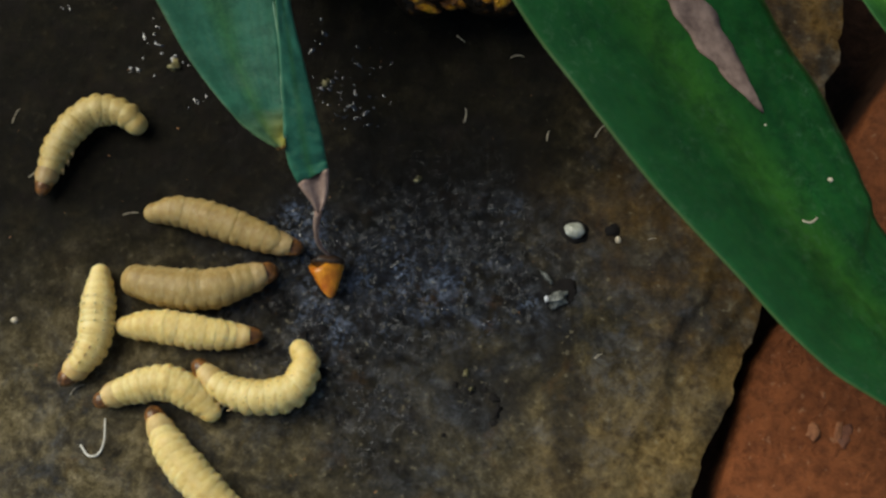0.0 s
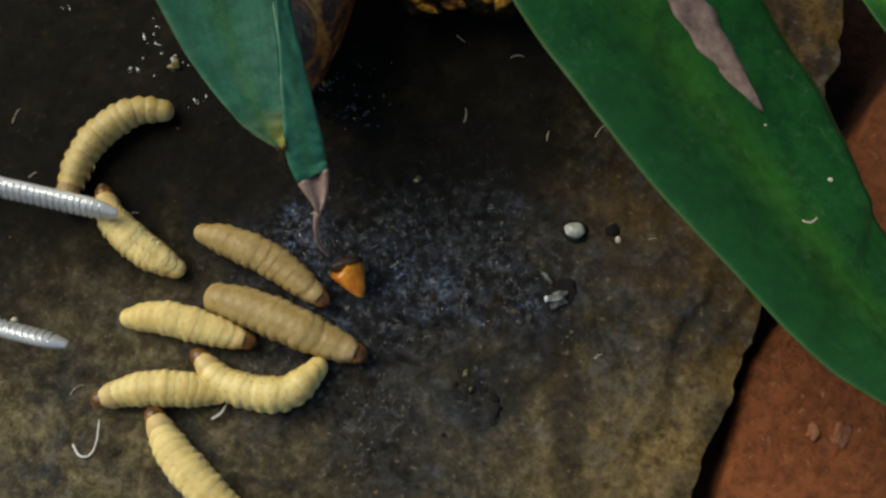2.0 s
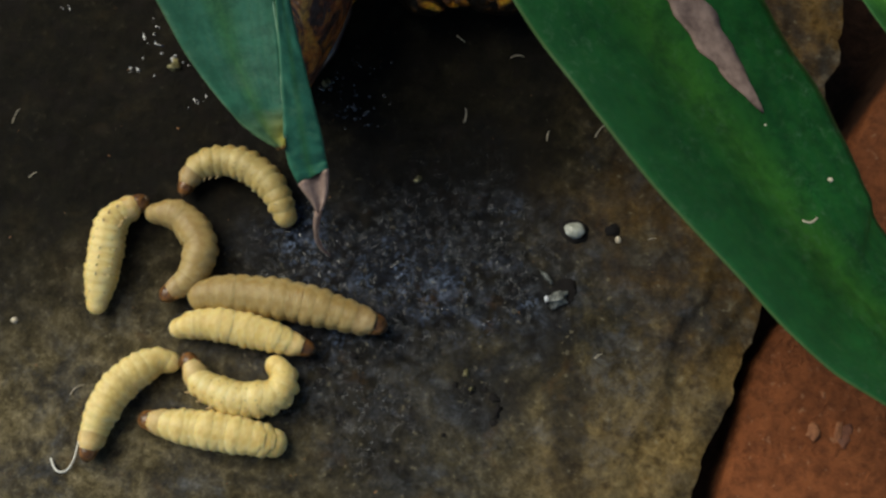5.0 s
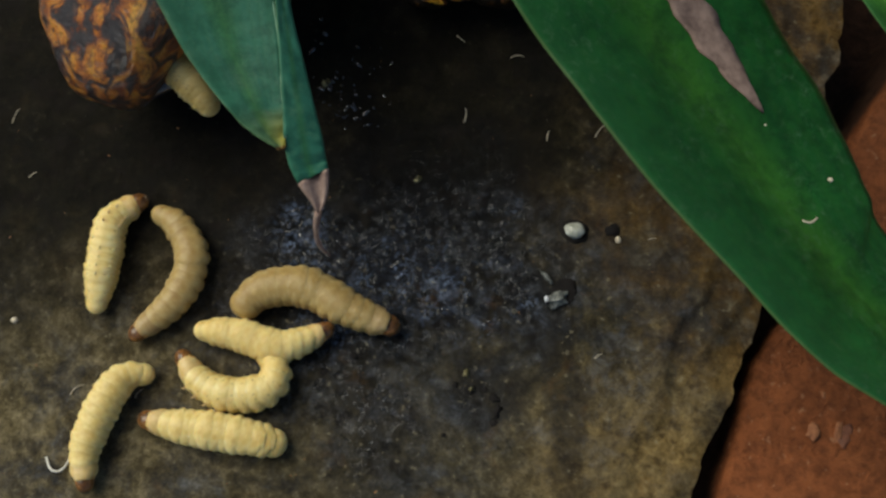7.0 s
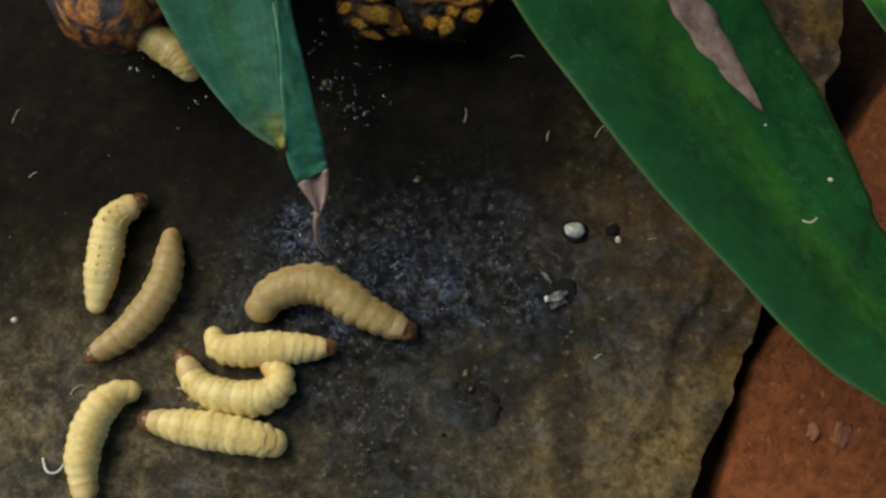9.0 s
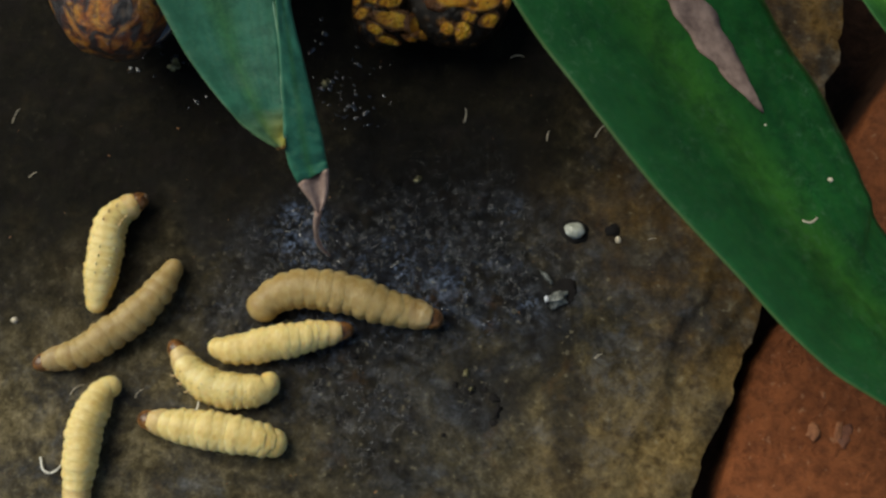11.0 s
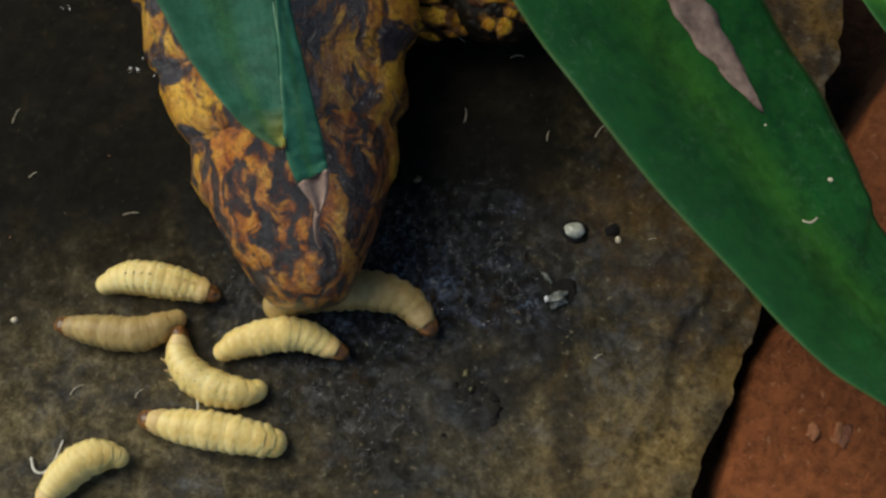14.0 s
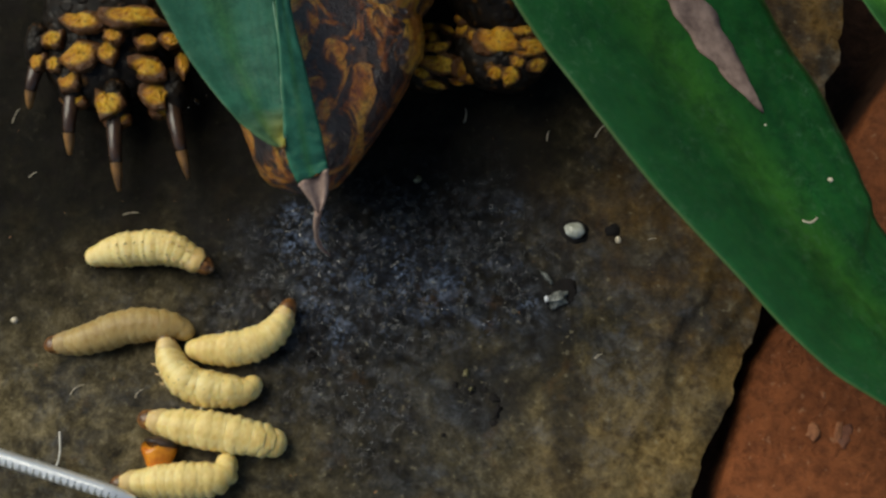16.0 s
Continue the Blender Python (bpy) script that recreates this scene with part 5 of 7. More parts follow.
def pits_scatter():
    """Small black wet hollows crusted with dirt, strewn over the wet film."""
    random.seed(31)
    verts, faces = [], []
    for at, sx, sy, count in (((0.00143, 0.00378, 0.00000), 0.0120, 0.0060, 150), ((-0.01273, -0.00720, 0.00000), 0.0060, 0.0060, 50), ((0.00660, -0.02229, 0.00000), 0.0030, 0.0040, 22), ((-0.01956, -0.01791, 0.00000), 0.0030, 0.0040, 20)):
        for _ in range(count):
            x, y = random.gauss(at[0], sx * 0.6), random.gauss(at[1], sy * 0.6)
            r, z, base, turn = random.choice((0.0001, 0.00014, 0.0002, 0.0003)), stone_height(x, y), len(verts), random.uniform(0, 6.28)
            for k in range(7):
                q = r * random.uniform(0.6, 1.4)
                verts.append((x + q * math.cos(turn + k * 0.8976), y + q * 0.8 * math.sin(turn + k * 0.8976), z - 0.00004))
            verts.append((x, y, z + r * 0.22))
            for k in range(7):
                faces.append((base + k, base + (k + 1) % 7, base + 7))
    ob = new("pit_dirt", mesh_of("pit_dirt", verts, faces, GRIT))
    tagged(ob, "black dirt filling small pits of the wet stone", "dirt", kind="stuff")


def grit_scatter(count, material, small, large, seed):
    random.seed(seed)
    verts, faces = [], []
    for _ in range(count):
        x, y = random.uniform(-0.075, 0.06), random.uniform(-0.042, 0.048)
        if x > edge_x(y) - 0.003:
            continue
        r, z, base, turn = random.uniform(small, large), stone_height(x, y), len(verts), random.uniform(0, 6.28)
        long = random.choice((1.0, 1.0, 1.4, 2.6))
        for k in range(5):
            a = k * 1.2566
            u, v = r * long * math.cos(a), r * math.sin(a) * random.uniform(0.7, 1.2)
            verts.append((x + u * math.cos(turn) - v * math.sin(turn), y + u * math.sin(turn) + v * math.cos(turn), z - 0.00004))
        verts.append((x, y, z + r * 0.6))
        for k in range(5):
            faces.append((base + k, base + (k + 1) % 5, base + 5))
    ob = new("stone_grit", mesh_of("stone_grit", verts, faces, material))
    tagged(ob, "fine pale and rusty grit strewn over the slab", "grit", kind="stuff")


GRIT_PALE = plain_material("pale_grit", (0.06, 0.050, 0.028), (0.22, 0.18, 0.11), 0.6, 900)
GRIT_RUST = plain_material("rusty_grit", (0.10, 0.035, 0.010), (0.30, 0.13, 0.03), 0.6, 900)
grit_scatter(28, GRIT_PALE, 0.00005, 0.00013, 21)
grit_scatter(110, GRIT_RUST, 0.00006, 0.00016, 22)
WATER = plain_material("water", (0.006, 0.006, 0.007), (0.016, 0.016, 0.018), 0.06, 1500, 0.0002, Specular_IOR_Level=1.0, Coat_Weight=0.5, Coat_Roughness=0.10, Coat_IOR=1.6)
for at, sx, sy, count, small, large, seed in (
        ((-0.04837, 0.03500), 0.0022, 0.0050, 13, 0.00007, 0.00042, 51), ((-0.04300, 0.03150), 0.0040, 0.0036, 14, 0.00007, 0.00036, 52), ((-0.05012, 0.03029), 0.0012, 0.0008, 6, 0.00010, 0.00040, 53),
        ((-0.06240, 0.04162), 0.0024, 0.0012, 7, 0.00008, 0.00035, 54), ((-0.03900, 0.02500), 0.0030, 0.0026, 14, 0.00008, 0.00030, 55), ((-0.01900, 0.02755), 0.0014, 0.0022, 10, 0.00010, 0.00070, 56),
        ((-0.01402, 0.02900), 0.0050, 0.0060, 60, 0.00006, 0.00034, 57), ((-0.01450, 0.02250), 0.0054, 0.0034, 50, 0.00006, 0.00038, 58), ((-0.02029, 0.03543), 0.0016, 0.0030, 8, 0.00010, 0.00045, 59),
        ((-0.02221, 0.00250), 0.0042, 0.0046, 90, 0.00005, 0.00020, 60), ((-0.01723, -0.00266), 0.0050, 0.0030, 60, 0.00005, 0.00020, 61), ((-0.00570, -0.00083), 0.0130, 0.0050, 110, 0.00005, 0.00022, 62),
        ((-0.01534, -0.00945), 0.0062, 0.0046, 50, 0.00005, 0.00016, 63), ((0.00581, -0.01035), 0.0080, 0.0026, 34, 0.00005, 0.00020, 64)):
    drops(at, sx, sy, count, small, large, seed)
pits_scatter()

# white threads dragged about by a grub
thread_long = thing("thread", "thin white curled thread lying on the stone", "thread")
part("strand", tube("strand", [(-0.0019, -0.0010, 0.0004), (-0.0006, -0.0026, 0.0006), (0.0009, -0.0024, 0.0006), (0.0017, -0.0004, 0.0008), (0.0016, 0.0030, 0.0005)], 0.00020, THREAD, 7, 26, lambda t: 1.0 - 0.4 * t), thread_long)
thread_short = thing("thread", "short white thread stuck beside the grubs", "thread")
part("strand", tube("strand", [(-0.0014, -0.0012, 0.0006), (0.0002, -0.0006, 0.0016), (0.0012, 0.0010, 0.0008)], 0.00021, THREAD, 7, 14, lambda t: 1.0 - 0.4 * t), thread_short)
THREADS = {"long": (thread_long, []), "short": (thread_short, [])}


def drift(which, t, x, y):
    THREADS[which][1].append((t, pose(x / 1000, y / 1000, 0.0002, 0, 0, (-2 * min(t, 13) + 10 * max(t - 13, 0)) if which == "long" else 4 * t)))


# ---- all that moves ----
def motions():
    crawl("a", 0, (-47.6, 18.7, 2.6), (-51.3, 21.8, 2.6), (-56.3, 21.8, 2.6), (-60.5, 17.0, 2.6), (-62.4, 11.9, 2.6), (-63.6, 8.1, 2.6))
    crawl("a", 0.1, (-47.6, 19.4, 2.6), (-51.3, 21.8, 2.6), (-56.3, 21.3, 2.6), (-60.5, 17.0, 2.6), (-62.4, 11.9, 2.6), (-63.6, 8.1, 2.6))
    crawl("a", 0.2, (-46.9, 19.4, 8.0), (-51.3, 19.8, 8.0), (-55.6, 17.5, 8.0), (-58.7, 11.6, 8.0))
    crawl("a", 0.3, (-45.0, 6.3, 9.0), (-46.3, 11.2, 9.0), (-51.5, 12.6, 9.0), (-56.1, 9.9, 9.0))
    crawl("a", 0.4, (-29.1, 15.8, 9.0), (-35.2, 16.3, 9.0), (-42.1, 14.4, 9.0), (-47.5, 9.4, 9.0))
    crawl("a", 0.5, (-29.3, -2.2, 9.0), (-34.5, -0.4, 9.0), (-41.2, -3.0, 9.0), (-44.2, -7.8, 6.0))
    crawl("a", 0.6, (-46.4, -2.6, 9.0), (-40.5, -1.3, 9.0), (-36.4, -6.5, 9.0), (-39.5, -12.1, 9.0))
    crawl("a", 0.7, (-49.3, -3.5, 9.0), (-45.2, -0.4, 9.0), (-41.2, -3.9, 9.0), (-43.5, -8.7, 9.0))
    crawl("a", 0.8, (-55.8, -2.2, 9.0), (-50.9, 1.4, 9.0), (-46.0, -2.2, 9.0), (-49.5, -7.4, 9.0))
    crawl("a", 0.9, (-63.6, -10.9, 9.0), (-60.2, -5.7, 9.0), (-55.3, -9.1, 9.0), (-56.5, -16.0, 9.0))
    crawl("a", 1, (-52.4, -8.1, 9.0), (-53.4, -12.6, 9.0), (-54.0, -16.0, 9.0), (-57.6, -19.0, 9.0))
    crawl("a", 1.1, (-67.1, 1.4, 9.0), (-65.2, -1.3, 9.0), (-64.9, -5.7, 9.0), (-67.9, -10.9, 9.0))
    crawl("a", 1.2, (-66.7, 6.7, 9.0), (-67.1, 1.4, 9.0), (-68.6, -2.2, 9.0), (-71.7, -5.7, 9.0))
    crawl("a", 1.3, (-51.9, 18.6, 9.0), (-52.4, 13.1, 9.0), (-55.5, 6.7, 9.0), (-59.1, 2.7, 9.0))
    crawl("a", 1.4, (-41.8, 26.4, 8.0), (-41.5, 17.1, 8.0), (-43.3, 7.9, 8.0), (-44.8, 0.3, 8.0))
    crawl("a", 1.5, (-41.7, 28.0, 2.6), (-40.5, 21.3, 2.6), (-43.2, 12.3, 2.6), (-47.2, 3.5, 2.6))
    crawl("a", 1.6, (-36.9, 23.0, 7.0), (-38.1, 15.5, 7.0), (-40.3, 6.4, 7.0), (-42.5, -1.7, 7.0))
    crawl("a", 1.7, (-35.1, 16.0, 7.0), (-37.8, 9.1, 7.0), (-41.3, 0.1, 7.0), (-44.7, -7.4, 7.0))
    crawl("a", 1.8, (-47.6, 24.6, 2.6), (-50.8, 19.9, 2.6), (-56.7, 13.7, 2.6), (-62.9, 6.8, 2.6))
    crawl("a", 1.9, (-47.0, 25.6, 2.6), (-52.7, 21.3, 2.6), (-56.3, 14.2, 2.6), (-57.9, 4.9, 2.6))
    crawl("a", 2, (-42.8, 22.2, 2.6), (-49.5, 21.8, 2.6), (-55.6, 17.0, 2.6), (-58.7, 10.0, 2.6), (-59.0, 4.9, 2.6))
    crawl("a", 2.1, (-43.7, 22.2, 2.6), (-48.9, 18.4, 2.6), (-53.9, 11.4, 2.6), (-57.8, 3.1, 2.6))
    crawl("a", 2.2, (-37.2, 18.0, 2.6), (-39.7, 12.8, 2.6), (-47.7, 13.4, 2.6), (-58.3, 10.9, 2.6))
    crawl("a", 2.3, (-38.3, 22.7, 2.6), (-44.5, 19.4, 2.6), (-51.6, 17.5, 2.6), (-57.7, 15.0, 2.6))
    crawl("a", 2.4, (-39.6, 22.5, 2.6), (-48.6, 20.6, 2.6), (-55.6, 17.5, 2.6), (-58.6, 13.1, 2.6))
    crawl("a", 2.5, (-38.3, 15.9, 2.6), (-42.3, 20.3, 2.6), (-48.1, 21.0, 2.6), (-54.7, 18.0, 2.6), (-58.9, 12.5, 2.6))
    crawl("a", 2.6, (-39.6, 20.3, 2.6), (-46.3, 20.6, 2.6), (-53.4, 18.4, 2.6), (-58.4, 12.8, 2.6))
    crawl("a", 2.7, (-39.1, 19.7, 2.6), (-46.3, 19.4, 2.6), (-51.5, 16.6, 2.6), (-55.8, 13.7, 2.6))
    crawl("a", 2.8, (-39.6, 20.6, 2.6), (-46.2, 18.4, 2.6), (-53.3, 15.9, 2.6), (-59.7, 12.3, 2.6))
    crawl("a", 2.9, (-21.6, 5.4, 2.6), (-27.9, 7.7, 2.6), (-36.0, 10.5, 2.6), (-44.1, 11.9, 2.6))
    crawl("a", 3, (-24.3, 0.4, 2.6), (-31.7, 1.3, 2.6), (-38.9, 5.1, 2.6), (-44.1, 7.7, 2.6))
    crawl("a", 3.1, (-23.9, -1.5, 2.6), (-26.1, 7.7, 2.6), (-34.3, 12.3, 2.6), (-42.3, 11.2, 2.6))
    crawl("a", 3.2, (-23.4, -0.6, 2.6), (-27.0, 8.6, 2.6), (-34.3, 12.5, 2.6), (-42.7, 11.2, 2.6))
    crawl("a", 3.5, (-24.0, 2.2, 2.6), (-26.1, 7.7, 2.6), (-30.7, 11.9, 2.6), (-37.0, 13.1, 2.6), (-44.3, 11.9, 2.6))
    crawl("a", 4, (-24.2, 2.0, 2.6), (-26.1, 7.2, 2.6), (-30.3, 11.9, 2.6), (-35.7, 13.7, 2.6), (-40.1, 11.9, 2.6), (-41.9, 8.4, 2.6))
    crawl("a", 4.2, (-23.9, 3.1, 2.6), (-26.6, 9.5, 2.6), (-31.2, 13.1, 2.6), (-35.7, 13.7, 2.6), (-39.2, 11.9, 2.6), (-40.5, 7.7, 2.6))
    crawl("a", 5.2, (-24.0, 3.1, 2.6), (-27.1, 9.5, 2.6), (-31.6, 13.1, 2.6), (-35.7, 13.7, 2.6), (-39.2, 12.3, 2.6), (-40.8, 8.1, 2.6))
    crawl("a", 6, (-24.0, 3.1, 2.6), (-26.1, 7.7, 2.6), (-28.0, 11.4, 2.6), (-29.9, 14.2, 2.6), (-32.6, 16.1, 2.6))
    crawl("a", 6.3, (-23.5, 1.1, 10.0), (-27.1, 5.4, 12.0), (-30.3, 8.8, 14.0), (-33.9, 12.1, 16.0))
    crawl("a", 6.4, (-24.0, 1.9, 12.0), (-28.3, 5.4, 12.0), (-31.9, 9.4, 12.0), (-36.2, 11.2, 12.0))
    crawl("a", 6.5, (-40.0, 20.2, 12.0), (-43.6, 23.0, 12.0), (-47.3, 25.7, 12.0), (-50.0, 28.5, 12.0))
    crawl("a", 6.8, (-39.0, 25.0, 14.0), (-41.6, 28.2, 15.0), (-45.2, 31.9, 15.0), (-48.8, 34.7, 15.0))
    crawl("a", 7, (-35.2, 18.9, 12.0), (-38.2, 22.6, 13.0), (-41.7, 25.9, 14.0), (-45.2, 28.6, 14.0))
    crawl("a", 7.2, (-37.7, 25.7, 12.0), (-40.2, 28.1, 13.0), (-42.7, 30.5, 14.0), (-46.4, 33.3, 14.0))
    crawl("a", 7.4, (-8.4, 18.6, 14.0), (-13.2, 21.3, 14.0), (-17.5, 24.0, 14.0), (-21.9, 26.8, 14.0))
    crawl("a", 7.5, (-17.3, 22.2, 14.0), (-20.1, 25.9, 14.0), (-24.5, 28.6, 14.0), (-28.9, 30.5, 14.0))
    crawl("a", 7.7, (-31.4, 26.8, 14.0), (-33.2, 30.5, 14.0), (-35.9, 33.3, 14.0), (-39.5, 36.1, 14.0))
    crawl("a", 8, (-37.6, 21.5, 14.0), (-38.6, 25.9, 14.0), (-41.0, 30.5, 14.0), (-42.9, 34.2, 14.0))
    crawl("a", 8.5, (-35.8, 18.6, 14.0), (-38.5, 22.7, 14.0), (-40.8, 25.9, 14.0), (-43.6, 30.5, 14.0))
    crawl("a", 8.8, (-36.3, 20.4, 14.0), (-39.0, 25.0, 14.0), (-42.6, 27.7, 14.0), (-46.3, 32.3, 14.0))
    crawl("a", 9, (-38.1, 24.0, 14.0), (-40.9, 27.3, 14.0), (-44.4, 29.7, 14.0), (-48.0, 32.3, 14.0))
    crawl("a", 9.3, (-39.2, 27.7, 14.0), (-41.9, 30.5, 14.0), (-44.6, 32.3, 14.0), (-48.1, 34.2, 14.0))
    crawl("a", 10.5, (-42.1, 34.2, 14.0), (-43.7, 36.6, 15.0), (-46.2, 38.9, 16.0), (-49.0, 41.8, 16.0))
    crawl("a", 11.5, (-44.1, 39.9, 14.0), (-46.6, 42.2, 15.0), (-49.1, 44.6, 16.0), (-51.1, 48.4, 16.0))
    crawl("a", 16, (-44.2, 41.8, 14.0), (-46.7, 44.1, 15.0), (-49.3, 46.5, 16.0), (-51.2, 50.3, 16.0))
    crawl("b", 0, (-46.7, 5.1, 2.6), (-41.1, 5.4, 2.6), (-33.9, 3.4, 2.6), (-27.7, 1.1, 2.6), (-22.1, -0.7, 2.6))
    crawl("b", 0.5, (-45.3, 3.5, 2.6), (-39.3, 5.1, 2.6), (-32.2, 2.9, 2.6), (-27.6, -1.5, 2.6), (-23.5, -5.2, 2.6))
    crawl("b", 1, (-46.8, 7.5, 2.6), (-40.2, 4.5, 2.6), (-32.1, 0.4, 2.6), (-23.3, -3.5, 2.6))
    crawl("b", 1.5, (-39.9, 11.2, 2.6), (-35.2, 8.1, 2.6), (-31.1, 2.2, 2.6), (-27.4, -2.8, 2.6), (-23.5, -6.0, 2.6))
    crawl("b", 2, (-38.6, 2.4, 2.6), (-32.9, 0.4, 2.6), (-25.8, -3.0, 2.6), (-18.0, -9.1, 2.6))
    crawl("b", 2.3, (-38.6, 2.4, 2.6), (-33.0, 0.8, 2.6), (-25.8, -2.4, 2.6), (-19.1, -7.8, 2.6))
    crawl("b", 2.5, (-46.4, 1.5, 2.6), (-41.0, 3.1, 2.6), (-33.9, 2.2, 2.6), (-28.0, -1.5, 2.6))
    crawl("b", 2.6, (-47.5, 8.6, 2.6), (-41.2, 7.7, 2.6), (-33.9, 3.1, 2.6), (-26.6, -4.2, 2.6))
    crawl("b", 2.7, (-45.4, 2.2, 2.6), (-39.2, 3.1, 2.6), (-33.0, 1.7, 2.6), (-26.7, -2.8, 2.6))
    crawl("b", 3, (-44.3, 0.9, 2.6), (-38.2, -0.6, 2.6), (-32.6, -3.7, 2.6), (-31.1, -8.9, 4.0), (-32.2, -14.6, 7.0))
    crawl("b", 3.2, (-45.0, 2.6, 2.6), (-38.3, 0.8, 2.6), (-32.8, -2.4, 2.6), (-29.8, -8.1, 4.0))
    crawl("b", 3.5, (-45.4, 3.3, 2.6), (-40.1, 1.9, 2.6), (-32.0, -0.8, 2.6), (-23.9, -2.5, 2.6))
    crawl("b", 4, (-45.6, 2.9, 2.6), (-39.3, 4.2, 2.6), (-32.0, -0.1, 2.6), (-24.9, -3.7, 2.6))
    crawl("b", 4.2, (-45.8, 4.0, 2.6), (-39.3, 4.2, 2.6), (-32.0, -0.6, 2.6), (-25.6, -4.4, 2.6))
    crawl("b", 5.2, (-46.2, 4.9, 2.6), (-41.1, 4.5, 2.6), (-38.2, -0.6, 2.6), (-40.6, -6.0, 2.6), (-45.7, -8.6, 2.6))
    crawl("b", 6.3, (-45.9, 4.5, 2.6), (-41.9, 3.5, 2.6), (-38.6, -1.5, 2.6), (-41.3, -8.6, 2.6), (-48.5, -12.4, 2.6))
    crawl("b", 6.5, (-45.7, 4.3, 2.6), (-41.7, 3.4, 2.6), (-38.6, -1.5, 2.6), (-41.3, -8.6, 2.6), (-48.3, -12.6, 2.6))
    crawl("b", 7, (-45.5, 5.5, 2.6), (-41.7, 3.4, 2.6), (-39.0, -1.9, 2.6), (-41.3, -8.6, 2.6), (-48.0, -14.7, 2.6))
    crawl("b", 7.5, (-44.5, 5.7, 2.6), (-40.9, 0.4, 2.6), (-40.2, -5.1, 2.6), (-43.8, -10.6, 2.6), (-49.4, -14.7, 2.6))
    crawl("b", 8, (-41.0, 3.5, 2.6), (-41.1, -3.3, 2.6), (-43.9, -10.2, 2.6), (-50.8, -15.3, 2.6))
    crawl("b", 8.5, (-41.4, 2.8, 2.6), (-42.4, -5.1, 2.6), (-47.2, -12.4, 2.6), (-52.5, -17.9, 2.6))
    crawl("b", 9, (-42.4, 2.6, 2.6), (-43.2, -6.0, 2.6), (-48.0, -13.3, 2.6), (-54.7, -17.9, 2.6))
    crawl("b", 11.5, (-42.8, -5.1, 2.6), (-48.1, -11.5, 2.6), (-56.5, -17.0, 2.6), (-65.2, -19.6, 2.6))
    crawl("b", 12, (-46.6, -7.8, 2.6), (-52.3, -14.1, 2.6), (-59.0, -18.2, 2.6), (-65.5, -20.8, 2.6))
    crawl("b", 12.5, (-46.4, -7.8, 2.6), (-53.1, -15.0, 2.6), (-60.6, -19.4, 2.6), (-67.7, -22.2, 2.6))
    crawl("b", 13, (-49.7, -11.3, 2.6), (-57.4, -16.8, 2.6), (-63.1, -20.2, 2.6), (-69.8, -22.7, 2.6))
    crawl("b", 13.3, (-50.1, -12.0, 2.6), (-56.5, -16.4, 2.6), (-63.1, -20.2, 2.6), (-69.4, -23.1, 2.6))
    crawl("b", 13.5, (-52.0, -15.3, 2.6), (-58.2, -16.3, 2.6), (-64.1, -19.6, 2.6), (-70.3, -21.8, 2.6))
    crawl("b", 13.6, (-52.0, -15.3, 2.6), (-58.2, -16.3, 2.6), (-64.1, -19.6, 2.6), (-70.3, -21.8, 2.6))
    crawl("b", 13.7, (-48.3, -21.5, 5.0), (-53.4, -24.4, 6.0), (-59.1, -23.7, 7.0), (-65.1, -21.6, 7.0))
    crawl("b", 13.8, (-41.1, -14.2, 6.0), (-47.7, -17.5, 7.0), (-54.8, -16.3, 6.0), (-58.9, -13.5, 5.0))
    crawl("b", 14, (-40.2, -11.3, 2.6), (-46.3, -14.0, 2.6), (-53.2, -13.5, 2.6), (-58.7, -12.6, 2.6))
    crawl("b", 14.3, (-39.9, -12.0, 2.6), (-46.3, -13.3, 2.6), (-53.2, -14.1, 2.6), (-58.7, -15.0, 2.6))
    crawl("b", 14.5, (-38.7, -14.1, 2.6), (-43.3, -12.2, 2.6), (-49.8, -13.1, 2.6), (-54.0, -15.9, 2.6), (-55.5, -21.1, 2.6))
    crawl("b", 14.7, (-38.8, -14.4, 2.6), (-42.9, -12.6, 2.6), (-48.9, -13.1, 2.6), (-54.0, -15.9, 2.6), (-56.6, -20.5, 2.6))
    crawl("b", 15, (-39.2, -14.8, 2.6), (-41.6, -13.1, 2.6), (-47.2, -13.1, 2.6), (-53.1, -15.9, 2.6), (-57.4, -20.8, 2.6))
    crawl("b", 15.3, (-38.8, -14.7, 2.6), (-41.1, -13.1, 2.6), (-47.2, -12.8, 2.6), (-54.0, -15.0, 2.6), (-60.4, -15.9, 2.6))
    crawl("b", 16, (-38.8, -14.1, 2.6), (-41.6, -12.8, 2.6), (-48.1, -12.8, 2.6), (-54.9, -15.0, 2.6), (-60.5, -15.7, 2.6))
    crawl("c", 0, (-49.2, -5.1, 2.6), (-43.2, -6.6, 2.6), (-36.2, -7.0, 2.6), (-30.1, -5.2, 2.6), (-26.6, -4.0, 2.6))
    crawl("c", 0.5, (-49.0, -4.4, 2.6), (-43.2, -6.1, 2.6), (-36.1, -7.9, 2.6), (-30.8, -9.5, 2.6), (-27.7, -10.1, 2.6))
    crawl("c", 1, (-44.6, -1.6, 2.6), (-38.9, -5.1, 2.6), (-30.0, -9.1, 2.6), (-20.5, -11.3, 2.6))
    crawl("c", 1.5, (-40.7, -3.3, 2.6), (-33.6, -6.2, 2.6), (-24.7, -10.6, 2.6), (-15.7, -15.4, 2.6))
    crawl("c", 2, (-36.4, -7.9, 2.6), (-29.1, -10.2, 2.6), (-20.3, -14.0, 2.6), (-12.2, -17.5, 2.6))
    crawl("c", 2.3, (-42.3, -6.0, 2.6), (-33.5, -7.8, 2.6), (-24.7, -11.3, 2.6), (-15.9, -15.7, 2.6))
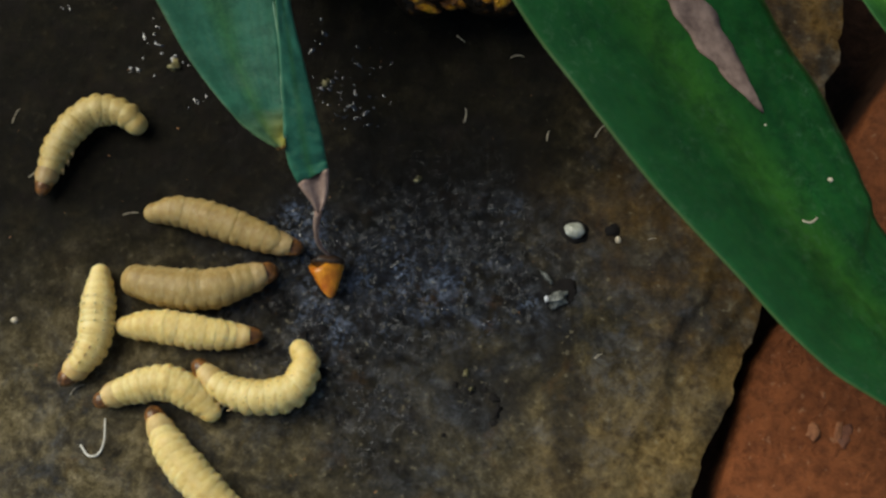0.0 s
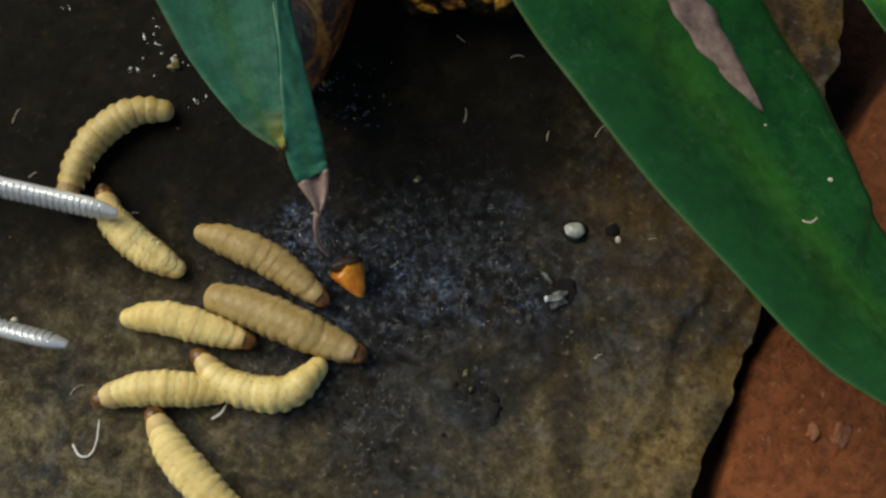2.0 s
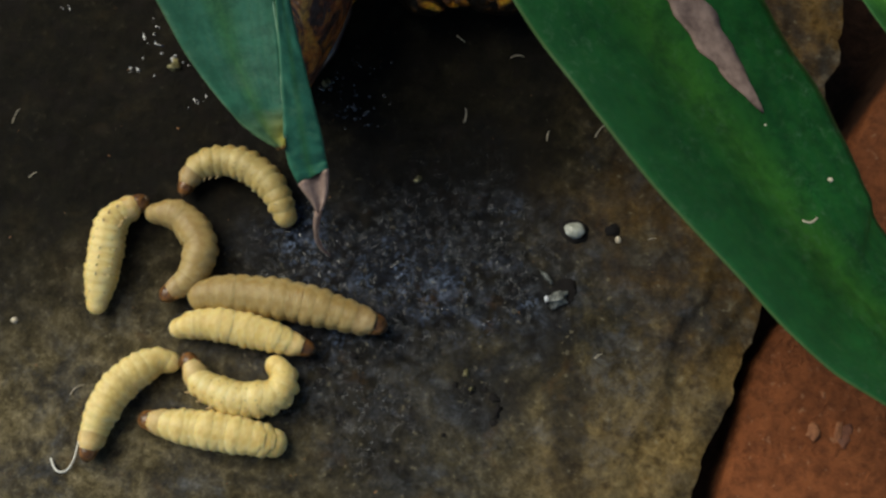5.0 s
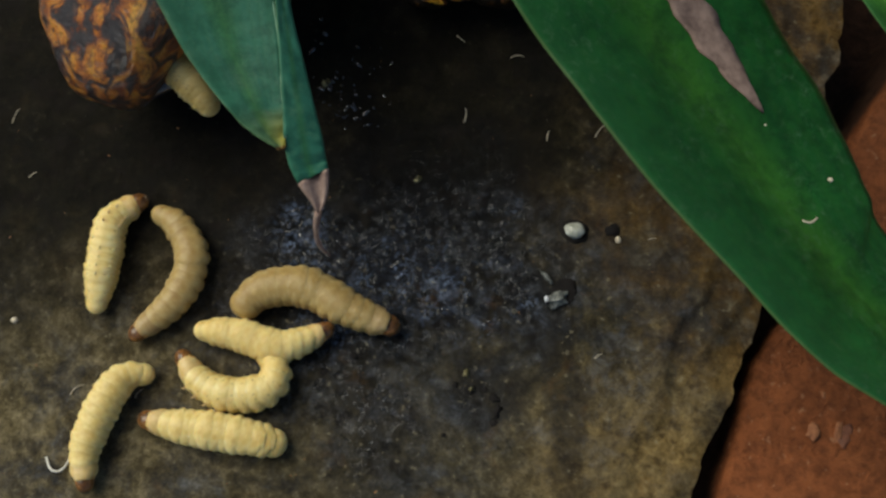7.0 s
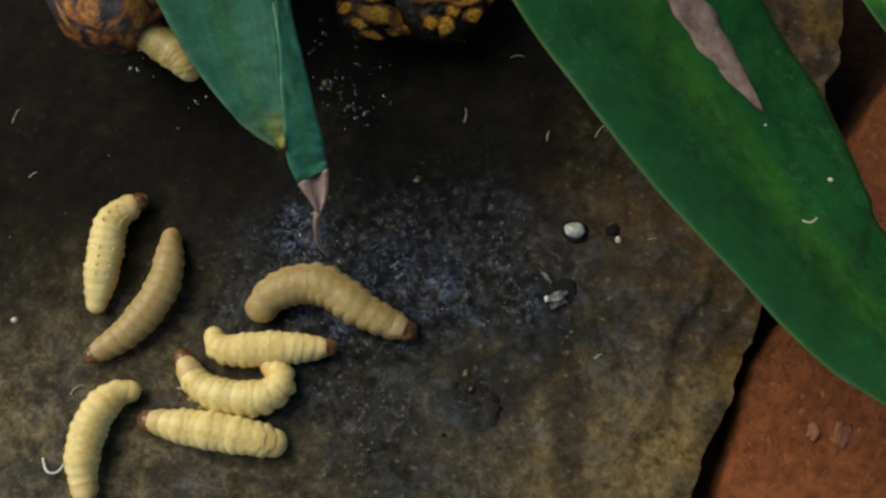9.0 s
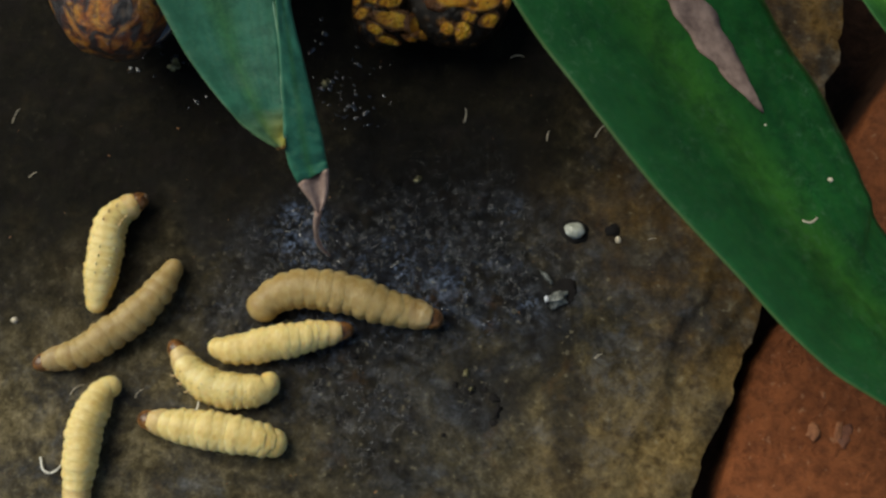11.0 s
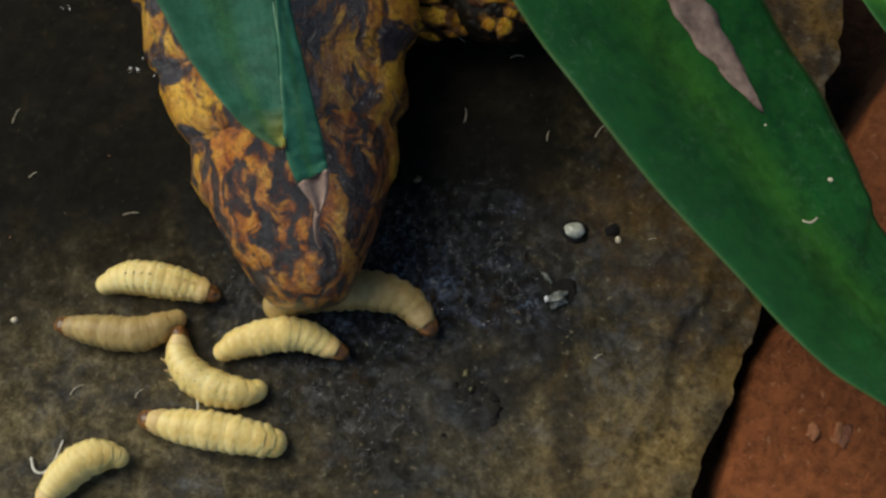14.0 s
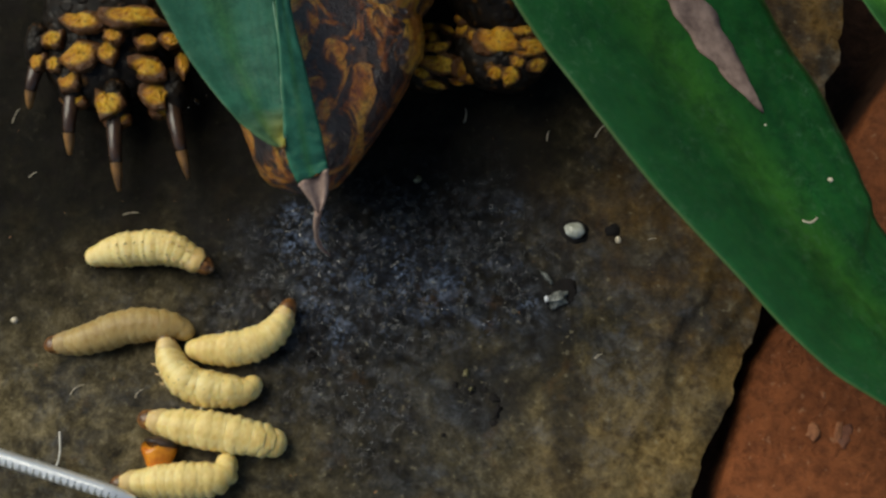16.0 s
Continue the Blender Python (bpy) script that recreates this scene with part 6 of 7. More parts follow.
    crawl("c", 2.5, (-44.2, -8.8, 2.6), (-37.9, -7.0, 2.6), (-29.1, -9.1, 2.6), (-19.6, -11.6, 2.6))
    crawl("c", 2.7, (-43.9, -8.6, 2.6), (-37.0, -7.8, 2.6), (-28.2, -9.5, 2.6), (-19.0, -11.3, 2.6))
    crawl("c", 3, (-36.2, -7.0, 2.6), (-29.1, -8.6, 2.6), (-22.1, -10.1, 2.6), (-14.4, -11.8, 2.6))
    crawl("c", 3.5, (-41.2, -7.0, 2.6), (-33.6, -6.9, 2.6), (-24.8, -8.8, 2.6), (-13.6, -11.0, 2.6))
    crawl("c", 4, (-40.9, -7.9, 2.6), (-33.5, -7.5, 2.6), (-23.0, -9.5, 2.6), (-10.9, -12.6, 2.6))
    crawl("c", 5.2, (-39.2, -7.9, 2.6), (-30.9, -7.8, 2.6), (-20.4, -9.5, 2.6), (-8.2, -13.1, 2.6))
    crawl("c", 6.5, (-36.8, -8.5, 2.6), (-29.1, -8.4, 2.6), (-17.8, -10.2, 2.6), (-5.3, -13.7, 2.6))
    crawl("c", 7, (-31.0, -11.0, 2.6), (-30.0, -8.5, 2.6), (-26.6, -6.7, 2.6), (-20.9, -6.7, 2.6), (-14.3, -10.2, 2.6), (-7.0, -13.1, 2.6))
    crawl("c", 7.5, (-30.6, -10.9, 2.6), (-29.3, -8.5, 2.6), (-24.8, -6.7, 2.6), (-19.1, -7.5, 2.6), (-11.6, -11.3, 2.6), (-5.9, -17.5, 2.6))
    crawl("c", 8, (-30.8, -10.9, 2.6), (-29.1, -8.3, 2.6), (-24.4, -7.0, 2.6), (-18.2, -7.9, 2.6), (-10.8, -11.5, 2.6), (-2.9, -14.1, 2.6))
    crawl("c", 8.5, (-30.8, -10.4, 2.6), (-29.0, -8.1, 2.6), (-23.9, -7.0, 2.6), (-16.7, -8.4, 2.6), (-9.0, -11.5, 2.6), (-2.1, -13.1, 2.6))
    crawl("c", 9, (-28.6, -11.8, 2.6), (-27.4, -8.6, 2.6), (-23.5, -6.4, 2.6), (-18.3, -6.4, 2.6), (-11.7, -10.6, 2.6), (-4.2, -14.0, 2.6))
    crawl("c", 11.5, (-28.9, -11.3, 2.6), (-27.0, -8.5, 2.6), (-22.6, -7.0, 2.6), (-15.6, -7.5, 2.6), (-7.3, -9.7, 2.6), (0.8, -11.0, 2.6))
    crawl("c", 12, (-28.9, -11.0, 2.6), (-27.0, -8.3, 2.6), (-22.6, -7.0, 2.6), (-15.6, -7.5, 2.6), (-6.4, -10.2, 2.6), (0.3, -7.8, 2.6))
    crawl("c", 12.5, (-28.9, -11.0, 2.6), (-27.0, -8.3, 2.6), (-22.2, -7.0, 2.6), (-15.2, -8.4, 2.6), (-7.3, -8.8, 2.6), (0.8, -7.9, 2.6))
    crawl("c", 13, (-28.9, -11.0, 2.6), (-27.0, -8.3, 2.6), (-22.6, -7.0, 2.6), (-15.6, -7.8, 2.6), (-7.3, -9.7, 2.6), (1.0, -11.1, 2.6))
    crawl("c", 13.8, (-28.9, -11.0, 2.6), (-27.0, -8.3, 2.6), (-22.6, -7.0, 2.6), (-15.6, -7.8, 2.6), (-5.6, -10.0, 2.6), (1.2, -10.9, 2.6))
    crawl("c", 14, (-27.3, -10.4, 2.6), (-21.3, -7.8, 2.6), (-12.6, -7.0, 2.6), (-5.6, -8.8, 2.6), (-1.6, -14.1, 2.6))
    crawl("c", 14.2, (-23.0, -7.8, 2.6), (-17.8, -6.9, 2.6), (-12.6, -6.9, 2.6), (-7.3, -8.6, 2.6), (-3.4, -14.0, 2.6))
    crawl("c", 14.3, (-26.7, -7.2, 8.0), (-22.5, -8.0, 8.0), (-17.4, -8.3, 7.0), (-12.4, -8.0, 6.0))
    crawl("c", 14.4, (-38.6, 6.7, 12.0), (-35.3, 5.2, 11.0), (-31.2, 3.2, 9.0), (-26.6, 1.2, 8.0))
    crawl("c", 14.5, (-44.2, 12.2, 13.0), (-39.2, 10.5, 12.0), (-33.9, 9.1, 10.0), (-28.9, 6.3, 8.0))
    crawl("c", 14.6, (-38.7, 16.8, 14.0), (-34.6, 14.8, 12.0), (-30.4, 13.1, 11.0), (-25.5, 12.1, 9.0))
    crawl("c", 14.7, (-47.9, 32.8, 13.0), (-47.0, 30.0, 13.0), (-46.5, 28.1, 12.0), (-45.9, 25.7, 12.0))
    crawl("c", 15, (-48.3, 25.3, 13.0), (-47.3, 23.1, 13.0), (-46.6, 21.1, 12.0), (-45.6, 18.9, 12.0))
    crawl("c", 15.3, (-29.4, 16.7, 13.0), (-28.5, 14.4, 13.0), (-27.9, 12.8, 12.0), (-27.2, 10.7, 12.0))
    crawl("c", 15.5, (-34.4, 23.5, 13.0), (-33.6, 21.2, 13.0), (-33.1, 19.5, 12.0), (-32.3, 17.5, 12.0))
    crawl("c", 16, (-24.3, 18.0, 13.0), (-23.6, 15.8, 13.0), (-23.0, 13.9, 12.0), (-22.6, 11.6, 12.0))
    crawl("d", 0, (-53.3, -3.3, 2.6), (-53.2, -9.5, 2.6), (-53.7, -15.9, 2.6), (-57.7, -21.3, 2.6))
    crawl("d", 0.7, (-53.3, -3.3, 2.6), (-53.2, -9.5, 2.6), (-54.0, -15.9, 2.6), (-58.1, -21.3, 2.6))
    crawl("d", 0.8, (-55.1, -4.2, 2.6), (-57.4, -9.5, 2.6), (-60.1, -14.8, 2.6), (-62.4, -19.2, 2.6))
    crawl("d", 0.9, (-55.4, -7.3, 2.6), (-59.1, -10.0, 2.6), (-62.2, -14.8, 2.6), (-63.8, -20.1, 2.6))
    crawl("d", 1, (-54.3, -6.9, 2.6), (-60.0, -9.5, 2.6), (-63.0, -14.0, 2.6), (-63.2, -19.6, 2.6))
    crawl("d", 1.1, (-60.0, 3.1, 2.6), (-63.3, 0.4, 2.6), (-66.1, -4.2, 2.6), (-68.4, -8.2, 2.6))
    crawl("d", 1.2, (-60.0, 3.1, 2.6), (-63.3, 0.4, 2.6), (-66.1, -4.2, 2.6), (-68.4, -7.9, 2.6))
    crawl("d", 1.3, (-57.8, 0.2, 2.6), (-62.2, -3.3, 2.6), (-66.8, -6.9, 2.6), (-71.6, -11.3, 2.6))
    crawl("d", 1.5, (-55.1, -4.0, 2.6), (-60.8, -4.4, 2.6), (-66.7, -7.0, 2.6), (-72.5, -11.8, 2.6))
    crawl("d", 1.8, (-55.2, -3.7, 2.6), (-60.8, -4.2, 2.6), (-66.8, -6.9, 2.6), (-72.5, -11.5, 2.6))
    crawl("d", 1.9, (-37.9, -6.5, 5.0), (-44.5, -5.8, 5.0), (-51.5, -3.8, 5.0), (-58.1, -2.5, 5.0))
    crawl("d", 2, (-40.5, -4.2, 2.6), (-46.5, -0.7, 2.6), (-51.4, 3.8, 2.6), (-53.5, 8.8, 2.6))
    crawl("d", 2.2, (-41.5, -4.2, 2.6), (-47.5, 0.4, 2.6), (-51.2, 4.0, 2.6), (-53.3, 9.5, 2.6))
    crawl("d", 2.5, (-46.1, -7.8, 2.6), (-50.4, -1.9, 2.6), (-52.9, 4.9, 2.6), (-51.7, 9.9, 2.6))
    crawl("d", 2.7, (-49.5, -10.4, 2.6), (-51.2, -4.2, 2.6), (-53.4, 3.1, 2.6), (-52.9, 9.5, 2.6))
    crawl("d", 2.9, (-53.4, -10.4, 2.6), (-53.4, -4.2, 2.6), (-52.4, 2.2, 2.6), (-48.7, 6.3, 2.6))
    crawl("d", 3, (-53.9, -10.6, 2.6), (-53.0, -2.5, 2.6), (-51.6, 3.8, 2.6), (-46.3, 6.5, 2.6))
    crawl("d", 3.5, (-53.4, -10.6, 2.6), (-52.6, -1.9, 2.6), (-51.0, 4.5, 2.6), (-46.5, 6.8, 2.6))
    crawl("d", 4, (-53.6, -10.6, 2.6), (-52.6, -2.5, 2.6), (-51.4, 4.0, 2.6), (-46.9, 7.1, 2.6))
    crawl("d", 13.1, (-53.8, -10.4, 2.6), (-52.7, -2.4, 2.6), (-51.4, 4.2, 2.6), (-47.0, 7.5, 2.6))
    crawl("d", 13.2, (-54.4, -9.4, 6.0), (-51.6, -5.0, 6.0), (-48.0, -0.5, 6.0), (-44.3, 3.1, 6.0))
    crawl("d", 13.3, (-58.6, -8.2, 2.6), (-53.6, -7.6, 2.6), (-47.4, -8.4, 2.6), (-39.5, -9.7, 2.6))
    crawl("d", 13.4, (-57.9, -8.6, 2.6), (-52.7, -8.6, 2.6), (-46.5, -9.5, 2.6), (-38.7, -10.0, 2.6))
    crawl("d", 13.5, (-55.3, -10.7, 2.6), (-49.8, -12.4, 2.6), (-42.8, -13.3, 2.6), (-36.8, -12.6, 2.6))
    crawl("d", 13.7, (-55.3, -10.7, 2.6), (-49.8, -12.4, 2.6), (-42.8, -13.3, 2.6), (-36.8, -12.6, 2.6))
    crawl("d", 13.8, (-53.0, -6.0, 2.6), (-47.6, -5.5, 2.6), (-41.4, -6.9, 2.6), (-35.9, -9.5, 2.6))
    crawl("d", 14, (-53.4, -6.5, 2.6), (-48.5, -5.2, 2.6), (-41.4, -6.1, 2.6), (-35.3, -7.8, 2.6))
    crawl("d", 14.5, (-54.4, -4.9, 2.6), (-48.6, -2.9, 2.6), (-41.6, -3.1, 2.6), (-35.4, -5.1, 2.6))
    crawl("d", 15, (-55.0, -4.2, 2.6), (-49.5, -2.5, 2.6), (-42.5, -2.7, 2.6), (-35.5, -5.1, 2.6))
    crawl("d", 15.3, (-55.4, -2.6, 2.6), (-49.6, -1.8, 2.6), (-42.5, -1.5, 2.6), (-36.0, -4.4, 2.6))
    crawl("d", 16, (-55.4, -2.0, 2.6), (-49.6, -0.8, 2.6), (-42.6, -0.6, 2.6), (-36.3, -3.6, 2.6))
    crawl("e", 0, (-50.0, -12.8, 2.6), (-43.7, -12.8, 2.6), (-35.9, -14.0, 2.6), (-28.4, -14.3, 2.6))
    crawl("e", 0.5, (-50.0, -12.8, 2.6), (-43.7, -13.3, 2.6), (-35.9, -13.3, 2.6), (-28.8, -13.8, 2.6))
    crawl("e", 1, (-50.4, -11.5, 2.6), (-44.7, -11.0, 2.6), (-36.8, -12.5, 2.6), (-28.7, -14.8, 2.6))
    crawl("e", 1.5, (-50.4, -11.0, 2.6), (-44.7, -10.6, 2.6), (-35.9, -13.3, 2.6), (-28.0, -15.3, 2.6))
    crawl("e", 2, (-49.4, -11.5, 2.6), (-42.9, -11.5, 2.6), (-35.9, -13.3, 2.6), (-29.5, -15.3, 2.6))
    crawl("e", 2.5, (-49.7, -11.8, 2.6), (-42.9, -12.0, 2.6), (-35.9, -13.6, 2.6), (-29.1, -14.0, 2.6))
    crawl("e", 3, (-49.0, -12.0, 2.6), (-42.0, -12.5, 2.6), (-34.1, -15.0, 2.6), (-26.5, -15.9, 2.6))
    crawl("e", 3.5, (-44.5, -12.8, 2.6), (-38.5, -12.4, 2.6), (-30.7, -13.3, 2.6), (-25.6, -16.8, 2.6))
    crawl("e", 4, (-44.3, -13.1, 2.6), (-38.6, -12.0, 2.6), (-30.7, -13.3, 2.6), (-23.8, -16.8, 2.6))
    crawl("e", 5.2, (-41.1, -13.3, 2.6), (-35.1, -12.6, 2.6), (-27.2, -14.1, 2.6), (-19.4, -16.6, 2.6))
    crawl("e", 6.5, (-38.2, -13.5, 2.6), (-33.3, -13.7, 2.6), (-24.6, -15.4, 2.6), (-15.4, -16.6, 2.6))
    crawl("e", 7, (-38.0, -13.3, 2.6), (-31.5, -14.1, 2.6), (-24.6, -16.0, 2.6), (-17.4, -13.1, 2.6))
    crawl("e", 7.5, (-37.6, -13.1, 2.6), (-31.5, -14.1, 2.6), (-24.5, -16.3, 2.6), (-17.9, -13.3, 2.6))
    crawl("e", 8, (-37.7, -13.5, 2.6), (-31.5, -14.6, 2.6), (-24.6, -15.4, 2.6), (-16.8, -14.8, 2.6))
    crawl("e", 8.5, (-37.5, -14.0, 2.6), (-31.5, -15.3, 2.6), (-24.6, -15.9, 2.6), (-16.4, -14.8, 2.6))
    crawl("e", 9, (-35.6, -13.3, 2.6), (-33.6, -16.4, 2.6), (-26.3, -16.3, 2.6), (-16.8, -16.1, 2.6))
    crawl("e", 11.5, (-35.7, -16.1, 2.6), (-29.7, -16.0, 2.6), (-21.1, -14.1, 2.6), (-13.7, -12.8, 2.6))
    crawl("e", 12, (-35.7, -16.1, 2.6), (-29.8, -15.4, 2.6), (-21.2, -13.7, 2.6), (-13.3, -14.1, 2.6))
    crawl("e", 12.5, (-35.5, -15.9, 2.6), (-29.7, -16.1, 2.6), (-22.0, -15.4, 2.6), (-15.5, -12.4, 2.6))
    crawl("e", 13, (-34.4, -17.6, 2.6), (-30.7, -14.7, 2.6), (-22.9, -13.7, 2.6), (-14.8, -13.3, 2.6))
    crawl("e", 13.5, (-34.4, -17.2, 2.6), (-30.6, -15.0, 2.6), (-22.0, -13.3, 2.6), (-12.2, -14.0, 2.6))
    crawl("e", 14, (-34.7, -17.2, 2.6), (-29.8, -15.0, 2.6), (-22.0, -14.1, 2.6), (-15.2, -17.0, 2.6))
    crawl("e", 14.1, (-34.7, -17.2, 2.6), (-29.8, -15.0, 2.6), (-22.0, -14.1, 2.6), (-16.7, -19.2, 2.6))
    crawl("e", 14.3, (-33.2, -14.8, 2.6), (-28.0, -15.3, 2.6), (-24.5, -16.8, 2.6), (-22.0, -21.1, 2.6))
    crawl("e", 14.5, (-38.1, -16.6, 2.6), (-32.4, -14.2, 2.6), (-26.3, -15.4, 2.6), (-21.4, -21.2, 2.6))
    crawl("e", 14.7, (-38.7, -16.6, 2.6), (-32.4, -14.6, 2.6), (-26.3, -16.8, 2.6), (-20.9, -18.3, 2.6))
    crawl("e", 15, (-38.8, -16.3, 2.6), (-33.2, -15.4, 2.6), (-27.1, -17.5, 2.6), (-24.4, -15.7, 2.6), (-23.5, -12.4, 2.6))
    crawl("e", 15.3, (-38.8, -16.3, 2.6), (-32.3, -16.3, 2.6), (-27.1, -16.8, 2.6), (-25.1, -12.6, 2.6), (-24.7, -10.2, 2.6))
    crawl("e", 15.5, (-38.8, -16.3, 2.6), (-31.5, -16.3, 2.6), (-26.3, -15.0, 2.6), (-23.2, -10.0, 2.6))
    crawl("e", 15.7, (-39.0, -15.9, 2.6), (-31.5, -16.3, 2.6), (-25.5, -13.3, 2.6), (-21.2, -10.2, 2.6))
    crawl("e", 16, (-39.0, -16.3, 2.6), (-31.5, -16.3, 2.6), (-26.3, -14.1, 2.6), (-23.7, -9.5, 2.6))
    crawl("f", 0, (-22.7, -15.4, 2.6), (-21.0, -18.5, 2.6), (-22.8, -22.7, 2.6), (-28.6, -23.8, 2.6), (-34.3, -21.8, 2.6), (-37.3, -18.1, 2.6))
    crawl("f", 0.5, (-22.0, -14.6, 2.6), (-20.7, -18.5, 2.6), (-22.8, -22.7, 2.6), (-28.6, -23.4, 2.6), (-33.8, -21.8, 2.6), (-37.2, -18.5, 2.6))
    crawl("f", 1, (-22.7, -15.4, 2.6), (-21.0, -18.5, 2.6), (-22.8, -22.7, 2.6), (-28.6, -23.8, 2.6), (-34.3, -21.8, 2.6), (-37.3, -18.1, 2.6))
    crawl("f", 1.5, (-22.4, -15.4, 2.6), (-21.0, -18.5, 2.6), (-22.8, -22.7, 2.6), (-28.6, -23.5, 2.6), (-34.3, -20.2, 2.6), (-37.3, -16.3, 2.6))
    crawl("f", 2, (-18.5, -18.1, 2.6), (-20.1, -20.2, 2.6), (-23.5, -23.1, 2.6), (-28.6, -23.1, 2.6), (-33.9, -21.1, 2.6), (-37.7, -16.8, 2.6))
    crawl("f", 2.5, (-21.9, -16.8, 2.6), (-21.0, -20.1, 2.6), (-23.5, -23.1, 2.6), (-28.6, -23.5, 2.6), (-33.8, -21.5, 2.6), (-38.1, -18.5, 2.6))
    crawl("f", 3, (-24.0, -15.4, 2.6), (-21.9, -19.4, 2.6), (-24.3, -23.5, 2.6), (-29.5, -23.5, 2.6), (-34.7, -21.1, 2.6), (-38.5, -17.6, 2.6))
    crawl("f", 3.5, (-25.4, -17.2, 2.6), (-23.3, -20.2, 2.6), (-24.3, -23.5, 2.6), (-30.3, -24.0, 2.6), (-35.4, -20.2, 2.6), (-37.8, -16.3, 2.6))
    crawl("f", 4, (-25.8, -18.1, 2.6), (-23.6, -20.7, 2.6), (-25.2, -24.0, 2.6), (-31.2, -24.0, 2.6), (-36.3, -20.7, 2.6), (-37.7, -16.8, 2.6))
    crawl("f", 6.5, (-27.5, -17.6, 2.6), (-25.0, -20.2, 2.6), (-26.5, -23.5, 2.6), (-32.0, -24.0, 2.6), (-37.5, -22.0, 2.6), (-39.4, -17.6, 2.6))
    crawl("f", 7, (-28.0, -16.3, 2.6), (-25.5, -19.4, 2.6), (-26.9, -22.7, 2.6), (-32.9, -23.3, 2.6), (-37.6, -20.7, 2.6), (-39.5, -16.8, 2.6))
    crawl("f", 7.5, (-27.5, -17.2, 2.6), (-25.0, -20.2, 2.6), (-26.5, -23.5, 2.6), (-32.0, -23.8, 2.6), (-37.5, -21.8, 2.6), (-39.2, -16.8, 2.6))
    crawl("f", 9, (-27.3, -18.1, 2.6), (-24.6, -20.9, 2.6), (-26.9, -23.7, 2.6), (-32.9, -23.7, 2.6), (-37.5, -21.5, 2.6), (-39.9, -16.8, 2.6))
    crawl("f", 11.5, (-26.6, -20.8, 2.6), (-27.3, -22.5, 2.6), (-30.7, -22.8, 2.6), (-35.3, -22.1, 2.6), (-38.8, -19.6, 2.6), (-41.1, -15.9, 2.6))
    crawl("f", 12, (-26.7, -20.8, 2.6), (-27.5, -22.5, 2.6), (-30.9, -22.8, 2.6), (-35.5, -22.1, 2.6), (-39.1, -19.6, 2.6), (-41.3, -15.9, 2.6))
    crawl("f", 12.5, (-25.6, -22.7, 2.6), (-27.1, -23.9, 2.6), (-30.3, -23.5, 2.6), (-34.0, -22.3, 2.6), (-38.0, -19.7, 2.6), (-41.3, -16.8, 2.6))
    crawl("f", 13, (-29.6, -17.6, 2.6), (-28.1, -20.2, 2.6), (-30.2, -22.8, 2.6), (-34.7, -22.8, 2.6), (-39.0, -21.8, 2.6), (-42.4, -19.6, 2.6), (-43.8, -17.2, 2.6))
    crawl("f", 13.7, (-29.7, -17.6, 2.6), (-28.2, -20.2, 2.6), (-30.4, -22.8, 2.6), (-35.0, -22.8, 2.6), (-39.2, -21.8, 2.6), (-42.5, -19.6, 2.6), (-43.9, -17.2, 2.6))
    crawl("f", 13.8, (-27.0, -20.1, 2.6), (-27.6, -22.1, 2.6), (-30.5, -22.8, 2.6), (-34.8, -22.3, 2.6), (-39.1, -20.1, 2.6), (-41.3, -16.4, 2.6))
    crawl("f", 14, (-27.6, -22.1, 2.6), (-29.5, -23.0, 2.6), (-33.6, -22.7, 2.6), (-37.7, -20.8, 2.6), (-40.2, -17.5, 2.6), (-40.0, -14.0, 2.6))
    crawl("f", 14.3, (-27.7, -21.3, 2.6), (-29.1, -22.8, 2.6), (-33.3, -22.8, 2.6), (-37.7, -21.5, 2.6), (-40.8, -18.8, 2.6), (-42.3, -16.4, 2.6))
    crawl("f", 14.5, (-28.0, -21.1, 2.6), (-29.5, -22.8, 2.6), (-33.8, -22.8, 2.6), (-38.3, -21.3, 2.6), (-41.2, -17.6, 2.6), (-42.3, -14.3, 2.6))
    crawl("f", 16, (-28.7, -21.1, 2.6), (-30.0, -22.7, 2.6), (-34.2, -22.7, 2.6), (-38.8, -21.5, 2.6), (-41.7, -18.0, 2.6), (-42.3, -14.3, 2.6))
    crawl("g", 0, (-34.3, -26.8, 2.6), (-38.1, -23.3, 2.6), (-42.4, -21.5, 2.6), (-48.4, -22.8, 2.6), (-52.2, -24.6, 2.6))
    crawl("g", 0.5, (-32.9, -24.6, 2.6), (-37.2, -23.3, 2.6), (-41.6, -21.5, 2.6), (-47.5, -22.7, 2.6), (-52.0, -24.2, 2.6))
    crawl("g", 1, (-33.3, -24.8, 2.6), (-37.2, -23.5, 2.6), (-42.4, -21.5, 2.6), (-48.4, -22.8, 2.6), (-51.7, -24.6, 2.6))
    crawl("g", 1.5, (-33.3, -24.1, 2.6), (-38.1, -22.8, 2.6), (-43.3, -21.5, 2.6), (-48.4, -22.8, 2.6), (-52.2, -25.4, 2.6))
    crawl("g", 2, (-32.9, -23.3, 2.6), (-41.5, -22.4, 2.6), (-47.5, -22.8, 2.6), (-52.6, -24.4, 2.6))
    crawl("g", 2.5, (-33.8, -22.8, 2.6), (-43.3, -22.0, 2.6), (-50.0, -23.7, 2.6), (-55.3, -25.1, 2.6))
    crawl("g", 3, (-34.5, -25.7, 2.6), (-41.5, -22.8, 2.6), (-47.6, -22.0, 2.6), (-53.4, -22.0, 2.6))
    crawl("g", 3.2, (-35.5, -22.7, 2.6), (-41.6, -20.9, 2.6), (-47.5, -22.7, 2.6), (-52.5, -25.7, 2.6))
    crawl("g", 3.5, (-37.3, -21.1, 2.6), (-41.7, -18.9, 2.6), (-46.8, -20.7, 2.6), (-49.8, -25.4, 2.6), (-51.1, -29.3, 2.6))
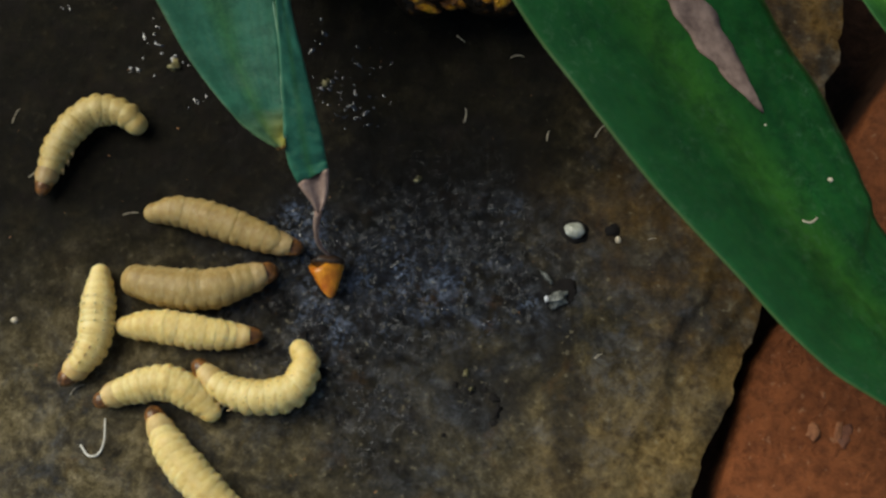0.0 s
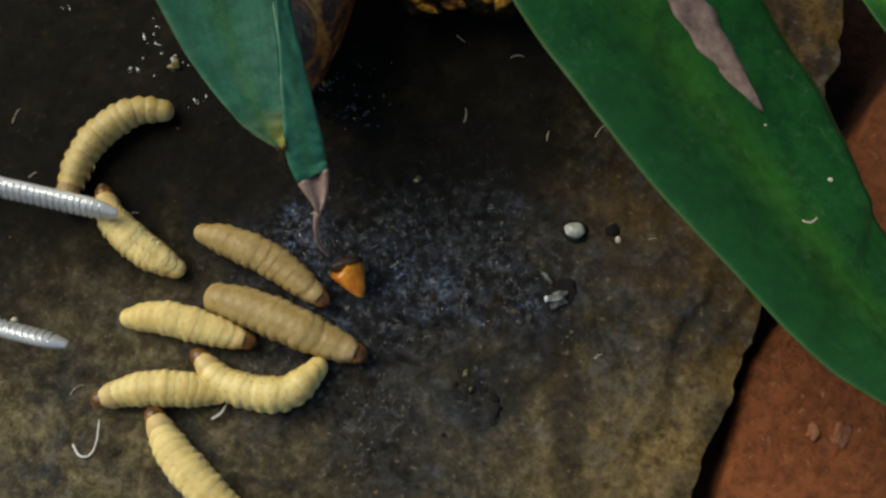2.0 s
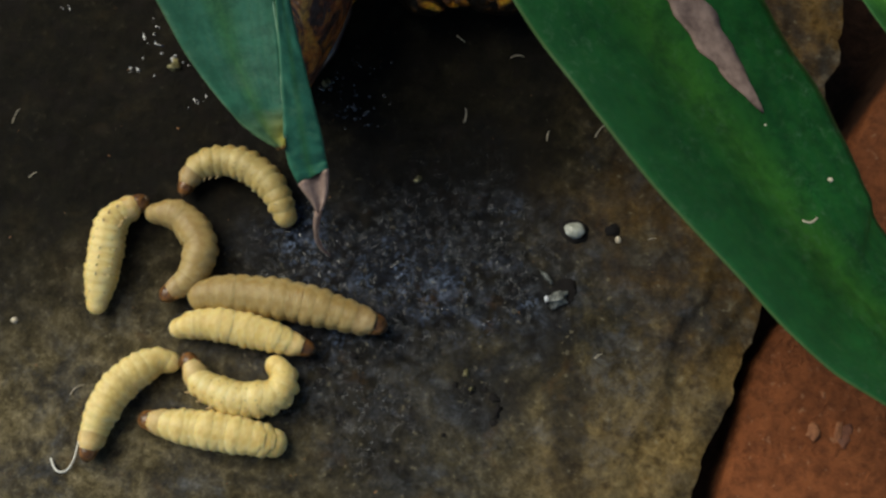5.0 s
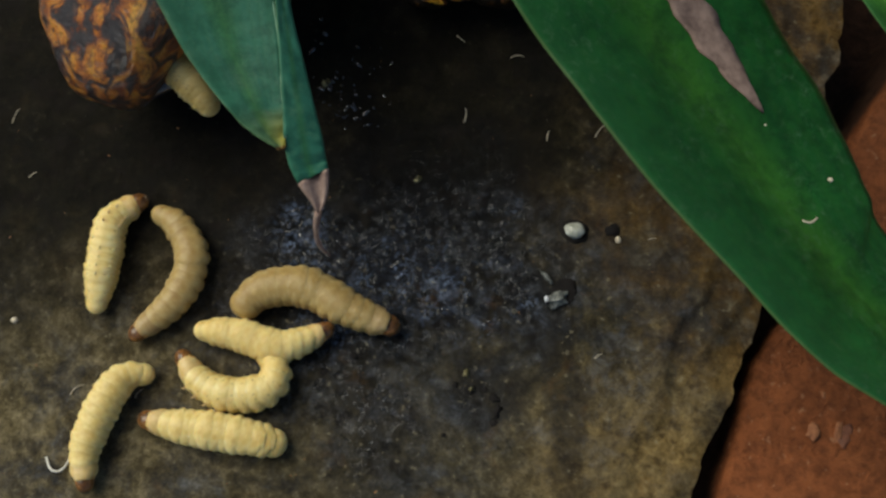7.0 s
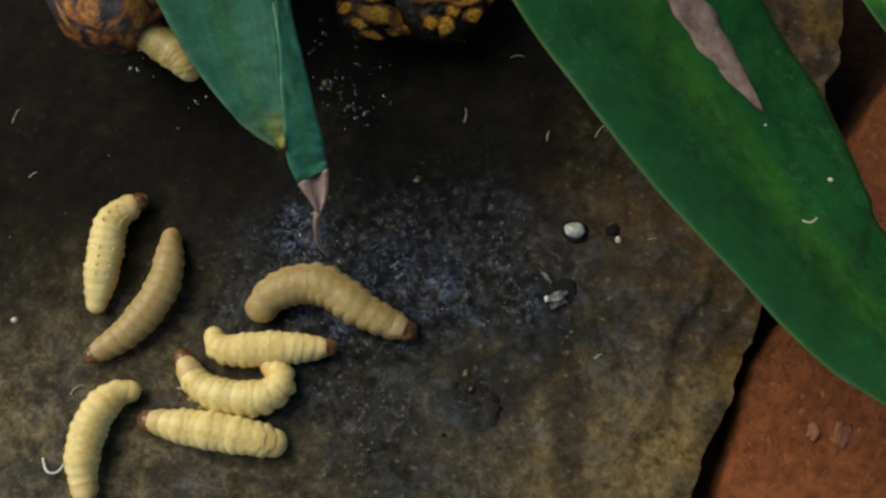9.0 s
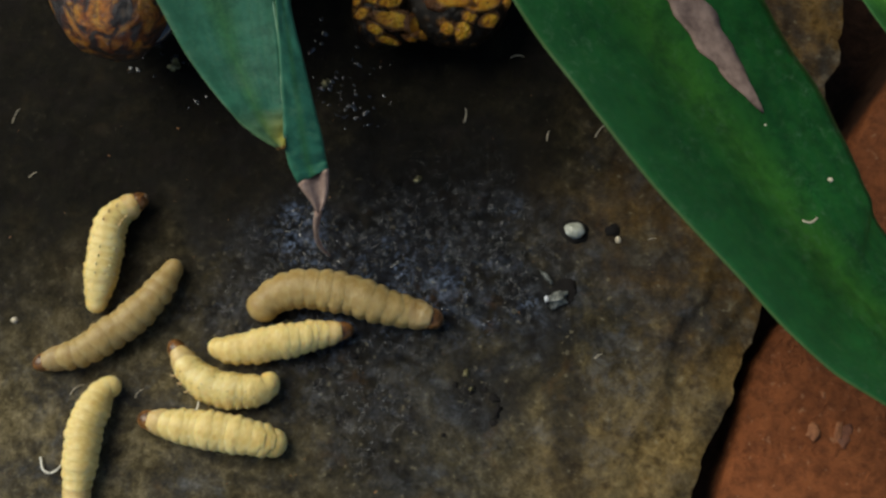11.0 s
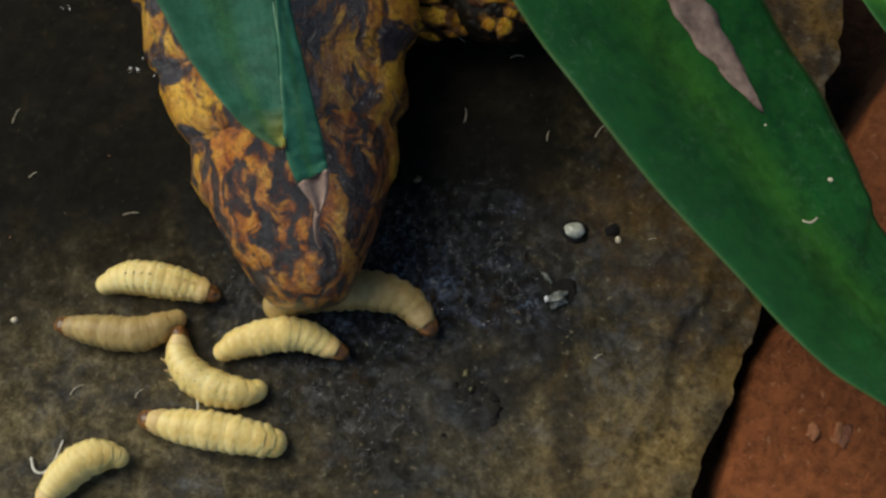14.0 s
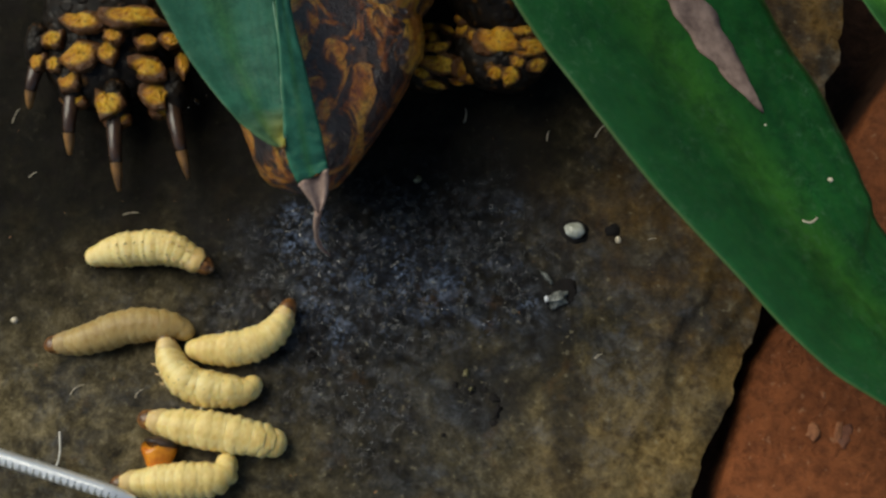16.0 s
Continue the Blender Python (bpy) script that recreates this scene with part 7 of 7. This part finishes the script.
    crawl("g", 4, (-39.1, -19.4, 2.6), (-41.7, -18.1, 2.6), (-46.8, -20.7, 2.6), (-50.8, -25.4, 2.6), (-53.3, -30.6, 2.6))
    crawl("g", 5.2, (-40.8, -18.8, 2.6), (-44.3, -18.3, 2.6), (-48.9, -21.4, 2.6), (-52.0, -27.0, 2.6), (-53.3, -33.3, 2.6))
    crawl("g", 6.5, (-44.1, -19.0, 2.6), (-48.5, -19.8, 2.6), (-51.7, -24.6, 2.6), (-53.4, -31.2, 2.6), (-52.9, -36.1, 2.6))
    crawl("g", 7, (-44.2, -20.2, 2.6), (-48.5, -20.7, 2.6), (-51.6, -25.4, 2.6), (-53.8, -32.0, 2.6), (-53.3, -37.6, 2.6))
    crawl("g", 7.5, (-44.2, -21.1, 2.6), (-48.5, -21.3, 2.6), (-51.6, -25.8, 2.6), (-54.2, -32.0, 2.6), (-54.4, -37.7, 2.6))
    crawl("g", 8, (-45.4, -22.4, 2.6), (-50.1, -23.3, 2.6), (-52.3, -28.0, 2.6), (-54.5, -33.7, 2.6), (-55.2, -39.4, 2.6))
    crawl("g", 8.5, (-45.8, -22.8, 2.6), (-49.6, -23.3, 2.6), (-52.8, -27.1, 2.6), (-54.5, -33.7, 2.6), (-52.5, -39.4, 2.6))
    crawl("g", 9, (-46.2, -22.8, 2.6), (-49.6, -23.3, 2.6), (-52.8, -27.1, 2.6), (-54.1, -33.7, 2.6), (-52.8, -40.4, 2.6))
    crawl("g", 11.5, (-49.9, -21.3, 2.6), (-52.4, -23.5, 2.6), (-54.0, -28.8, 2.6), (-54.8, -35.4, 2.6), (-54.9, -41.2, 2.6))
    crawl("g", 12, (-50.0, -21.3, 2.6), (-53.1, -26.3, 2.6), (-55.4, -33.7, 2.6), (-56.2, -40.4, 2.6))
    crawl("g", 12.5, (-50.9, -23.3, 2.6), (-53.6, -25.0, 2.6), (-54.8, -28.8, 2.6), (-55.7, -35.4, 2.6), (-55.3, -41.2, 2.6))
    crawl("g", 13, (-48.9, -28.2, 2.6), (-52.8, -29.2, 2.6), (-55.5, -32.6, 2.6), (-56.9, -38.8, 2.6), (-57.3, -42.0, 2.6))
    crawl("g", 13.5, (-48.0, -30.3, 2.6), (-52.1, -30.5, 2.6), (-55.5, -33.9, 2.6), (-57.3, -38.8, 2.6), (-57.8, -42.0, 2.6))
    crawl("g", 14, (-47.9, -33.1, 2.6), (-50.4, -32.5, 2.6), (-53.8, -33.3, 2.6), (-57.4, -36.4, 2.6), (-59.7, -40.1, 2.6))
    crawl("g", 14.5, (-47.9, -33.2, 2.6), (-50.4, -32.6, 2.6), (-53.8, -33.5, 2.6), (-57.4, -36.6, 2.6), (-59.7, -40.3, 2.6))
    crawl("g", 15, (-48.3, -35.2, 2.6), (-50.3, -34.0, 2.6), (-53.8, -34.0, 2.6), (-57.4, -36.8, 2.6), (-60.2, -40.3, 2.6))
    crawl("g", 15.3, (-48.3, -35.2, 2.6), (-50.3, -34.0, 2.6), (-53.8, -34.0, 2.6), (-57.4, -36.8, 2.6), (-60.2, -40.3, 2.6))
    crawl("g", 15.5, (-49.0, -31.3, 2.6), (-52.5, -32.3, 2.6), (-56.0, -34.8, 2.6), (-59.1, -38.9, 2.6), (-60.2, -41.4, 2.6))
    crawl("g", 15.6, (-49.0, -31.4, 2.6), (-52.5, -32.5, 2.6), (-56.0, -35.0, 2.6), (-59.1, -39.1, 2.6), (-60.2, -41.5, 2.6))
    crawl("g", 15.7, (-34.8, -36.5, 6.0), (-39.4, -35.8, 6.0), (-43.4, -37.7, 6.0), (-49.1, -39.8, 6.0))
    crawl("g", 15.8, (-34.3, -37.3, 6.0), (-39.3, -36.7, 6.0), (-43.4, -38.5, 6.0), (-49.1, -40.6, 6.0))
    crawl("g", 15.9, (-47.5, -35.6, 5.0), (-45.7, -38.5, 5.0), (-41.9, -39.3, 5.0), (-37.7, -40.1, 5.0))
    crawl("g", 16, (-32.4, -32.6, 2.6), (-33.3, -35.8, 2.6), (-40.0, -36.4, 2.6), (-48.8, -36.9, 2.6))
    crawl("h", 0, (-29.7, -42.9, 2.6), (-36.6, -36.4, 2.6), (-41.1, -31.2, 2.6), (-44.0, -25.8, 2.6))
    crawl("h", 2.9, (-29.7, -42.9, 2.6), (-36.6, -36.4, 2.6), (-41.1, -31.2, 2.6), (-44.0, -25.8, 2.6))
    crawl("h", 3.1, (-30.6, -40.4, 2.6), (-36.7, -35.4, 2.6), (-40.7, -30.8, 2.6), (-44.3, -26.5, 2.6))
    crawl("h", 3.2, (-24.0, -31.0, 2.6), (-32.7, -29.3, 2.6), (-40.4, -28.1, 2.6), (-45.3, -27.0, 2.6))
    crawl("h", 16, (-24.0, -31.0, 2.6), (-32.7, -29.3, 2.6), (-40.4, -28.1, 2.6), (-45.4, -26.9, 2.6))

    pinch(0, -83.6, 16.3, 9, -11.2, 15.9)
    pinch(0.1, -78.8, 15.7, 9, -11.2, 13.4)
    pinch(0.2, -72.3, 15.2, 9, -11.2, 10.7)
    pinch(0.3, -48.5, 11.7, 9, -10.2, 7.7)
    pinch(0.4, -33.4, 15.5, 12, -10.2, 7.7)
    pinch(0.5, -28.1, 3.0, 14, -11.2, 15.7)
    pinch(0.6, -34.0, -2.8, 12, -11.2, 22.4)
    pinch(0.7, -39.1, 5.5, 9, -10.2, 26.4)
    pinch(0.8, -43.9, 7.0, 9, -10.2, 27.2)
    pinch(0.9, -55.7, -0.1, 9, -10.2, 25.3)
    pinch(1.0, -52.8, -3.0, 9, -11.2, 27.6)
    pinch(1.1, -62.1, 10.4, 10, -11.2, 27.2)
    pinch(1.2, -77.0, 9.8, 10, -11.2, 19.1)
    pinch(1.3, -59.1, 4.0, 10, -11.2, 9.7)
    pinch(1.4, -49.1, -6.0, 12, -13.2, 17.1, 25)
    pinch(1.5, -58.7, 3.8, 14, -13.2, 11.1, 60)
    pinch(1.6, -38.7, 13.3, 10, -11.2, 15.8, 25)
    pinch(1.7, -46.9, -9.5, 10, -13.2, 19.0, 40)
    pinch(1.8, -76.3, -0.2, 9, -13.2, 16.0, 20)
    pinch(1.9, -47.2, -5.9, 8, -16.2, 6.2)
    pinch(2.0, -51.7, -6.8, 9, -13.2, 21.3, 25)
    pinch(2.1, -50.6, 13.8, 8, -13.2, 11.1)
    pinch(2.2, -32.0, -11.5, 8, -16.2, 16.8)
    pinch(2.3, -19.3, -7.3, 8, -16.2, 17.6)
    pinch(2.4, -17.8, -9.1, 7, -16.2, 8.5)
    pinch(2.5, -28.0, -12.6, 8, -16.2, 15.6)
    pinch(2.6, -55.2, 1.0, 10, -15.2, 13.4)
    pinch(2.7, -48.9, 14.5, 8, -13.2, 10.2)
    pinch(2.8, -48.9, 18.1, 8, -13.2, 13.2)
    pinch(2.9, -29.9, 7.4, 8, -15.2, 7.8, 35)
    pinch(3.0, -32.6, -20.7, 9, -15.2, 19.9, 62)
    pinch(3.1, -37.8, -45.3, 9, -17.2, 10.8, 25)
    pinch(3.2, -36.9, -40.4, 8, -16.2, 13.7, 62)
    pinch(3.3, -79.2, -29.9, 9, -16.2, 11.5, 40)
    pinch(3.6, -99.3, -22.2, 12, -14.2, 11.6)
    pinch(8.0, -100.0, -14.0, 12, -11.2, 12.1)
    pinch(12.9, -93.2, 5.2, 12, -11.2, 8.5)
    pinch(13.1, -78.2, 8.3, 10, -11.2, 3.5)
    pinch(13.2, -45.2, 4.6, 9, -10.2, 2.9)
    pinch(13.3, -44.7, 11.1, 10, -9.2, 4.1)
    pinch(13.4, -53.8, -2.9, 9, -12.2, 7.0)
    pinch(13.5, -41.8, -5.1, 9, -13.2, 7.8)
    pinch(13.6, -75.3, -16.1, 9, -13.2, 7.3)
    pinch(13.7, -59.0, -22.8, 8, -11.2, 9.1)
    pinch(13.8, -52.1, -16.5, 8, -11.2, 12.6)
    pinch(13.9, -76.9, -16.6, 9, -11.2, 8.2)
    pinch(15.0, -90.5, -28.3, 10, -14.2, 7.7)
    pinch(15.5, -78.5, -30.2, 9, -14.2, 8.5)
    pinch(15.6, -74.4, -33.4, 8, -14.2, 8.5)
    pinch(15.7, -48.3, -39.6, 8, -14.2, 9.8)
    pinch(15.8, -63.1, -41.0, 8, -14.2, 9.0)
    pinch(15.9, -38.7, -38.7, 8, -13.2, 4.9)
    pinch(16.0, -45.4, -42.7, 8, -14.2, 6.5)

    nod(0, -23.6, 41.8, 12, 0, 0)
    nod(1.4, -23.5, 40.8, 12, 0, 0)
    nod(1.7, -24.0, 30.5, 12, 0, 0)
    nod(2.0, -24.6, 21.2, 12, 5, 0)
    nod(4.2, -24.6, 21.0, 12, 5, 0)
    nod(5.2, -26.8, 20.8, 12, 0, 5)
    nod(6.0, -31.4, 16.0, 13, 0, 10)
    nod(6.3, -36.4, 10.6, 13, 10, 12)
    nod(6.4, -44.7, -2.2, 13, -8, 10)
    nod(6.5, -48.7, 12.3, 14, -10, 22)
    nod(6.6, -48.8, 15.2, 14, -10, 22)
    nod(6.8, -50.3, 25.7, 14, -10, 15)
    nod(7.0, -50.8, 19.3, 14, -10, 12)
    nod(7.2, -48.7, 20.2, 14, -9, 12)
    nod(7.4, -21.9, 18.4, 14, 8, 12)
    nod(7.5, -33.0, 16.8, 14, 0, 14)
    nod(7.6, -39.0, 15.7, 14, 0, 14)
    nod(7.8, -42.2, 29.5, 14, 0, 12)
    nod(8.0, -39.9, 27.1, 14, 0, 12)
    nod(8.5, -41.1, 24.8, 14, 0, 15)
    nod(8.8, -46.3, 24.8, 14, 0, 12)
    nod(9.0, -52.2, 28.0, 14, -8, 12)
    nod(9.2, -51.7, 27.6, 14, -8, 12)
    nod(10.2, -50.9, 28.5, 14, -6, 8)
    nod(11.3, -51.7, 26.9, 14, -6, 5)
    nod(11.5, -52.3, 29.5, 14, -6, 5)
    nod(12.0, -53.2, 37.9, 14, -6, 0)
    nod(12.5, -54.7, 33.8, 14, -6, 0)
    nod(13.0, -55.5, 33.2, 14, -6, 0)
    nod(13.3, -52.9, 32.7, 14, -4, 0)
    nod(13.4, -45.7, 28.5, 14, 0, 0)
    nod(13.5, -30.5, 19.3, 14, 8, 0)
    nod(13.6, -15.7, 11.7, 15, -4, -8)
    nod(13.7, -12.1, 2.5, 16, -6, -10)
    nod(13.8, -15.3, -5.5, 16, -10, -8)
    nod(13.9, -23.2, -10.9, 11, -12, -4)
    nod(14, -20.0, -11.3, 8, 6, 4)
    nod(14.1, -22.5, -14.5, 7.5, 0, 0)
    nod(14.2, -24.0, -21.4, 7.5, -8, 0)
    nod(14.3, -33.7, -22.3, 8, -18, 5)
    nod(14.4, -45.4, -4.4, 11, -16, 12)
    nod(14.5, -47.9, 3.6, 15, -20, 22)
    nod(14.6, -44.3, 7.3, 15, -17, 20)
    nod(14.7, -46.1, 19.7, 14, -15, 10)
    nod(14.8, -48.5, 17.5, 14, -16, 12)
    nod(14.9, -45.4, 15.5, 14, -17, 12)
    nod(15.0, -44.0, 13.0, 14, -18, 14)
    nod(15.1, -28.4, 7.6, 14, -8, 10)
    nod(15.2, -31.8, 8.3, 14, -12, 10)
    nod(15.3, -25.8, 4.8, 14, -10, 8)
    nod(15.4, -32.4, 11.9, 14, -18, 6)
    nod(15.5, -31.1, 11.5, 14, -20, 4)
    nod(15.6, -25.5, 10.1, 14, -15, 0)
    nod(15.7, -21.2, 7.8, 14, -8, -10)
    nod(15.9, -21.4, 5.8, 14, -8, -12)
    nod(16.0, -21.5, 5.5, 14, -8, -12)

    step("left", 0, -65.0, 67.2)
    step("left", 7.4, -65.0, 67.2)
    step("left", 7.6, -64.4, 45.5)
    step("left", 7.8, -62.4, 22.6)
    step("left", 8.0, -62.2, 20.4)
    step("left", 8.3, -62.4, 20.2)
    step("left", 8.5, -70.8, 20.6)
    step("left", 8.8, -83.4, 39.5)
    step("left", 9.2, -86.8, 56.7)
    step("left", 15.2, -59.3, 51.6)
    step("left", 15.4, -52.6, 20.9)
    step("left", 15.5, -51.0, 11.0)
    step("left", 15.7, -50.7, 8.3)
    step("left", 16.0, -50.8, 8.3)
    step("right", 0, 5.6, 35.2)
    step("right", 4.2, 5.8, 35.3)
    step("right", 6.3, 6.6, 36.4)
    step("right", 8.5, 6.6, 36.8)
    step("right", 8.6, 1.4, 33.4)
    step("right", 8.7, -3.1, 30.7)
    step("right", 9.2, -3.1, 30.7)
    step("right", 11.3, -0.4, 29.7)
    step("right", 12.0, -0.4, 29.7)
    step("right", 12.5, 2.5, 30.5)
    step("right", 13.4, 2.5, 30.5)
    step("right", 13.5, 4.6, 30.3)
    step("right", 13.7, 6.4, 30.2)
    step("right", 13.9, 6.8, 30.8)
    step("right", 14.0, 5.9, 30.5)
    step("right", 14.3, 5.9, 31.0)
    step("right", 14.5, 6.0, 37.6)
    step("right", 14.6, 1.4, 32.4)
    step("right", 14.7, 0.1, 17.7)
    step("right", 14.8, 1.4, 22.0)
    step("right", 15.0, 2.8, 23.7)
    step("right", 15.3, 5.4, 21.5)
    step("right", 15.5, 5.9, 22.4)
    step("right", 16.0, 6.8, 22.4)

    drift("long", 0, -53.1, -29.8)
    drift("long", 1.0, -53.1, -29.8)
    drift("long", 1.5, -54.2, -29.9)
    drift("long", 2.9, -54.2, -29.9)
    drift("long", 3.5, -54.9, -31.7)
    drift("long", 4.0, -57.1, -32.2)
    drift("long", 6.5, -57.6, -32.1)
    drift("long", 7.0, -58.0, -32.1)
    drift("long", 9.0, -58.5, -32.4)
    drift("long", 11.5, -59.1, -32.4)
    drift("long", 12.0, -59.8, -32.7)
    drift("long", 13.0, -60.2, -32.4)
    drift("long", 15.6, -60.3, -32.4)
    drift("long", 15.9, -60.0, -31.9)
    drift("long", 16.0, -59.7, -31.9)
    drift("short", 0, -34.5, -25.9)
    drift("short", 1.0, -33.8, -24.6)
    drift("short", 1.5, -34.4, -25.5)
    drift("short", 2.5, -33.5, -25.5)
    drift("short", 3.0, -33.5, -25.9)
    drift("short", 3.5, -34.3, -26.1)
    drift("short", 4.0, -34.5, -25.7)
    drift("short", 6.5, -33.7, -26.3)
    drift("short", 7.0, -34.8, -24.8)
    drift("short", 9.0, -34.5, -25.5)
    drift("short", 11.5, -38.1, -24.3)
    drift("short", 16.0, -37.4, -25.2)
    for key in GRUBS:
        set_grub(key)
    set_tweezers()
    set_morsel()
    set_head()
    for leg, rows in list(LEGS.values()) + list(THREADS.values()):
        walk(leg, rows if rows[-1][0] > 15.9 else rows + [(16.0, rows[-1][1])])


motions()
